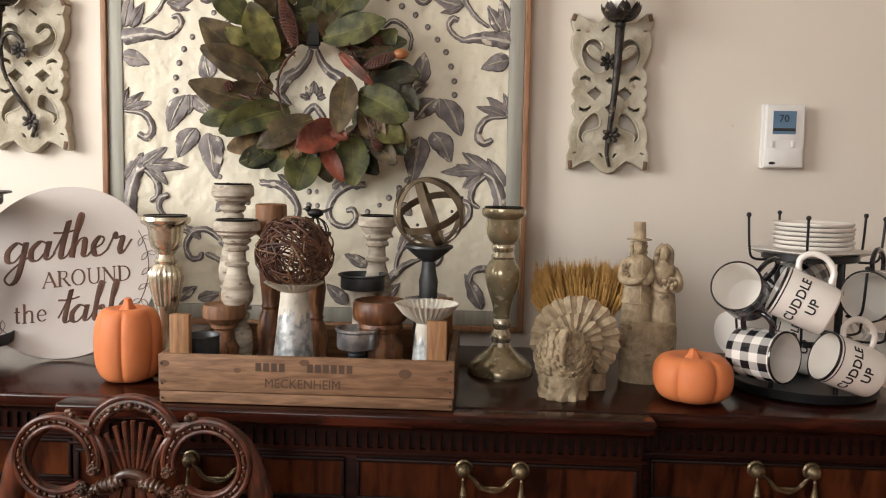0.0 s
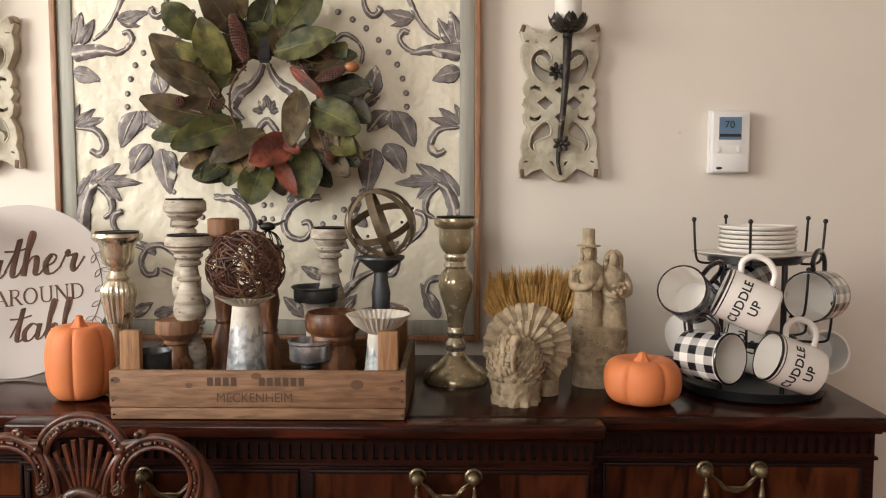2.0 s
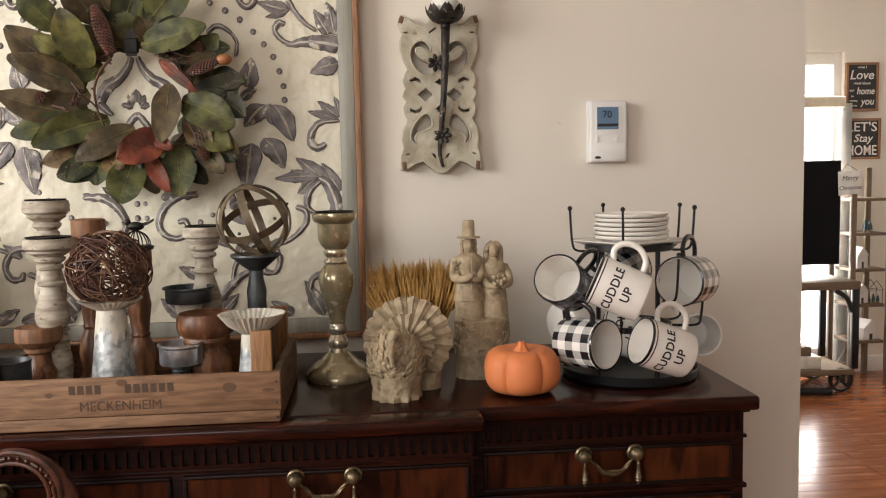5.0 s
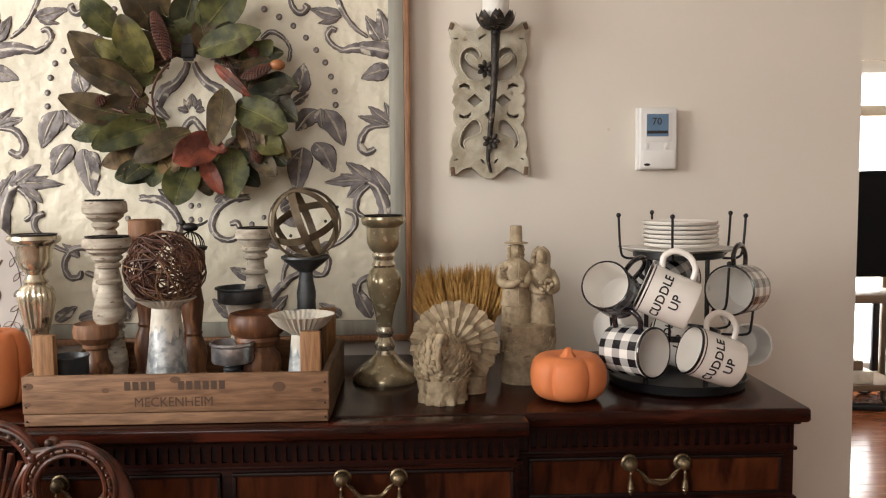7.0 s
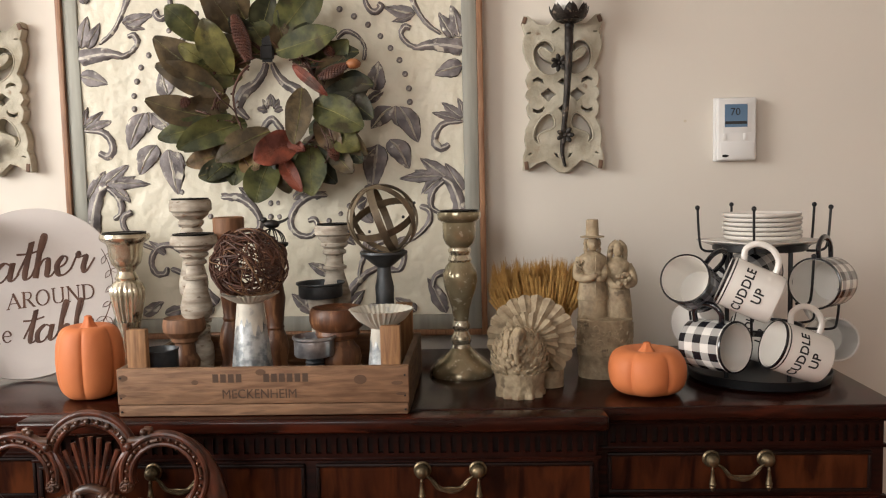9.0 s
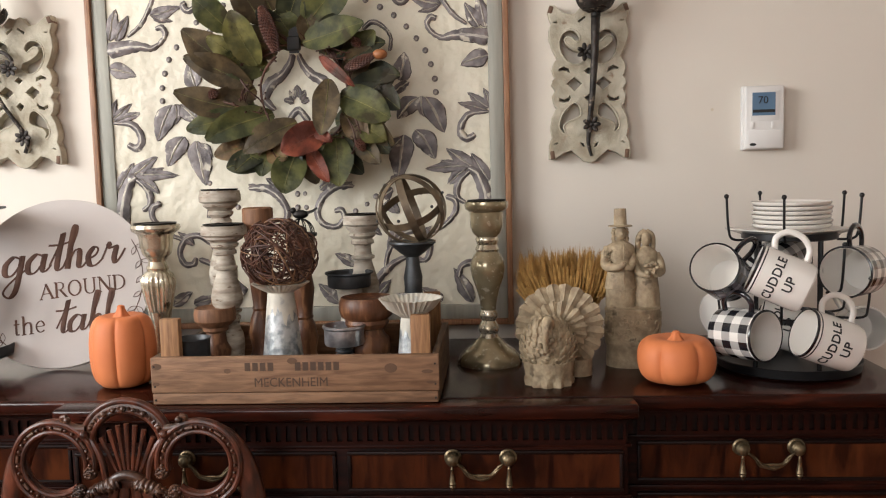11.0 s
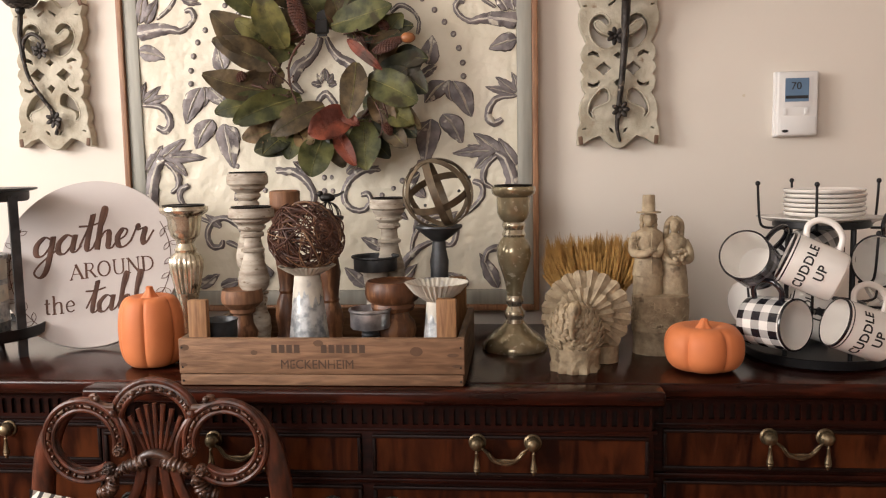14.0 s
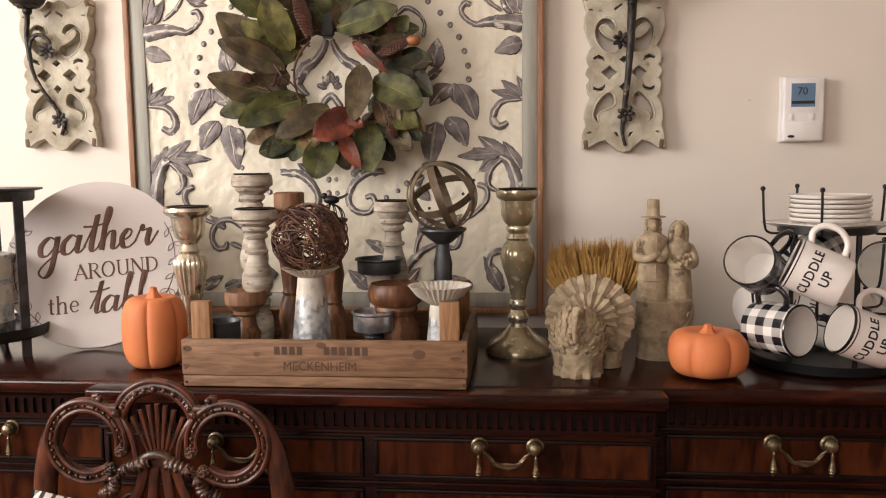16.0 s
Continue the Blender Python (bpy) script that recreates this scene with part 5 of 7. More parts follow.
# roman capitals and small letters with serifs: strokes of (points, thick or thin), then serif feet (x, z, width)
ROMAN = {
    "A": (0.86, [([(0.06, 0), (0.42, 1)], 0.045), ([(0.38, 1), (0.78, 0)], 0.10), ([(0.19, 0.34), (0.62, 0.34)], 0.04)], [(0.07, 0, 0.2), (0.77, 0, 0.24)]),
    "R": (0.82, [([(0.16, 0), (0.16, 1)], 0.10), ([(0.16, 0.97), (0.42, 0.97), (0.56, 0.88), (0.58, 0.74), (0.54, 0.60), (0.40, 0.50), (0.16, 0.50)], 0.065), ([(0.38, 0.50), (0.72, 0.0)], 0.09)], [(0.16, 0, 0.26), (0.75, 0, 0.16), (0.1, 1, 0.16)]),
    "O": (0.92, [([(0.44 + 0.36 * math.sin(math.pi * k / 10), 0.5 + 0.5 * math.cos(math.pi * k / 10)) for k in range(21)], 0.085)], []),
    "U": (0.90, [([(0.17, 1), (0.17, 0.36), (0.22, 0.14), (0.34, 0.03), (0.48, 0.01), (0.62, 0.06), (0.70, 0.2), (0.72, 0.36), (0.72, 1)], 0.075)], [(0.17, 1, 0.26), (0.72, 1, 0.22)]),
    "N": (0.92, [([(0.16, 0), (0.16, 1)], 0.045), ([(0.14, 1), (0.76, 0)], 0.10), ([(0.76, 0), (0.76, 1)], 0.045)], [(0.16, 0, 0.22), (0.11, 1, 0.16), (0.76, 1, 0.22)]),
    "D": (0.90, [([(0.17, 0), (0.17, 1)], 0.10), ([(0.17, 0.97), (0.42, 0.96), (0.66, 0.82), (0.76, 0.5), (0.66, 0.18), (0.42, 0.04), (0.17, 0.03)], 0.08)], [(0.11, 0, 0.16), (0.11, 1, 0.16)]),
    "t": (0.46, [([(0.2, 0.94), (0.2, 0.16), (0.26, 0.04), (0.36, 0.06)], 0.09), ([(0.06, 0.66), (0.38, 0.66)], 0.05)], []),
    "h": (0.74, [([(0.14, 0), (0.14, 1.08)], 0.09), ([(0.14, 0.5), (0.3, 0.66), (0.46, 0.66), (0.54, 0.52), (0.54, 0)], 0.085)], [(0.14, 0, 0.24), (0.55, 0, 0.24), (0.1, 1.08, 0.12)]),
    "e": (0.62, [([(0.12, 0.38), (0.5, 0.38), (0.48, 0.56), (0.36, 0.68), (0.22, 0.64), (0.11, 0.48), (0.10, 0.28), (0.2, 0.07), (0.36, 0.02), (0.52, 0.12)], 0.07)], []),
}


def roman(text, x, z, k):
    bm = bmesh.new()
    x -= sum(ROMAN[c][0] for c in text) * k / 2
    z -= k / 2
    for c in text:
        adv, strokes, feet = ROMAN[c]
        for pts, w in strokes:
            line = spline([(x + k * px, -0.0004, z + k * pz) for px, pz in pts], 1 if len(pts) < 3 else 3)
            for i in range(len(line)):
                d = (line[min(i + 1, len(line) - 1)] - line[max(i - 1, 0)]).normalized()
                side = Vector((-d.z, 0, d.x)) * (k * w * 0.72 * (0.55 + 0.45 * abs(d.z) if len(pts) > 2 else 1))
                now = [bm.verts.new(line[i] + side), bm.verts.new(line[i] - side)]
                if i:
                    bm.faces.new((last[0], last[1], now[1], now[0]))
                last = now
        for fx, fz, w in feet:
            box(bm, x + k * (fx - w / 2), x + k * (fx + w / 2), -0.0004, 0.0003, z + k * (fz - 0.03), z + k * (fz + 0.03))
        x += adv * k
    return part("word", bm, "sign_ink", S, "dark brown serif lettering")


roman("AROUND", 0.040, -0.016, 0.0305)
roman("the", -0.063, -0.079, 0.0330)
# brush script, letter by letter; each letter is one or two strokes on an x-height of 1
SCRIPT = {
    "a": (1.12, [[(0.78, 0.82), (0.42, 1.0), (0.06, 0.6), (0.1, 0.1), (0.42, 0.02), (0.74, 0.5), (0.84, 0.98), (0.78, 0.22), (0.95, 0.04), (1.2, 0.35)]]),
    "g": (1.12, [[(0.78, 0.82), (0.42, 1.0), (0.06, 0.6), (0.1, 0.1), (0.42, 0.02), (0.74, 0.5), (0.84, 0.98), (0.72, -0.7), (0.42, -1.15), (0.1, -0.85), (0.4, -0.35), (1.15, 0.3)]]),
    "t": (0.72, [[(0.0, 0.3), (0.32, 1.2), (0.52, 2.0), (0.42, 1.0), (0.38, 0.2), (0.55, 0.02), (0.8, 0.3)], [(-0.15, 1.4), (0.45, 1.38), (1.05, 1.52)]]),
    "h": (1.1, [[(0.0, 0.2), (0.4, 1.5), (0.52, 2.2), (0.36, 2.3), (0.26, 1.5), (0.2, 0.0)], [(0.2, 0.25), (0.46, 0.92), (0.7, 0.95), (0.75, 0.5), (0.76, 0.12), (0.95, 0.04), (1.15, 0.35)]]),
    "e": (0.8, [[(0.0, 0.35), (0.45, 0.58), (0.56, 0.9), (0.34, 1.0), (0.1, 0.6), (0.2, 0.1), (0.5, 0.02), (0.85, 0.35)]]),
    "r": (0.95, [[(0.0, 0.3), (0.2, 0.9), (0.26, 1.15), (0.38, 0.88), (0.68, 0.9), (0.62, 0.3), (0.78, 0.05), (1.15, 0.75)]]),
    "b": (0.86, [[(0.0, 0.2), (0.4, 1.5), (0.52, 2.2), (0.36, 2.3), (0.26, 1.5), (0.22, 0.2), (0.42, 0.02), (0.74, 0.35), (0.66, 0.85), (0.44, 0.7), (0.86, 0.6)]]),
    "l": (0.66, [[(0.0, 0.2), (0.42, 1.5), (0.52, 2.2), (0.36, 2.3), (0.26, 1.5), (0.26, 0.2), (0.44, 0.02), (0.7, 0.35)]]),
}


def script(text, x, z, k):
    w = bmesh.new()
    for ch in text:
        adv, strokes = SCRIPT[ch]
        for st in strokes:
            line = spline([(x + k * (px + 0.16 * pz), -0.0003, z + k * pz) for px, pz in st], 9)
            n = len(line)
            rows = []
            for i, q in enumerate(line):
                d = (line[min(i + 1, n - 1)] - line[max(i - 1, 0)]).normalized()
                side = Vector((-d.z, 0, d.x))
                half = k * (0.052 + 0.098 * max(0.0, -d.z))
                rows.append([w.verts.new(q + side * half + Vector((0, 0.0003, 0))), w.verts.new(q + side * (half * 0.8) - Vector((0, 0.0004, 0))), w.verts.new(q - side * (half * 0.8) - Vector((0, 0.0004, 0))), w.verts.new(q - side * half + Vector((0, 0.0003, 0)))])
            for a, c in zip(rows, rows[1:]):
                for i in range(3):
                    w.faces.new((a[i], a[i + 1], c[i + 1], c[i]))
        x += adv * k
    return part("word", w, "sign_ink", S, "dark brown brush script")


script("gather", -0.106, 0.024, 0.0375)
script("table", -0.016, -0.102, 0.0315)
b = bmesh.new()
def sprig_leaf(x, z, a, l):
    d = Vector((math.cos(a), 0, math.sin(a)))
    s = Vector((-d.z, 0, d.x))
    c = Vector((x, -0.0004, z))
    loop = [c + d * (l * t) + s * (0.22 * l * math.sin(math.pi * t)) for t in [k / 7 for k in range(8)]] + [c + d * (l * t) - s * (0.22 * l * math.sin(math.pi * t)) for t in [k / 7 for k in range(6, 0, -1)]]
    tube(b, loop, 0.0010, 5, closed=True, flat=0.5)


for a0, a1, n in ((152, 234, 8), (-28, 32, 5)):
    line = [Vector((0.153 * math.cos(radians(a0 + (a1 - a0) * k / 24)), -0.0004, R + 0.153 * math.sin(radians(a0 + (a1 - a0) * k / 24)))) for k in range(25)]
    tube(b, line, 0.0009, 5, flat=0.5)
    for k in range(n):
        a = radians(a0 + (a1 - a0) * (k + 0.5) / n)
        for s in (1, -1):
            sprig_leaf(0.153 * math.cos(a), R + 0.153 * math.sin(a), a - math.pi / 2 + s * 0.75 + (0.4 if s > 0 else 0.0), 0.019)
part("sprig", b, "sign_ink", sign, "thin brown leaf sprigs")["kind"] = "stuff"

# ---- tiered stand with a jar ----
stand = thing("tiered_stand", pose(-0.545, -0.30, TOP), "dark metal two-tier stand with round shelves", "stand")
part("upper_shelf", lathe([(0, 0.292), (0.10, 0.290), (0.103, 0.294), (0.1035, 0.308), (0.118, 0.311), (0.118, 0.3145), (0.10, 0.3135), (0, 0.312)], 56), "slate", stand)
part("lower_shelf", lathe([(0, 0.036), (0.115, 0.034), (0.119, 0.038), (0.120, 0.056), (0.117, 0.056), (0.114, 0.042), (0, 0.041)], 56), "black", stand)
for a in (-14, 106, 226):
    c, s = math.cos(radians(a)), math.sin(radians(a))
    b = boxed(-0.008, 0.008, -0.004, 0.004, 0, 0.3)
    bmesh.ops.transform(b, verts=b.verts, matrix=pose(0.106 * c, 0.106 * s, 0, 0, 0, a + 60))
    part("leg", b, "slate", stand)
part("knob", lathe([(0, 0.313), (0.03, 0.313), (0.032, 0.322), (0.012, 0.33), (0.010, 0.336), (0.018, 0.345), (0, 0.352)], 24), "iron", stand)
b = bmesh.new()
tube(b, [Vector((0.03 * math.cos(t), 0, 0.352 + 0.028 * math.sin(t) + 0.01)) for t in [math.pi * k / 12 for k in range(13)]], 0.0028, 8)
part("ring_handle", b, "iron", stand)
jar = thing("striped_canister", pose(-0.555, -0.30, TOP + 0.042), "white and galvanised banded metal canister", "canister")
part("body", lathe([(0, 0), (0.062, 0), (0.064, 0.003), (0.064, 0.018), (0.0655, 0.020), (0.064, 0.022), (0.064, 0.052), (0.0655, 0.055), (0.064, 0.058), (0, 0.058)], 48), "galv", jar)
part("white_band", lathe([(0, 0.0585), (0.0635, 0.0585), (0.0635, 0.09), (0, 0.09)], 48), "chalk", jar)
part("grey_band", lathe([(0, 0.0905), (0.0642, 0.0905), (0.0642, 0.1), (0, 0.1)], 48), "galv", jar)
part("upper_band", lathe([(0, 0.1005), (0.0635, 0.1005), (0.0635, 0.138), (0, 0.138)], 48), "chalk", jar)
part("lid", lathe([(0, 0.1385), (0.066, 0.1385), (0.067, 0.143), (0.066, 0.147), (0, 0.15)], 48), "galv", jar)

# ---- thermostat and wall anchor ----
th = thing("thermostat", pose(1.040, 0, 1.3505), "white wall thermostat with a blue display", "thermostat")
part("back_plate", boxed(-0.0395, 0.030, -0.012, -0.0005, -0.0655, 0.0655, bevel=0.003), "plastic", th)
part("case", boxed(-0.0365, 0.0425, -0.027, -0.0122, -0.064, 0.064, bevel=0.004, seg=3), "plastic", th)
part("display_bezel", boxed(-0.026, 0.031, -0.0278, -0.0268, -0.0065, 0.054, bevel=0.0004), "plastic", th)
part("display", boxed(-0.0225, 0.0235, -0.0284, -0.0276, 0.004, 0.0505), "screen", th, "blue-grey display")
part("flap", boxed(-0.031, 0.037, -0.0282, -0.0268, -0.0605, -0.026, bevel=0.0006), "plastic", th)
for x in (-0.022, 0.019):
    part("button", boxed(x - 0.0035, x + 0.0035, -0.0292, -0.0268, -0.0225, -0.0095, bevel=0.001), "plastic", th)
ob = part("reading", words("70", 0.021, 0.0002), "ink_black", th, "dark digits", 10)
ob.location = (-0.001, -0.0288, 0.0345)
part("display_line", boxed(-0.0215, 0.0225, -0.0288, -0.0283, 0.010, 0.016), "chalkboard", th)
part("maker_badge", lathe([(0, 0), (0.0068, 0), (0.0068, 0.0006), (0, 0.0007)], 20, m=pose(-0.021, -0.0281, -0.0545, 90) @ Matrix.Diagonal((1, 0.42, 1, 1))), "ink_black", th)
an = part("wall_anchor", lathe([(0, -0.0005), (0.003, -0.0005), (0.003, 0.001), (0, 0.0012)], 12, m=pose(0, 0, 0, 90)), "valance")
place(an, 0.944, 0.0, 1.371)
tagged(an, "tiny brown screw hole plug in the wall", "wall anchor")


# ---- sconces ----
def ellipse(cx, cz, rx, rz, n=20, a0=0.0):
    return [(cx + rx * math.cos(2 * math.pi * k / n + a0), cz + rz * math.sin(2 * math.pi * k / n + a0)) for k in range(n)]


def sconce(x, z, flip, label):
    ob = thing("wall_sconce", pose(x, 0, z), label, "wall sconce", "pair of sconces")
    KX, KZ = 0.000377, 0.000381

    def half(pts, steps=0, closed=True):
        """Points of the board's drawing, centred."""
        q = [((348 - a) * KX, (514 - c) * KZ) for a, c in pts]
        return [(v.x, v.y) for v in spline([(a, c, 0) for a, c in q], steps, closed)] if steps else q

    edge = half([(348, 112), (318, 100), (296, 126), (270, 150), (215, 140), (165, 97), (142, 94), (134, 128), (142, 160), (152, 184), (141, 215), (138, 265), (156, 322), (182, 376), (163, 398), (152, 430), (160, 462), (172, 476), (157, 490),
                 (150, 514), (170, 545), (153, 574), (160, 618), (176, 640), (148, 695), (140, 750), (150, 796), (134, 838), (129, 912), (150, 916), (200, 882), (250, 866), (284, 896), (318, 926), (348, 934)])
    loops = [edge + [(-a, c) for a, c in edge[-2:0:-1]]]
    hearts = (half([(304, 276), (293, 246), (264, 226), (228, 229), (198, 258), (188, 302), (200, 350), (228, 388), (264, 410), (304, 408), (327, 384), (318, 350), (290, 338), (256, 322), (228, 298), (220, 276), (236, 262), (262, 272), (286, 292)], 2),
              half([(272, 612), (298, 634), (302, 684), (262, 706), (222, 722), (208, 745), (218, 774), (200, 770), (184, 742), (190, 702), (210, 662), (240, 630)], 2))
    small = [half(q) for q in (
        [(222, 511), (270, 473), (318, 511), (270, 554)], [(182, 430), (214, 414), (244, 428), (252, 458), (236, 452), (212, 442), (186, 448)],
        [(182, 580), (212, 592), (236, 582), (244, 566), (254, 584), (240, 608), (210, 616), (182, 604)], [(288, 178), (332, 150), (340, 164), (298, 196)],
        [(150, 178), (182, 176), (184, 190), (160, 190)], [(148, 832), (170, 820), (184, 830), (160, 840)], [(292, 822), (318, 830), (330, 862), (306, 850)])]
    for loop in (*hearts, *small):
        loops += [loop, [(-a, c) for a, c in loop]]
    loops += [half([(318, 445), (348, 422), (378, 445), (348, 470)]), half([(320, 588), (348, 562), (376, 588), (348, 620)])]
    me = cutout(loops, 0.026, 0.0014)
    me.transform(Matrix.Translation((0, -0.0165, 0)))
    part("carved_board", me, "sconce", ob, "pierced carved board with chipped grey-cream paint", 30)
    b = bmesh.new()
    for loop in loops[1:]:
        if len(loop) > 20:
            tube(b, [Vector((u, -0.0288, w)) for u, w in loop], 0.0022, 6, closed=True)
    part("carved_ridge", b, "sconce", ob)["kind"] = "stuff"
    for sx in (1, -1):
        for dz, h in ((0.1515, 0.0075), (-0.1445, 0.009)):
            cb = boxed(-0.0048, 0.0044, -0.0312, -0.004, -h, h, bevel=0.0022, seg=2)
            place(part("worn_corner", cb, "bare_wood", ob, "bare brown wood at a chipped corner"), sx * 0.0762, 0, dz, 0, 0, sx * (-20 if dz > 0 else 6))
    b = bmesh.new()
    if flip:
        pts = spline([(0.010, -0.040, -0.128), (0.012, -0.030, -0.098), (-0.004, -0.034, -0.070), (-0.036, -0.044, -0.015), (-0.046, -0.050, 0.03), (-0.042, -0.052, 0.07), (-0.024, -0.050, 0.085), (-0.004, -0.046, 0.070), (-0.006, -0.044, 0.048), (-0.022, -0.044, 0.046), (-0.026, -0.046, 0.060)], 6)
        tube(b, pts, lambda t: 0.0042, 9)
        tube(b, spline([(-0.046, -0.050, 0.03), (-0.048, -0.054, 0.08), (-0.040, -0.062, 0.11), (-0.034, -0.070, 0.125)], 6), 0.0055, 9)
    else:
        pts = spline([(0.003, -0.032, -0.148), (-0.003, -0.032, -0.120), (-0.001, -0.036, -0.085), (0.005, -0.044, -0.02), (0.009, -0.052, 0.05), (0.010, -0.060, 0.10), (0.010, -0.068, 0.127)], 9)
        tube(b, pts, lambda t: (0.0028 + 0.0062 * min(1, t * 1.15)) * (1 + 0.10 * noise.noise((t * 30, 3, 1))), 12)
    part("arm", b, "old_iron", ob, "pitted black iron arm")
    cx = -0.034 if flip else 0.010
    for fx, fz in (((-0.008, 0.050), (0.012, -0.096)) if flip else ((-0.008, 0.062), (0.002, -0.084))):
        b = bmesh.new()
        for k in range(7):
            a = 2 * math.pi * k / 7
            m = Matrix.Translation((fx, -0.044, fz)) @ pose(0, 0, 0, 0, -math.degrees(a), 0)
            ball(b, (0.0115, -0.002, 0), 0.0078, 10, (1.05, 0.28, 0.62), m @ pose(0, 0, 0, 0, 0, -12))
        ball(b, (fx, -0.047, fz), 0.0042, 9)
        part("flower", b, "old_iron", ob)
    part("stem_ball", ball(bmesh.new(), (cx, -0.070, 0.131), 0.010, 14), "iron", ob)
    for k in range(8):
        a = 2 * math.pi * k / 8
        b = bmesh.new()
        rows = []
        for i in range(7):
            t = i / 6
            rad = 0.008 + 0.032 * math.sin(t * 1.45)
            zz = 0.137 + 0.026 * t * t + 0.004 * t
            w = (0.005 + 0.010 * math.sin(math.pi * min(t * 0.85 + 0.1, 1))) * (0.5 if i == 6 else 1)
            rows.append([b.verts.new((cx + rad * math.cos(a) - j * w * math.sin(a), -0.070 + rad * math.sin(a) + j * w * math.cos(a), zz + 0.003 * abs(j) + dz)) for j, dz in ((-1, 0), (0, -0.002), (1, 0), (1, 0.0015), (0, 0), (-1, 0.0015))])
        for p, q in zip(rows, rows[1:]):
            for j in range(6):
                b.faces.new((p[j], p[(j + 1) % 6], q[(j + 1) % 6], q[j]))
        b.faces.new(rows[0])
        b.faces.new(rows[-1])
        part("petal", b, "old_iron", ob)
    part("cup_floor", lathe([(0, 0.137), (0.026, 0.141), (0.030, 0.149), (0, 0.148)], 24, m=pose(cx, -0.070, 0)), "iron", ob)
    c = part("pillar_candle", lathe([(0, 0), (0.0265, 0), (0.027, 0.002), (0.027, 0.115), (0.0255, 0.118), (0.018, 0.115), (0, 0.113)], 36), "wax")
    place(c, x + cx, -0.070, z + 0.1495)
    tagged(c, "plain white pillar candle on the sconce", "candle", "sconce candles")
    return ob


sconce(0.688, 1.430, False, "carved grey-cream wall sconce with a black iron arm")
sconce(-0.523, 1.450, True, "carved grey-cream wall sconce with a curled black iron arm")

# ---- wreath ----
WK = 0.00114
wreath = thing("leaf_wreath", pose(0.095, -0.072, 1.419), "wreath of green, brown and russet magnolia leaves with cones", "wreath")
rnd = random.Random(17)


def wreath_leaf(x0, z0, x1, z1, w, mat, depth):
    """A magnolia leaf from stalk to tip, folded on its midrib, tip curling forward."""
    a, b = Vector((x0 * WK, 0, z0 * WK)), Vector((x1 * WK, 0, z1 * WK))
    d = b - a
    L = d.length
    side = Vector((-d.z, 0, d.x)).normalized()
    bm = bmesh.new()
    twist, curl, fold = rnd.uniform(-0.28, 0.28), rnd.uniform(0.004, 0.026), rnd.uniform(0.10, 0.34)
    sway = rnd.uniform(-0.05, 0.05) * L
    rows = []
    for i in range(29):
        t = i / 28
        half = w * WK / 2 * (math.sin(math.pi * (0.04 + 0.945 * t ** 0.92)) ** 0.7) * (1 + 0.05 * math.sin(9 * t + x0))
        q = a + d * t + side * (sway * math.sin(math.pi * t)) + Vector((0, -depth - 0.020 * math.sin(t * 2.2) - curl * t * t, 0))
        row = []
        for k in range(-5, 6):
            s = k / 5
            lift = fold * abs(s) * half + twist * s * half + 0.0014 * math.sin(11 * t + 3 * abs(s) + x1) * abs(s)
            if 0 < abs(k) < 5:
                lift -= 0.0012 * math.cos(2 * math.pi * (9 * t - 2.6 * abs(s)))
            row.append(bm.verts.new(q + side * (s * half) + Vector((0, -lift - (0.0006 if k == 0 else 0), 0))))
        rows.append(row)
    for p, q in zip(rows, rows[1:]):
        for k in range(10):
            bm.faces.new((p[k], p[k + 1], q[k + 1], q[k]))
    mid = [p[5].co + Vector((0, -0.0006, 0)) for p in rows]
    bmesh.ops.solidify(bm, geom=list(bm.faces), thickness=0.0008)
    ob = part("leaf", bm, mat, wreath, degrees=60)
    part("midrib", tube(bmesh.new(), mid, lambda t: 0.0011 * (1 - 0.7 * t), 5), "leaf_olive" if mat != "leaf_red" else "leaf_red", ob)
    return ob


for k in range(22):
    an = 2 * math.pi * k / 22 + rnd.uniform(-0.1, 0.1)
    r0, r1 = rnd.uniform(70, 92), rnd.uniform(150, 186)
    ta = an + rnd.uniform(0.12, 0.42)
    wreath_leaf(r0 * math.cos(an), r0 * math.sin(an), r1 * math.cos(ta), r1 * math.sin(ta) * 0.96, rnd.uniform(42, 56), ("leaf_dark", "leaf_brown", "leaf_green")[k % 3], 0.0)
for x0, z0, x1, z1, w in ((-118, 118, -172, 172, 52), (-95, -34, -196, -55, 46), (-44, -30, -158, -74, 54), (-6, -100, -26, -172, 62), (66, -72, 76, -162, 58), (76, 0, 168, -46, 64), (20, 120, 106, 200, 70), (14, 92, 128, 118, 54)):
    wreath_leaf(x0, z0, x1, z1, w, "leaf_green", 0.020)
for x0, z0, x1, z1, w in ((-68, 56, -104, 146, 58), (-96, 62, -150, 104, 40), (110, -50, 160, -84, 44)):
    wreath_leaf(x0, z0, x1, z1, w, "leaf_olive", 0.024)
for x0, z0, x1, z1, w in ((-92, 46, -196, 120, 62), (-84, 22, -196, 72, 52), (-92, -20, -214, 12, 52), (-4, -46, -96, -98, 50), (56, 28, 46, -72, 52), (92, -42, 172, -92, 46), (-58, 128, -106, 204, 56), (100, -72, 148, -124, 40), (-40, 150, -60, 214, 50)):
    wreath_leaf(x0, z0, x1, z1, w, "leaf_brown", 0.014)
for x0, z0, x1, z1, w in ((-50, -104, -130, -124, 48), (-22, 116, 16, 186, 52), (66, 70, 162, 86, 46), (118, 28, 184, -30, 52), (104, -60, 164, -106, 44), (124, 44, 186, 28, 40), (-64, -86, -112, -130, 40), (34, 150, 60, 215, 46)):
    wreath_leaf(x0, z0, x1, z1, w, "leaf_dark", 0.006)
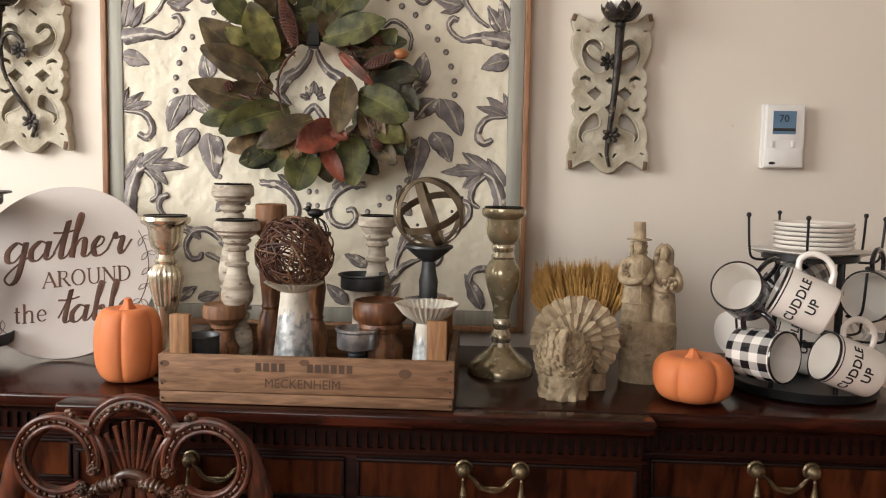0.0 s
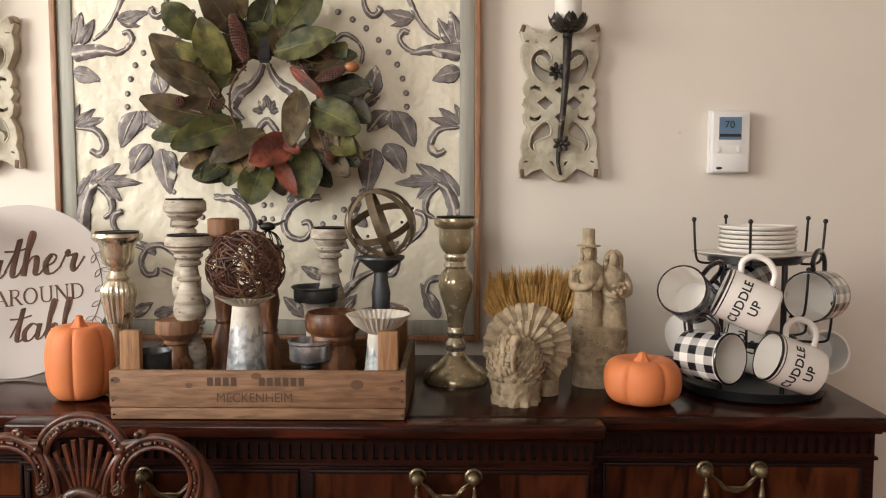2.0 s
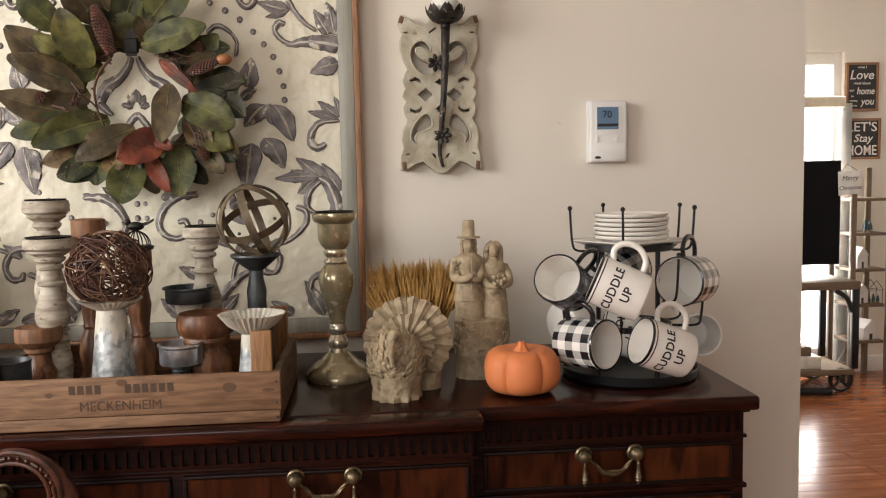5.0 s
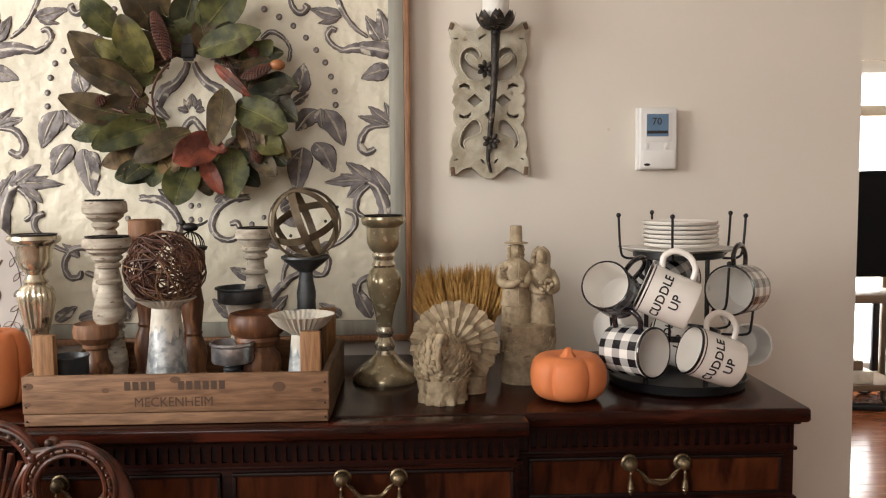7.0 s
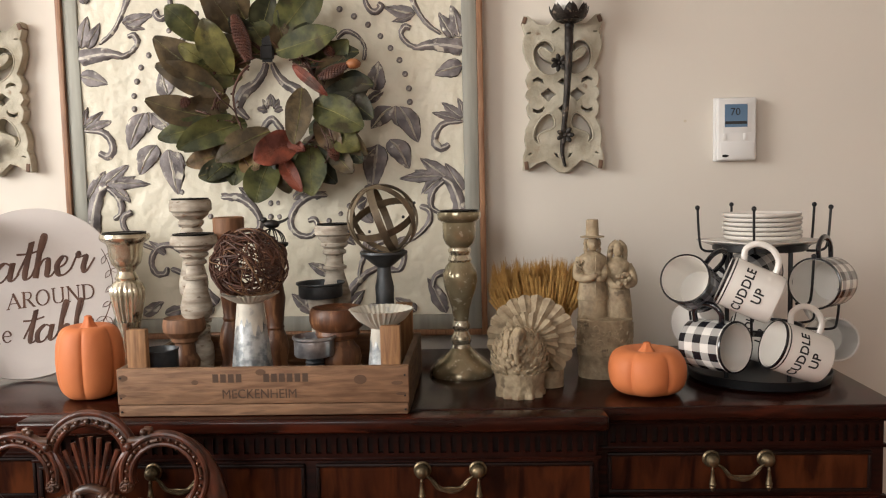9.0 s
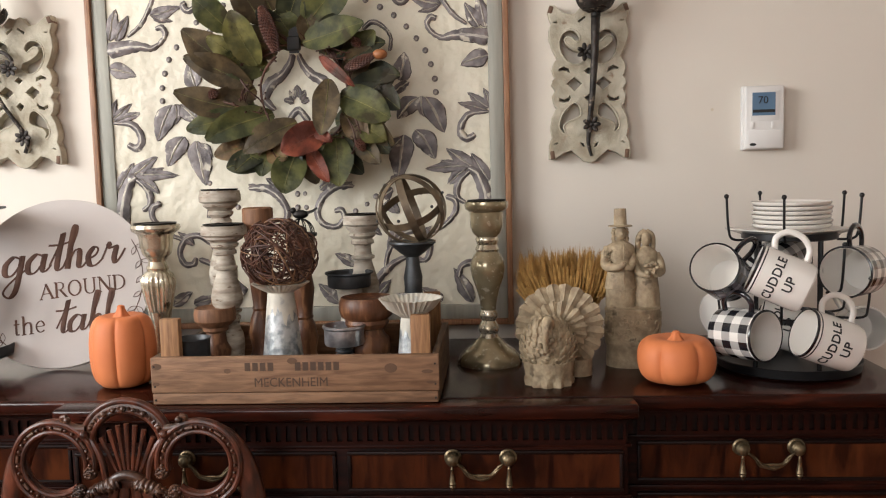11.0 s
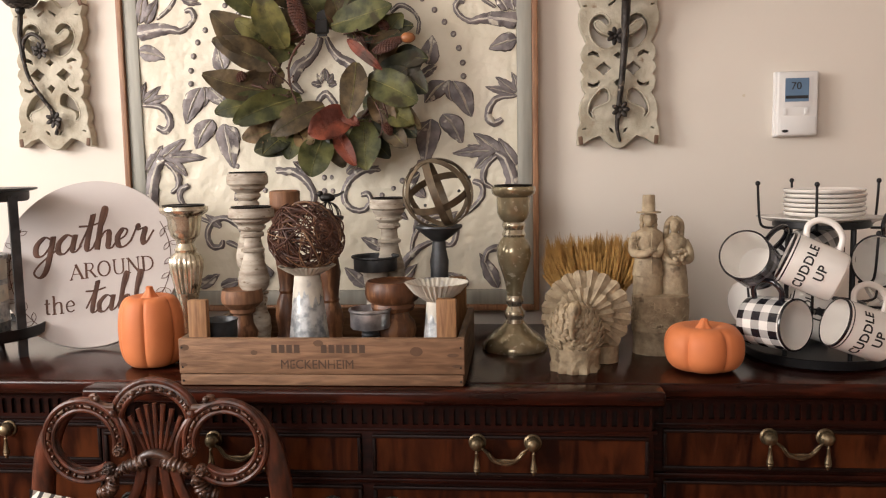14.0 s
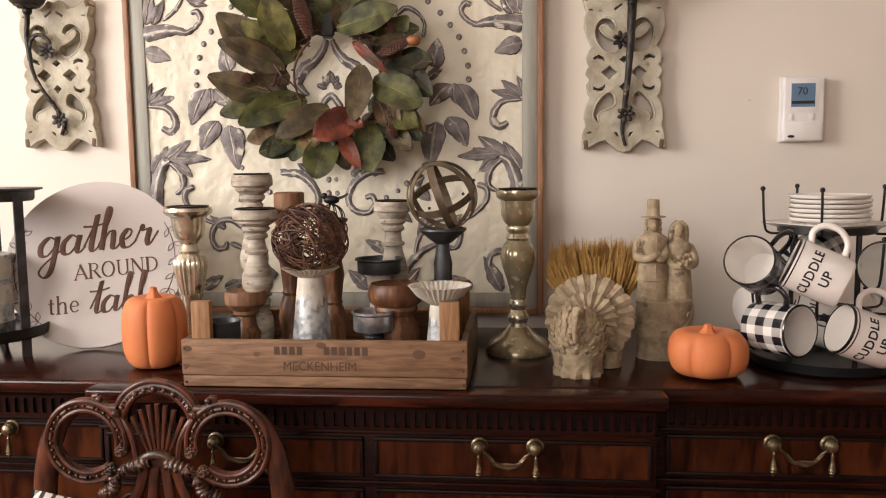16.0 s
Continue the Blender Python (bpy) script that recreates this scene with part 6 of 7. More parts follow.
for x0, z0, x1, z1, w in ((50, -60, -22, -98, 60), (18, -92, 58, -154, 30), (44, 66, 108, 10, 20), (30, -56, 66, -84, 24)):
    wreath_leaf(x0, z0, x1, z1, w, "leaf_red", 0.030)
for x0, z0, x1, z1, w in ((-70, -76, -152, -102, 44), (-60, -86, -20, -112, 40), (78, -30, 128, -86, 44)):
    wreath_leaf(x0, z0, x1, z1, w, "leaf_tan", 0.010)
b = bmesh.new()
for k in range(7):
    ph = rnd.uniform(0, 6)
    pts = [Vector(((96 + 7 * math.sin(3 * t + ph)) * WK * math.cos(t), -0.006 + 0.007 * math.sin(2 * t + ph), (96 + 7 * math.cos(2 * t + ph)) * WK * math.sin(t))) for t in [2 * math.pi * i / 60 for i in range(60)]]
    tube(b, pts, rnd.uniform(0.0016, 0.0026), 6, closed=True)
part("twig_ring", b, "twig", wreath, "ring of dark twigs")
b = bmesh.new()
for k in range(26):
    a = rnd.uniform(0, 6.283)
    p0 = Vector((92 * WK * math.cos(a), -0.012, 92 * WK * math.sin(a)))
    dv = Vector((math.cos(a + rnd.uniform(0.6, 1.6)), rnd.uniform(-0.5, 0), math.sin(a + rnd.uniform(0.6, 1.6))))
    p1 = p0 + dv * rnd.uniform(0.03, 0.07)
    tube(b, spline([p0, (p0 + p1) / 2 + Vector((0, -0.008, 0.004)), p1], 4), lambda t: 0.0016 * (1.1 - 0.7 * t), 5)
    ball(b, p1, rnd.uniform(0.002, 0.004), 6)
for pts, r in (([(-31, 67), (-48, 46), (-61, 17), (-58, -18), (-47, -43)], 0.0026), ([(-96, 30), (-80, 8), (-66, -4), (-58, -16)], 0.0020), ([(-128, -8), (-104, -16), (-82, -25), (-60, -30)], 0.0017), ([(40, 74), (66, 78), (92, 70), (122, 76)], 0.0016),
               ([(46, 70), (70, 60), (96, 62)], 0.0014), ([(100, -30), (112, -62), (118, -92)], 0.0020), ([(92, -44), (104, -74), (100, -104)], 0.0016)):
    line = spline([(x * WK, -0.040 - 0.006 * math.sin(i * 1.7), z * WK) for i, (x, z) in enumerate(pts)], 6)
    tube(b, line, lambda t: r * (1.15 - 0.5 * t), 7)
    for i, q in enumerate(line[3::4]):
        e = q + Vector((0.010 * math.cos(i * 2.2), -0.006, 0.010 * math.sin(i * 2.9)))
        tube(b, [q, e], 0.0007, 4)
        ball(b, e, 0.0022, 6)
part("berry_twig", b, "twig", wreath, "thin twigs with small berries")["kind"] = "stuff"


def cone(x0, z0, x1, z1, r, y):
    a, c = Vector((x0 * WK, y, z0 * WK)), Vector((x1 * WK, y - 0.006, z1 * WK))
    d = c - a
    u = d.normalized().orthogonal().normalized()
    v = d.normalized().cross(u)
    bm = bmesh.new()
    tube(bm, [a + d * (k / 8) for k in range(9)], lambda t: r * 0.72 * math.sin(math.pi * (0.12 + 0.8 * t)) + 0.001, 10)
    n = int(d.length / 0.0024)
    for i in range(n):
        t = i / n
        for k in range(7):
            an = 2 * math.pi * k / 7 + i * 0.55
            rr = r * 0.86 * math.sin(math.pi * (0.12 + 0.8 * t))
            q = a + d * t + (u * math.cos(an) + v * math.sin(an)) * rr
            e = q + (u * math.cos(an) + v * math.sin(an)) * (r * 0.28) + d.normalized() * 0.003
            tube(bm, [q, e], lambda s: 0.0026 * (1 - 0.65 * s), 4)
    return part("cone", bm, "cone", wreath, "brown pine cone")


cone(-52, 152, -28, 74, 0.0145, -0.045)
cone(92, 42, 142, 62, 0.0105, -0.042)
cone(118, -100, 110, -80, 0.010, -0.040)
cone(118, 82, 104, 92, 0.009, -0.036)
cone(-152, 0, -140, 12, 0.009, -0.040)
b = ball(bmesh.new(), (153 * WK, -0.046, 64 * WK), 0.0105, 14, (1.45, 1, 1))
part("acorn", b, "acorn", wreath, "orange-brown acorn")
b = boxed(-0.013, 0.007, -0.020, -0.017, 0.085, 0.40)
box(b, -0.016, 0.010, -0.026, -0.010, 0.090, 0.118, bevel=0.004)
part("ribbon", b, "ink_black", wreath, "black hanging ribbon")

# ---- chair ----
chair = thing("carved_chair", pose(-0.056, -0.62, 0), "carved mahogany chair with scroll rings and a shell crest", "chair")


for s in (-1, 1):
    b = bmesh.new()
    post = [(s * 0.126, 0.894), (s * 0.148, 0.879), (s * 0.166, 0.851), (s * 0.179, 0.81), (s * 0.186, 0.76), (s * 0.188, 0.68), (s * 0.183, 0.55), (s * 0.172, 0.44)]
    tube(b, spline([(x, 0.006, z) for x, z in post], 8), lambda t: 0.010 + 0.008 * min(1, t * 3), 14, flat=0.75, up=(0, 1, 0))
    part("back_post", b, "chair", chair)
    c = Vector((s * 0.1085, 0, 0.845))
    ring = [c + Vector((s * 0.0545 * math.cos(t), 0, 0.0545 * math.sin(t))) for t in [radians(194 - 324 * k / 56) for k in range(57)]]
    for r, dr in ((0.0042, 0.0075), (0.0036, -0.0068)):
        b = bmesh.new()
        tube(b, [q + (q - c).normalized() * dr + Vector((0, -0.008, 0)) for q in ring], r, 8)
        part("ring_moulding", b, "chair", chair)
    b = tube(bmesh.new(), ring, 0.0115, 12, flat=0.7, up=(0, 1, 0))
    part("scroll_ring", b, "chair", chair)
    b = bmesh.new()
    for k in range(1, 28):
        q = ring[2 * k]
        tang = (ring[2 * k + 1 if 2 * k + 1 < 57 else 56] - ring[2 * k - 1]).normalized()
        if k % 4 == 0:
            tube(b, [q - tang * 0.0055 + Vector((0, -0.0105, 0)), q + tang * 0.0055 + Vector((0, -0.0105, 0))], 0.0026, 8)
        else:
            ball(b, q + Vector((0, -0.0105, 0)), 0.0027, 8)
    part("beading", b, "chair_carved", chair, "carved beading with gilt wear")
    b = bmesh.new()
    for q in (ring[0], ring[-1]):
        ball(b, q + Vector((-s * 0.002, -0.008, 0)), 0.0105, 14, (1, 0.8, 1))
        for k in range(14):
            t = k * 0.65
            ball(b, q + Vector((-s * 0.002 + 0.0085 * math.cos(t) * (1 - k / 18), -0.013 - 0.0005 * k, 0.0085 * math.sin(t) * (1 - k / 18))), 0.0024, 7)
    part("scroll_end", b, "chair_carved", chair)
    # swag from the middle arch down and out
    b = bmesh.new()
    pts = spline([(s * 0.012, -0.006, 0.818), (s * 0.032, -0.010, 0.812), (s * 0.052, -0.010, 0.806), (s * 0.064, -0.009, 0.790), (s * 0.072, -0.007, 0.772), (s * 0.092, -0.004, 0.764)], 8)
    fine = spline(pts, 3)
    tube(b, fine, lambda t: 0.0088 + 0.0034 * math.sin(9 * t + 0.6) + 0.0011 * math.sin(95 * t), 12, flat=0.8)
    for i, q in enumerate(pts[5:-6:9]):
        for k in range(3):
            a = radians(215 + 50 * k + 14 * i)
            e = q + Vector((s * 0.013 * math.cos(a), -0.003, 0.013 * math.sin(a)))
            tube(b, spline([q + Vector((0, -0.006, 0)), (q + e) / 2 + Vector((0, -0.008, 0.002)), e], 4), lambda t: 0.0048 * (1 - 0.75 * t), 7)
    part("carved_swag", b, "chair_carved", chair, "carved acanthus swag")["kind"] = "stuff"
    b = bmesh.new()
    tube(b, spline([(s * 0.058, -0.002, 0.885), (s * 0.046, -0.005, 0.868), (s * 0.036, -0.006, 0.845), (s * 0.032, -0.006, 0.815)], 6), 0.0052, 8)
    ball(b, (s * 0.032, -0.010, 0.814), 0.0065, 10)
    ball(b, (s * 0.060, -0.010, 0.889), 0.0065, 10)
    part("fan_border", b, "chair", chair)
    b = bmesh.new()
    tube(b, spline([(s * 0.060, -0.004, 0.896), (s * 0.076, -0.006, 0.898), (s * 0.088, -0.006, 0.906), (s * 0.092, -0.008, 0.914), (s * 0.084, -0.010, 0.916)], 6), lambda t: 0.0066 * (1 - 0.5 * t), 10)
    ball(b, (s * 0.083, -0.011, 0.911), 0.0052, 12)
    part("crest_scroll", b, "chair_carved", chair)
for r, w, mat, y in ((0.070, 0.0055, "chair", 0.0), (0.055, 0.0040, "chair", -0.004)):
    pts = [Vector((r * 0.95 * math.cos(t), y, 0.872 + r * 0.92 * math.sin(t))) for t in [radians(170 - 160 * k / 36) for k in range(37)]]
    part("crest_arch", tube(bmesh.new(), pts, w, 10), mat, chair)
b = bmesh.new()
pts = [Vector((0.062 * 0.95 * math.cos(t), 0.0, 0.870 + 0.061 * 0.92 * math.sin(t))) for t in [radians(172 - 164 * k / 36) for k in range(37)]]
tube(b, pts, 0.0095, 10, flat=0.6, up=(0, 1, 0))
for t in (15, 30, 60, 75, 90, 105, 120, 150, 165):
    ball(b, (0.0590 * math.cos(radians(t)), -0.0075, 0.870 + 0.0560 * math.sin(radians(t))), 0.0048 if t in (60, 90, 120) else 0.0036, 9)
for k in range(22):
    t = radians(12 + 7 * k)
    d = Vector((math.cos(t), 0, math.sin(t) * 0.95))
    tube(b, [Vector((0, -0.006, 0.872)) + d * 0.0515, Vector((0, -0.0065, 0.872)) + d * 0.0605], 0.0017, 5)
part("carved_crest", b, "chair_carved", chair, "carved shell crest with worn gilding")
for k in range(7):
    p0 = Vector((0.010 * (3 - k) / 3, 0, 0.812))
    p1 = Vector((0.0132 * (3 - k), 0, 0.902 - 0.0022 * (3 - k) ** 2))
    part("fan_slat", tube(bmesh.new(), [p0.lerp(p1, t / 6) for t in range(7)], lambda t: 0.0020 + 0.0021 * t, 8, flat=0.8, up=(0, 1, 0)), "chair", chair)
part("fan_base", boxed(-0.030, 0.030, -0.006, 0.006, 0.806, 0.822, bevel=0.003), "chair", chair)
b = bmesh.new()
tube(b, spline([(-0.034, -0.004, 0.806), (-0.018, -0.008, 0.822), (0, -0.009, 0.828), (0.018, -0.008, 0.822), (0.034, -0.004, 0.806)], 7), 0.0075, 10)
part("middle_arch", b, "chair_carved", chair)
for x0, x1 in ((-0.012, -0.020), (0.012, 0.020), (-0.034, -0.062), (0.034, 0.062)):
    b = tube(bmesh.new(), spline([(x0 * 0.6, 0.002, 0.815), (x0, 0.002, 0.77), (x1, 0.002, 0.70), (x1 * 0.7, 0.002, 0.58), (x1 * 0.55, 0.002, 0.46)], 6), 0.0085, 10, flat=0.7, up=(0, 1, 0))
    part("splat_bar", b, "chair", chair)
part("lower_rail", boxed(-0.18, 0.18, -0.012, 0.014, 0.44, 0.475, bevel=0.005), "chair", chair)
b = bmesh.new()
box(b, -0.215, 0.215, -0.44, -0.012, 0.39, 0.44, bevel=0.008)
part("seat_frame", b, "chair", chair)
part("seat_pad", boxed(-0.2, 0.2, -0.43, -0.02, 0.4405, 0.475, bevel=0.015, seg=3), "ticking", chair, "striped seat pad")
for x in (-0.195, 0.195):
    for y in (-0.42, -0.005):
        part("leg", lathe([(0.018, 0), (0.022, 0.012), (0.014, 0.04), (0.018, 0.22), (0.026, 0.34), (0.026, 0.392)], 14, m=pose(x, y, 0)), "chair", chair)

pil = bmesh.new()
rows = []
N = 26
for i in range(N + 1):
    row = []
    for j in range(N + 1):
        u, v = 2 * i / N - 1, 2 * j / N - 1
        e = ((1 - abs(u) ** 3.0) * (1 - abs(v) ** 3.0)) ** 0.45
        x = u * 0.172 * (1 - 0.07 * math.cos(v * 1.57) * abs(u))
        z = v * 0.17 * (1 - 0.11 * math.cos(u * 1.57) * abs(v))
        row.append((x, z, e))
    rows.append(row)
front = [[pil.verts.new((x, -0.055 * e - 0.004 * noise.noise((x * 20, z * 20, 0)) * e, z)) for x, z, e in r] for r in rows]
back = [[front[i][j] if i in (0, N) or j in (0, N) else pil.verts.new((x, 0.045 * e, z)) for j, (x, z, e) in enumerate(r)] for i, r in enumerate(rows)]
for g in (front, back):
    for i in range(N):
        for j in range(N):
            pil.faces.new((g[i][j], g[i + 1][j], g[i + 1][j + 1], g[i][j + 1]))
pl = part("throw_pillow", pil, "ticking", None, degrees=70)
pl.matrix_basis = pose(-0.05, -0.715, 0.622, -12, 2.2, 3)
tagged(pl, "cream throw pillow with black ticking stripes, on the chair", "pillow")

# ---- living room beyond the wall's end ----
wnd = thing("window_1", pose(3.09, 3.2, 0.06), "bright white-framed glazed door letting in daylight", "window", kind="structure")
bm = bmesh.new()
for a, c, z0, z1 in ((-0.34, -0.29, 0, 1.91), (0.29, 0.34, 0, 1.91), (-0.29, 0.29, 0, 0.09), (-0.29, 0.29, 1.84, 1.91)):
    box(bm, a, c, -0.03, 0.03, z0, z1, bevel=0.003)
part("window_frame", bm, "white_trim", wnd)
val = part("valance", boxed(2.78, 3.40, 3.06, 3.10, 1.635, 1.70, bevel=0.008), "valance")
tagged(val, "narrow beige patterned valance across the window", "valance")
cb = bmesh.new()
rows = []
for k in range(41):
    x = 3.36 + 0.09 * k / 40
    y = 3.085 + 0.012 * math.sin(k * 1.3)
    rows.append((cb.verts.new((x, y, 0.08)), cb.verts.new((x, y, 1.66))))
for p, q in zip(rows, rows[1:]):
    cb.faces.new((p[0], q[0], q[1], p[1]))
bmesh.ops.solidify(cb, geom=list(cb.faces), thickness=0.002)
tagged(part("curtain", cb, "curtain"), "sheer white curtain gathered beside the window", "curtain")
glow = bpy.data.materials.new("bright_sky")
glow.use_nodes = True
gn = glow.node_tree
em = gn.nodes.new("ShaderNodeEmission")
em.inputs[0].default_value, em.inputs[1].default_value = (1.0, 0.97, 0.93, 1), 8.0
gn.links.new(em.outputs[0], gn.nodes["Material Output"].inputs[0])
M["glow"] = glow
bd = part("backdrop", boxed(1.2, 5.2, 4.6, 4.62, -0.5, 3.2), "glow")
tagged(bd, "overexposed pale sky outside the window", "sky", kind="structure")

tv = thing("television", pose(2.735, 2.9, 0), "black flat television standing on the console", "television")
part("panel", boxed(-0.535, 0.535, -0.02, 0.02, 0.709, 1.316, bevel=0.004), "tv", tv)
part("screen", boxed(-0.525, 0.525, -0.0215, -0.0202, 0.722, 1.306), "tv", tv)
part("neck", boxed(-0.06, 0.06, -0.005, 0.02, 0.645, 0.715, bevel=0.004), "black", tv)
part("foot", boxed(-0.2, 0.2, -0.09, 0.09, 0.6365, 0.648, bevel=0.003), "black", tv)
con = thing("media_console", pose(2.55, 2.85, 0), "industrial black metal console on spoked wheels", "console")
part("top", boxed(-0.72, 0.72, -0.19, 0.19, 0.59, 0.636, bevel=0.004), "shelf_wood", con)
part("shelf", boxed(-0.72, 0.70, -0.18, 0.18, 0.10, 0.135, bevel=0.004), "shelf_wood", con)
for x in (-0.70, 0.22, 0.70):
    for y in (-0.17, 0.17):
        part("upright", boxed(x - 0.02, x + 0.02, y - 0.012, y + 0.012, 0.135, 0.59, bevel=0.002), "black", con)
for x in (0.24, 0.68):
    s = 1 if x < 0.4 else -1
    part("corner_brace", tube(bmesh.new(), spline([(x, -0.17, 0.46), (x + s * 0.03, -0.17, 0.54), (x + s * 0.10, -0.17, 0.585)], 6), 0.014, 8), "black", con)
for x in (-0.62, 0.634):
    for y in (-0.15, 0.15):
        w = new("wheel", None)
        w.parent = con
        w.location = (x, y, 0.07)
        part("tyre", lathe([(0.055, -0.014), (0.068, -0.014), (0.07, -0.01), (0.07, 0.01), (0.068, 0.014), (0.055, 0.014), (0.055, -0.014)], 36, m=pose(0, 0, 0, 90)), "black", w)
        part("hub", lathe([(0, -0.018), (0.018, -0.018), (0.018, 0.018), (0, 0.018)], 16, m=pose(0, 0, 0, 90)), "black", w)
        for k in range(4):
            a = radians(45 + 90 * k)
            part("spoke", tube(bmesh.new(), [Vector((0.014 * math.cos(a), 0, 0.014 * math.sin(a))), Vector((0.06 * math.cos(a), 0, 0.06 * math.sin(a)))], 0.0095, 8), "black", w)
bk = thing("book_stack", pose(2.93, 2.80, 0.1352), "stack of thick worn books on the console shelf", "books")
part("lower_book", boxed(-0.14, 0.14, -0.10, 0.10, 0, 0.07, bevel=0.004), "chalk", bk)
part("upper_book", boxed(-0.10, 0.09, -0.08, 0.08, 0.0702, 0.125, bevel=0.004), "shelf_wood", bk)
turned("glass_jug", 2.885, 2.80, 0.2605, "pale ceramic jug on the books", "jug", [
    ("body", "chalk", [(0, 0), (0.05, 0), (0.062, 0.03), (0.064, 0.10), (0.045, 0.15), (0.025, 0.18), (0.028, 0.2), (0, 0.2)])], seg=24)

lad = thing("ladder_shelf", pose(3.438, 2.95, 0), "grey wooden ladder shelf with white ornaments", "shelf")
for x, h in ((-0.113, 1.12), (0.113, 1.27)):
    for y in (-0.11, 0.115):
        part("post", boxed(x - 0.016, x + 0.016, y - 0.012, y + 0.012, 0, h, bevel=0.003), "shelf_wood", lad)
for z in (0.247, 0.463, 0.672, 0.883, 1.085):
    part("shelf_board", boxed(-0.097, 0.097, -0.10, 0.10, z - 0.009, z + 0.009, bevel=0.002), "shelf_wood", lad)


def little_house(x, y, z, w, h):
    ob = thing("house_ornament", pose(x, y, z, 0, 0, 18), "small white ceramic house ornament on the shelf", "ornament", "house ornaments")
    part("walls", boxed(-w / 2, w / 2, -w * 0.35, w * 0.35, 0, h * 0.62, bevel=0.002), "house_white", ob)
    b = bmesh.new()
    v = [b.verts.new(p) for p in ((-w * 0.55, -w * 0.4, h * 0.6), (w * 0.55, -w * 0.4, h * 0.6), (0, -w * 0.4, h), (-w * 0.55, w * 0.4, h * 0.6), (w * 0.55, w * 0.4, h * 0.6), (0, w * 0.4, h))]
    for f in ((0, 1, 2), (3, 5, 4), (0, 2, 5, 3), (1, 4, 5, 2), (0, 3, 4, 1)):
        b.faces.new([v[i] for i in f])
    part("roof", b, "house_white", ob)
    part("door", boxed(-w * 0.1, w * 0.1, -w * 0.36, -w * 0.3505, 0.001, h * 0.3), "chalkboard", ob)


little_house(3.405, 2.91, 0.6812, 0.085, 0.125)
little_house(3.405, 2.91, 0.4722, 0.095, 0.115)
little_house(3.455, 2.91, 0.2562, 0.120, 0.120)


def tiny_tree(x, y, z, h):
    ob = thing("tree_ornament", pose(x, y, z), "tiny dark green bottle-brush tree on the shelf", "ornament", "tiny trees")
    part("trunk", lathe([(0, 0), (0.008, 0), (0.008, 0.006), (0.003, 0.008), (0.003, h * 0.25), (0, h * 0.25)], 10), "shelf_wood", ob)
    part("crown", lathe([(0.001, h * 0.16), (h * 0.21, h * 0.18), (h * 0.15, h * 0.42), (h * 0.17, h * 0.44), (h * 0.10, h * 0.70), (h * 0.11, h * 0.72), (0, h)], 16, 8, 0.18, 0.0, h * 0.9), "teal", ob)


for x, z, h in ((3.438, 0.8922, 0.085), (3.468, 0.8922, 0.075), (3.472, 0.4722, 0.055), (3.500, 0.4722, 0.058), (3.528, 0.4722, 0.05)):
    tiny_tree(x, 2.905, z, h)
wh = thing("wire_house", pose(3.498, 2.905, 0.4722), "thin dark wire house frame round tiny trees", "ornament")
for a, c in (((-0.042, 0), (-0.042, 0.08)), ((0.038, 0), (0.038, 0.08)), ((-0.052, 0.078), (0, 0.135)), ((0, 0.135), (0.046, 0.078)), ((-0.052, 0.078), (0.046, 0.078))):
    for y in (-0.03, 0.03):
        part("wire", tube(bmesh.new(), [Vector((a[0], y, a[1])), Vector((c[0], y, c[1]))], 0.0018, 6), "black", wh)
wc = tube(bmesh.new(), spline([(3.50, 3.12, 0.95), (3.475, 3.11, 0.60), (3.47, 3.10, 0.30), (3.43, 3.08, 0.16), (3.36, 3.05, 0.07), (3.27, 3.0, 0.01)], 8), 0.005, 8)
tagged(part("white_cable", wc, "plastic"), "white power cable hanging behind the shelf", "cable")
fd = part("floor_device", boxed(-0.11, 0.11, -0.03, 0.03, 0.0, 0.035, bevel=0.012, seg=3), "black")
place(fd, 2.99, 2.66, 0, -14)
tagged(fd, "black oblong device lying on the floor under the console", "device")
bm = bmesh.new()
tube(bm, spline([(3.36, 3.11, 0.36), (3.43, 3.10, 0.22), (3.48, 3.08, 0.09), (3.42, 3.04, 0.02), (3.28, 2.98, 0.008)], 8), 0.006, 8)
tagged(part("power_cable", bm, "black"), "black power cable running to the floor", "cable")


def wall_sign(x, z, w, h, lines, label):
    ob = thing("wall_sign", pose(x, 3.139, z), label, "sign", "black lettered signs")
    part("board", boxed(-w / 2 + 0.012, w / 2 - 0.012, -0.018, -0.002, -h / 2 + 0.012, h / 2 - 0.012), "chalkboard", ob)
    bm = bmesh.new()
    for a, c, d, e in ((-w / 2, -w / 2 + 0.014, -h / 2, h / 2), (w / 2 - 0.014, w / 2, -h / 2, h / 2), (-w / 2 + 0.014, w / 2 - 0.014, -h / 2, -h / 2 + 0.014), (-w / 2 + 0.014, w / 2 - 0.014, h / 2 - 0.014, h / 2)):
        box(bm, a, c, -0.026, -0.001, d, e, bevel=0.002)
    part("frame", bm, "frame_wood", ob)
    for text, tx, tz, wide, shear in lines:
        me = words(text, 0.1, 0.0006, shear, 0.001)
        me.transform(Matrix.Diagonal((wide / (max(v.co.x for v in me.vertices) - min(v.co.x for v in me.vertices)), 1, min(0.85, wide / len(text) * 21), 1)))
        t = part("word", me, "porcelain", ob, "white lettering", 10)
        t.location = (tx, -0.0192, tz)


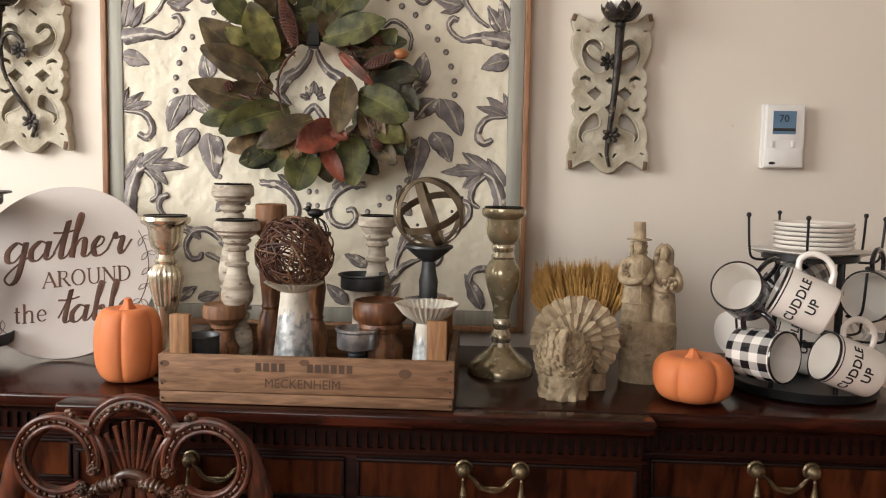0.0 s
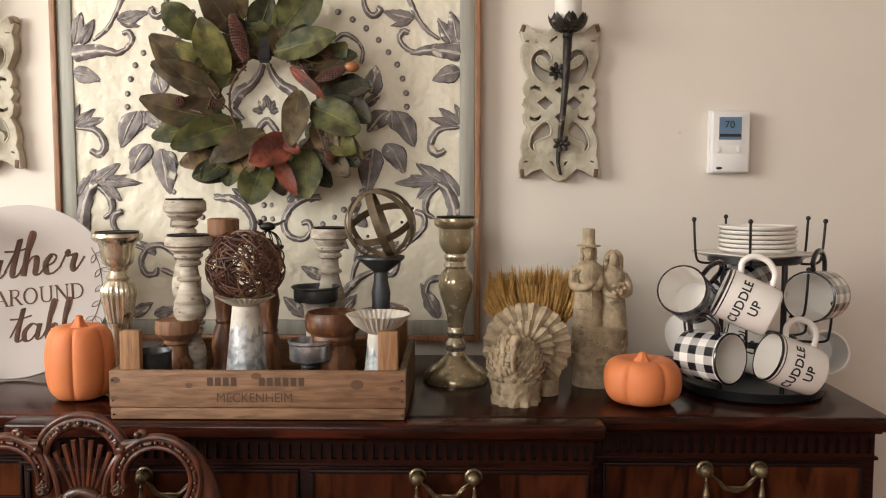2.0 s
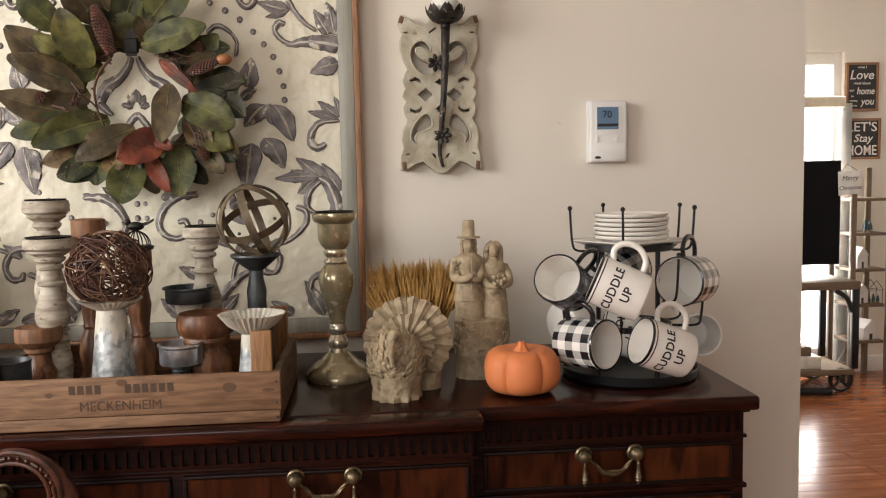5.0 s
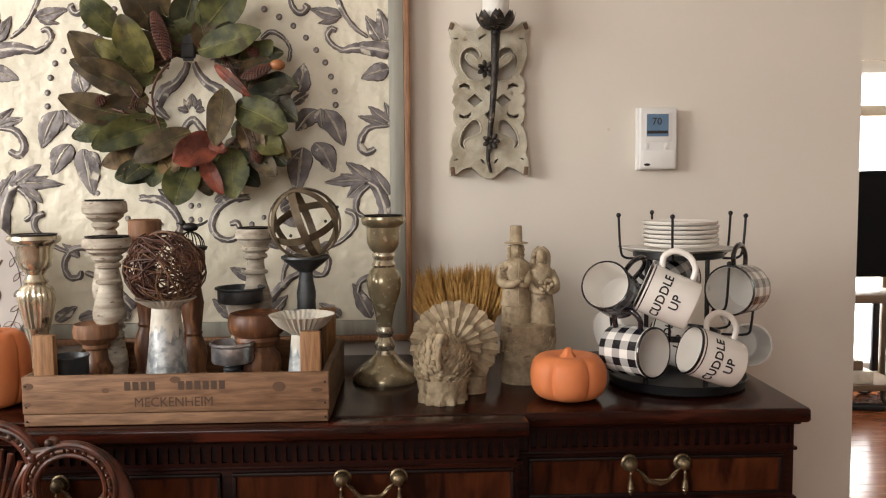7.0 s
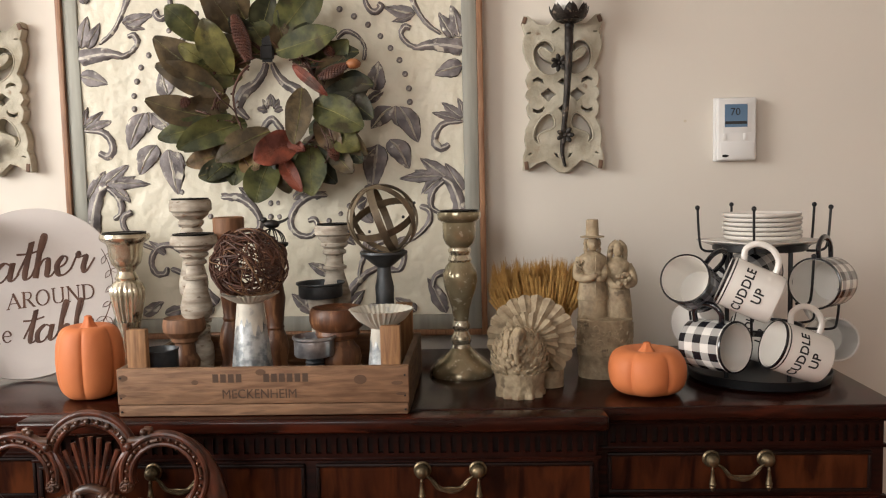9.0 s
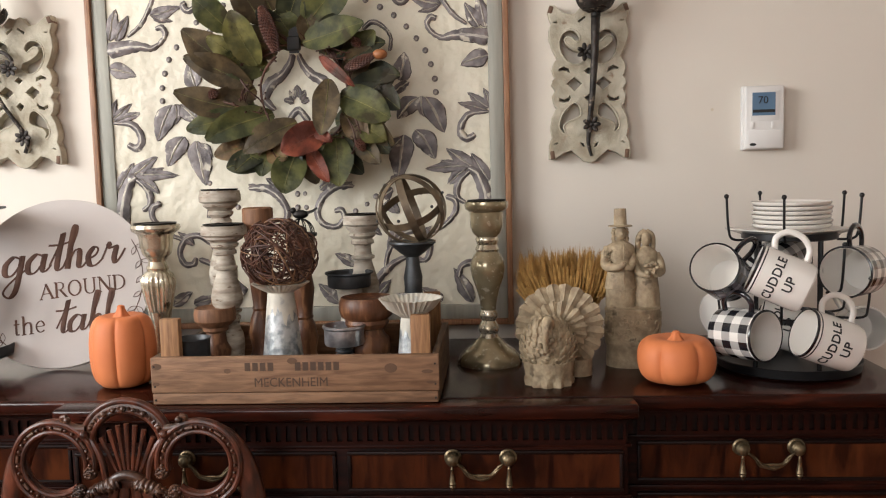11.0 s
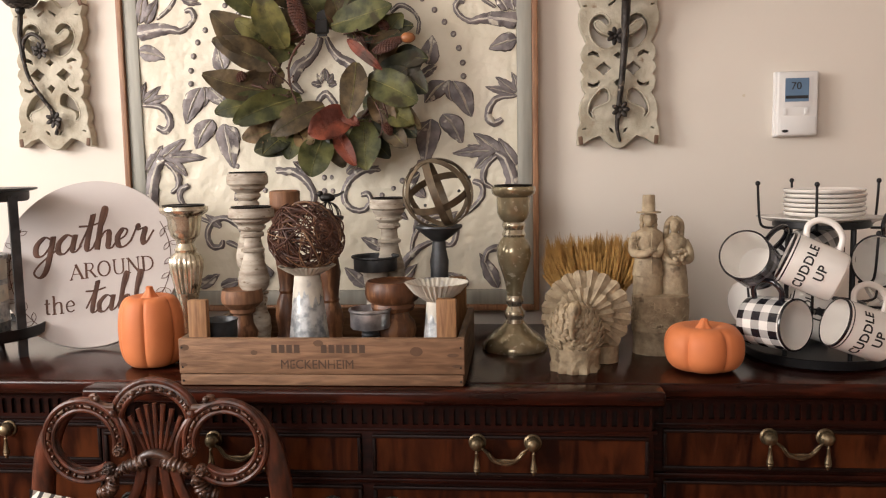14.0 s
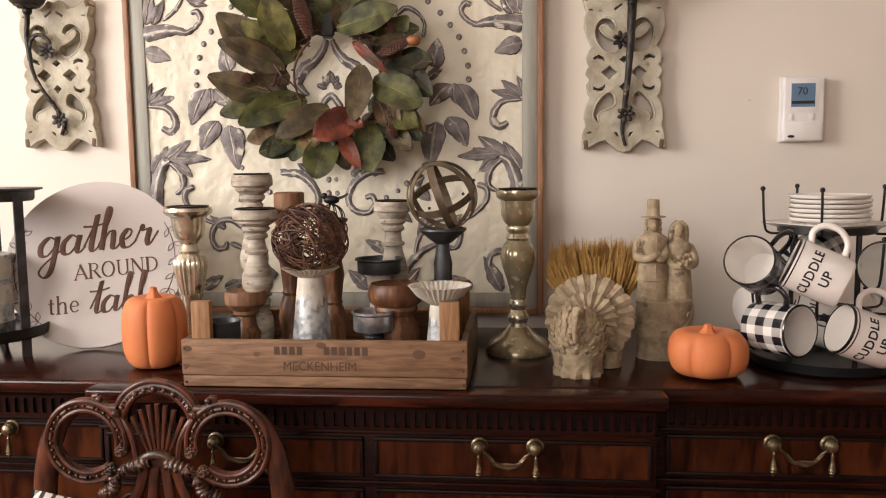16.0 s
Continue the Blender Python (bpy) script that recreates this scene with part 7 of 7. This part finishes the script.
wall_sign(3.532, 1.759, 0.206, 0.292, [("what I", 0.0, 0.118, 0.055, 0), ("Love", -0.004, 0.070, 0.150, 0.2), ("most about", 0.0, 0.022, 0.105, 0), ("our", -0.064, -0.020, 0.032, 0), ("home", 0.022, -0.026, 0.112, 0.2), ("is", -0.06, -0.056, 0.016, 0), ("coming", -0.055, -0.082, 0.05, 0), ("home to", -0.055, -0.112, 0.05, 0), ("you", 0.035, -0.088, 0.088, 0.2)], "black framed sign with white script about home")
wall_sign(3.537, 1.446, 0.238, 0.248, [("LET'S", 0.0, 0.070, 0.188, 0), ("Stay", 0.006, 0.002, 0.125, 0.25), ("HOME", 0.0, -0.072, 0.190, 0)], "black framed sign with white words about staying home")
tag = thing("hanging_tag", pose(3.315, 2.868, 1.183, 0, -3, 0), "white wooden tag with script hung by a cord", "sign")
part("board", boxed(-0.068, 0.068, -0.004, 0.004, -0.07, 0.07, bevel=0.001), "house_white", tag)
part("cord", tube(bmesh.new(), [Vector((-0.05, 0, 0.068)), Vector((-0.01, 0, 0.11)), Vector((0.05, 0, 0.068))], 0.0025, 6), "frame_wood", tag)
for text, z in (("Merry", 0.028), ("Christmas", -0.028)):
    t = part("word", words(text, 0.04 if z > 0 else 0.034, 0.0005, 0.25), "ink_black", tag, "black script", 10)
    t.location = (0, -0.0046, z)

# ---- floor boards ----
bw = 0.083
pm = [mesh_of(boxed(0, L - 0.002, 0, bw - 0.0016, -0.0152, 0, bevel=0.0012, seg=1), "board") for L in (0.9, 1.2, 0.7)]
for me in pm:
    me.materials.append(M["floor"])
floor_ob = bpy.data.objects["floor"]
rnd = random.Random(5)
y, k = 0.14, 0
while y < 3.1:
    x = 0.72
    i = rnd.randrange(3)
    while x < 4.45:
        L = (0.9, 1.2, 0.7)[i % 3]
        ob = new("board", pm[i % 3])
        ob.parent = floor_ob
        ob.location = (x, y, 0)
        if x + L > 4.49:
            ob.scale.x = (4.49 - x) / L
        x += L
        i += 1
    y += bw
rest = bmesh.new()
y = -4.09
while y < 0.13:
    for x0, x1 in ((-2.14, -0.6), (-0.598, 1.1), (1.102, 2.9), (2.902, 4.49)):
        box(rest, x0, x1, y, y + bw - 0.0016, -0.0152, 0)
    y += bw
ob = part("boards", rest, "floor", floor_ob)
ob["kind"] = "stuff"
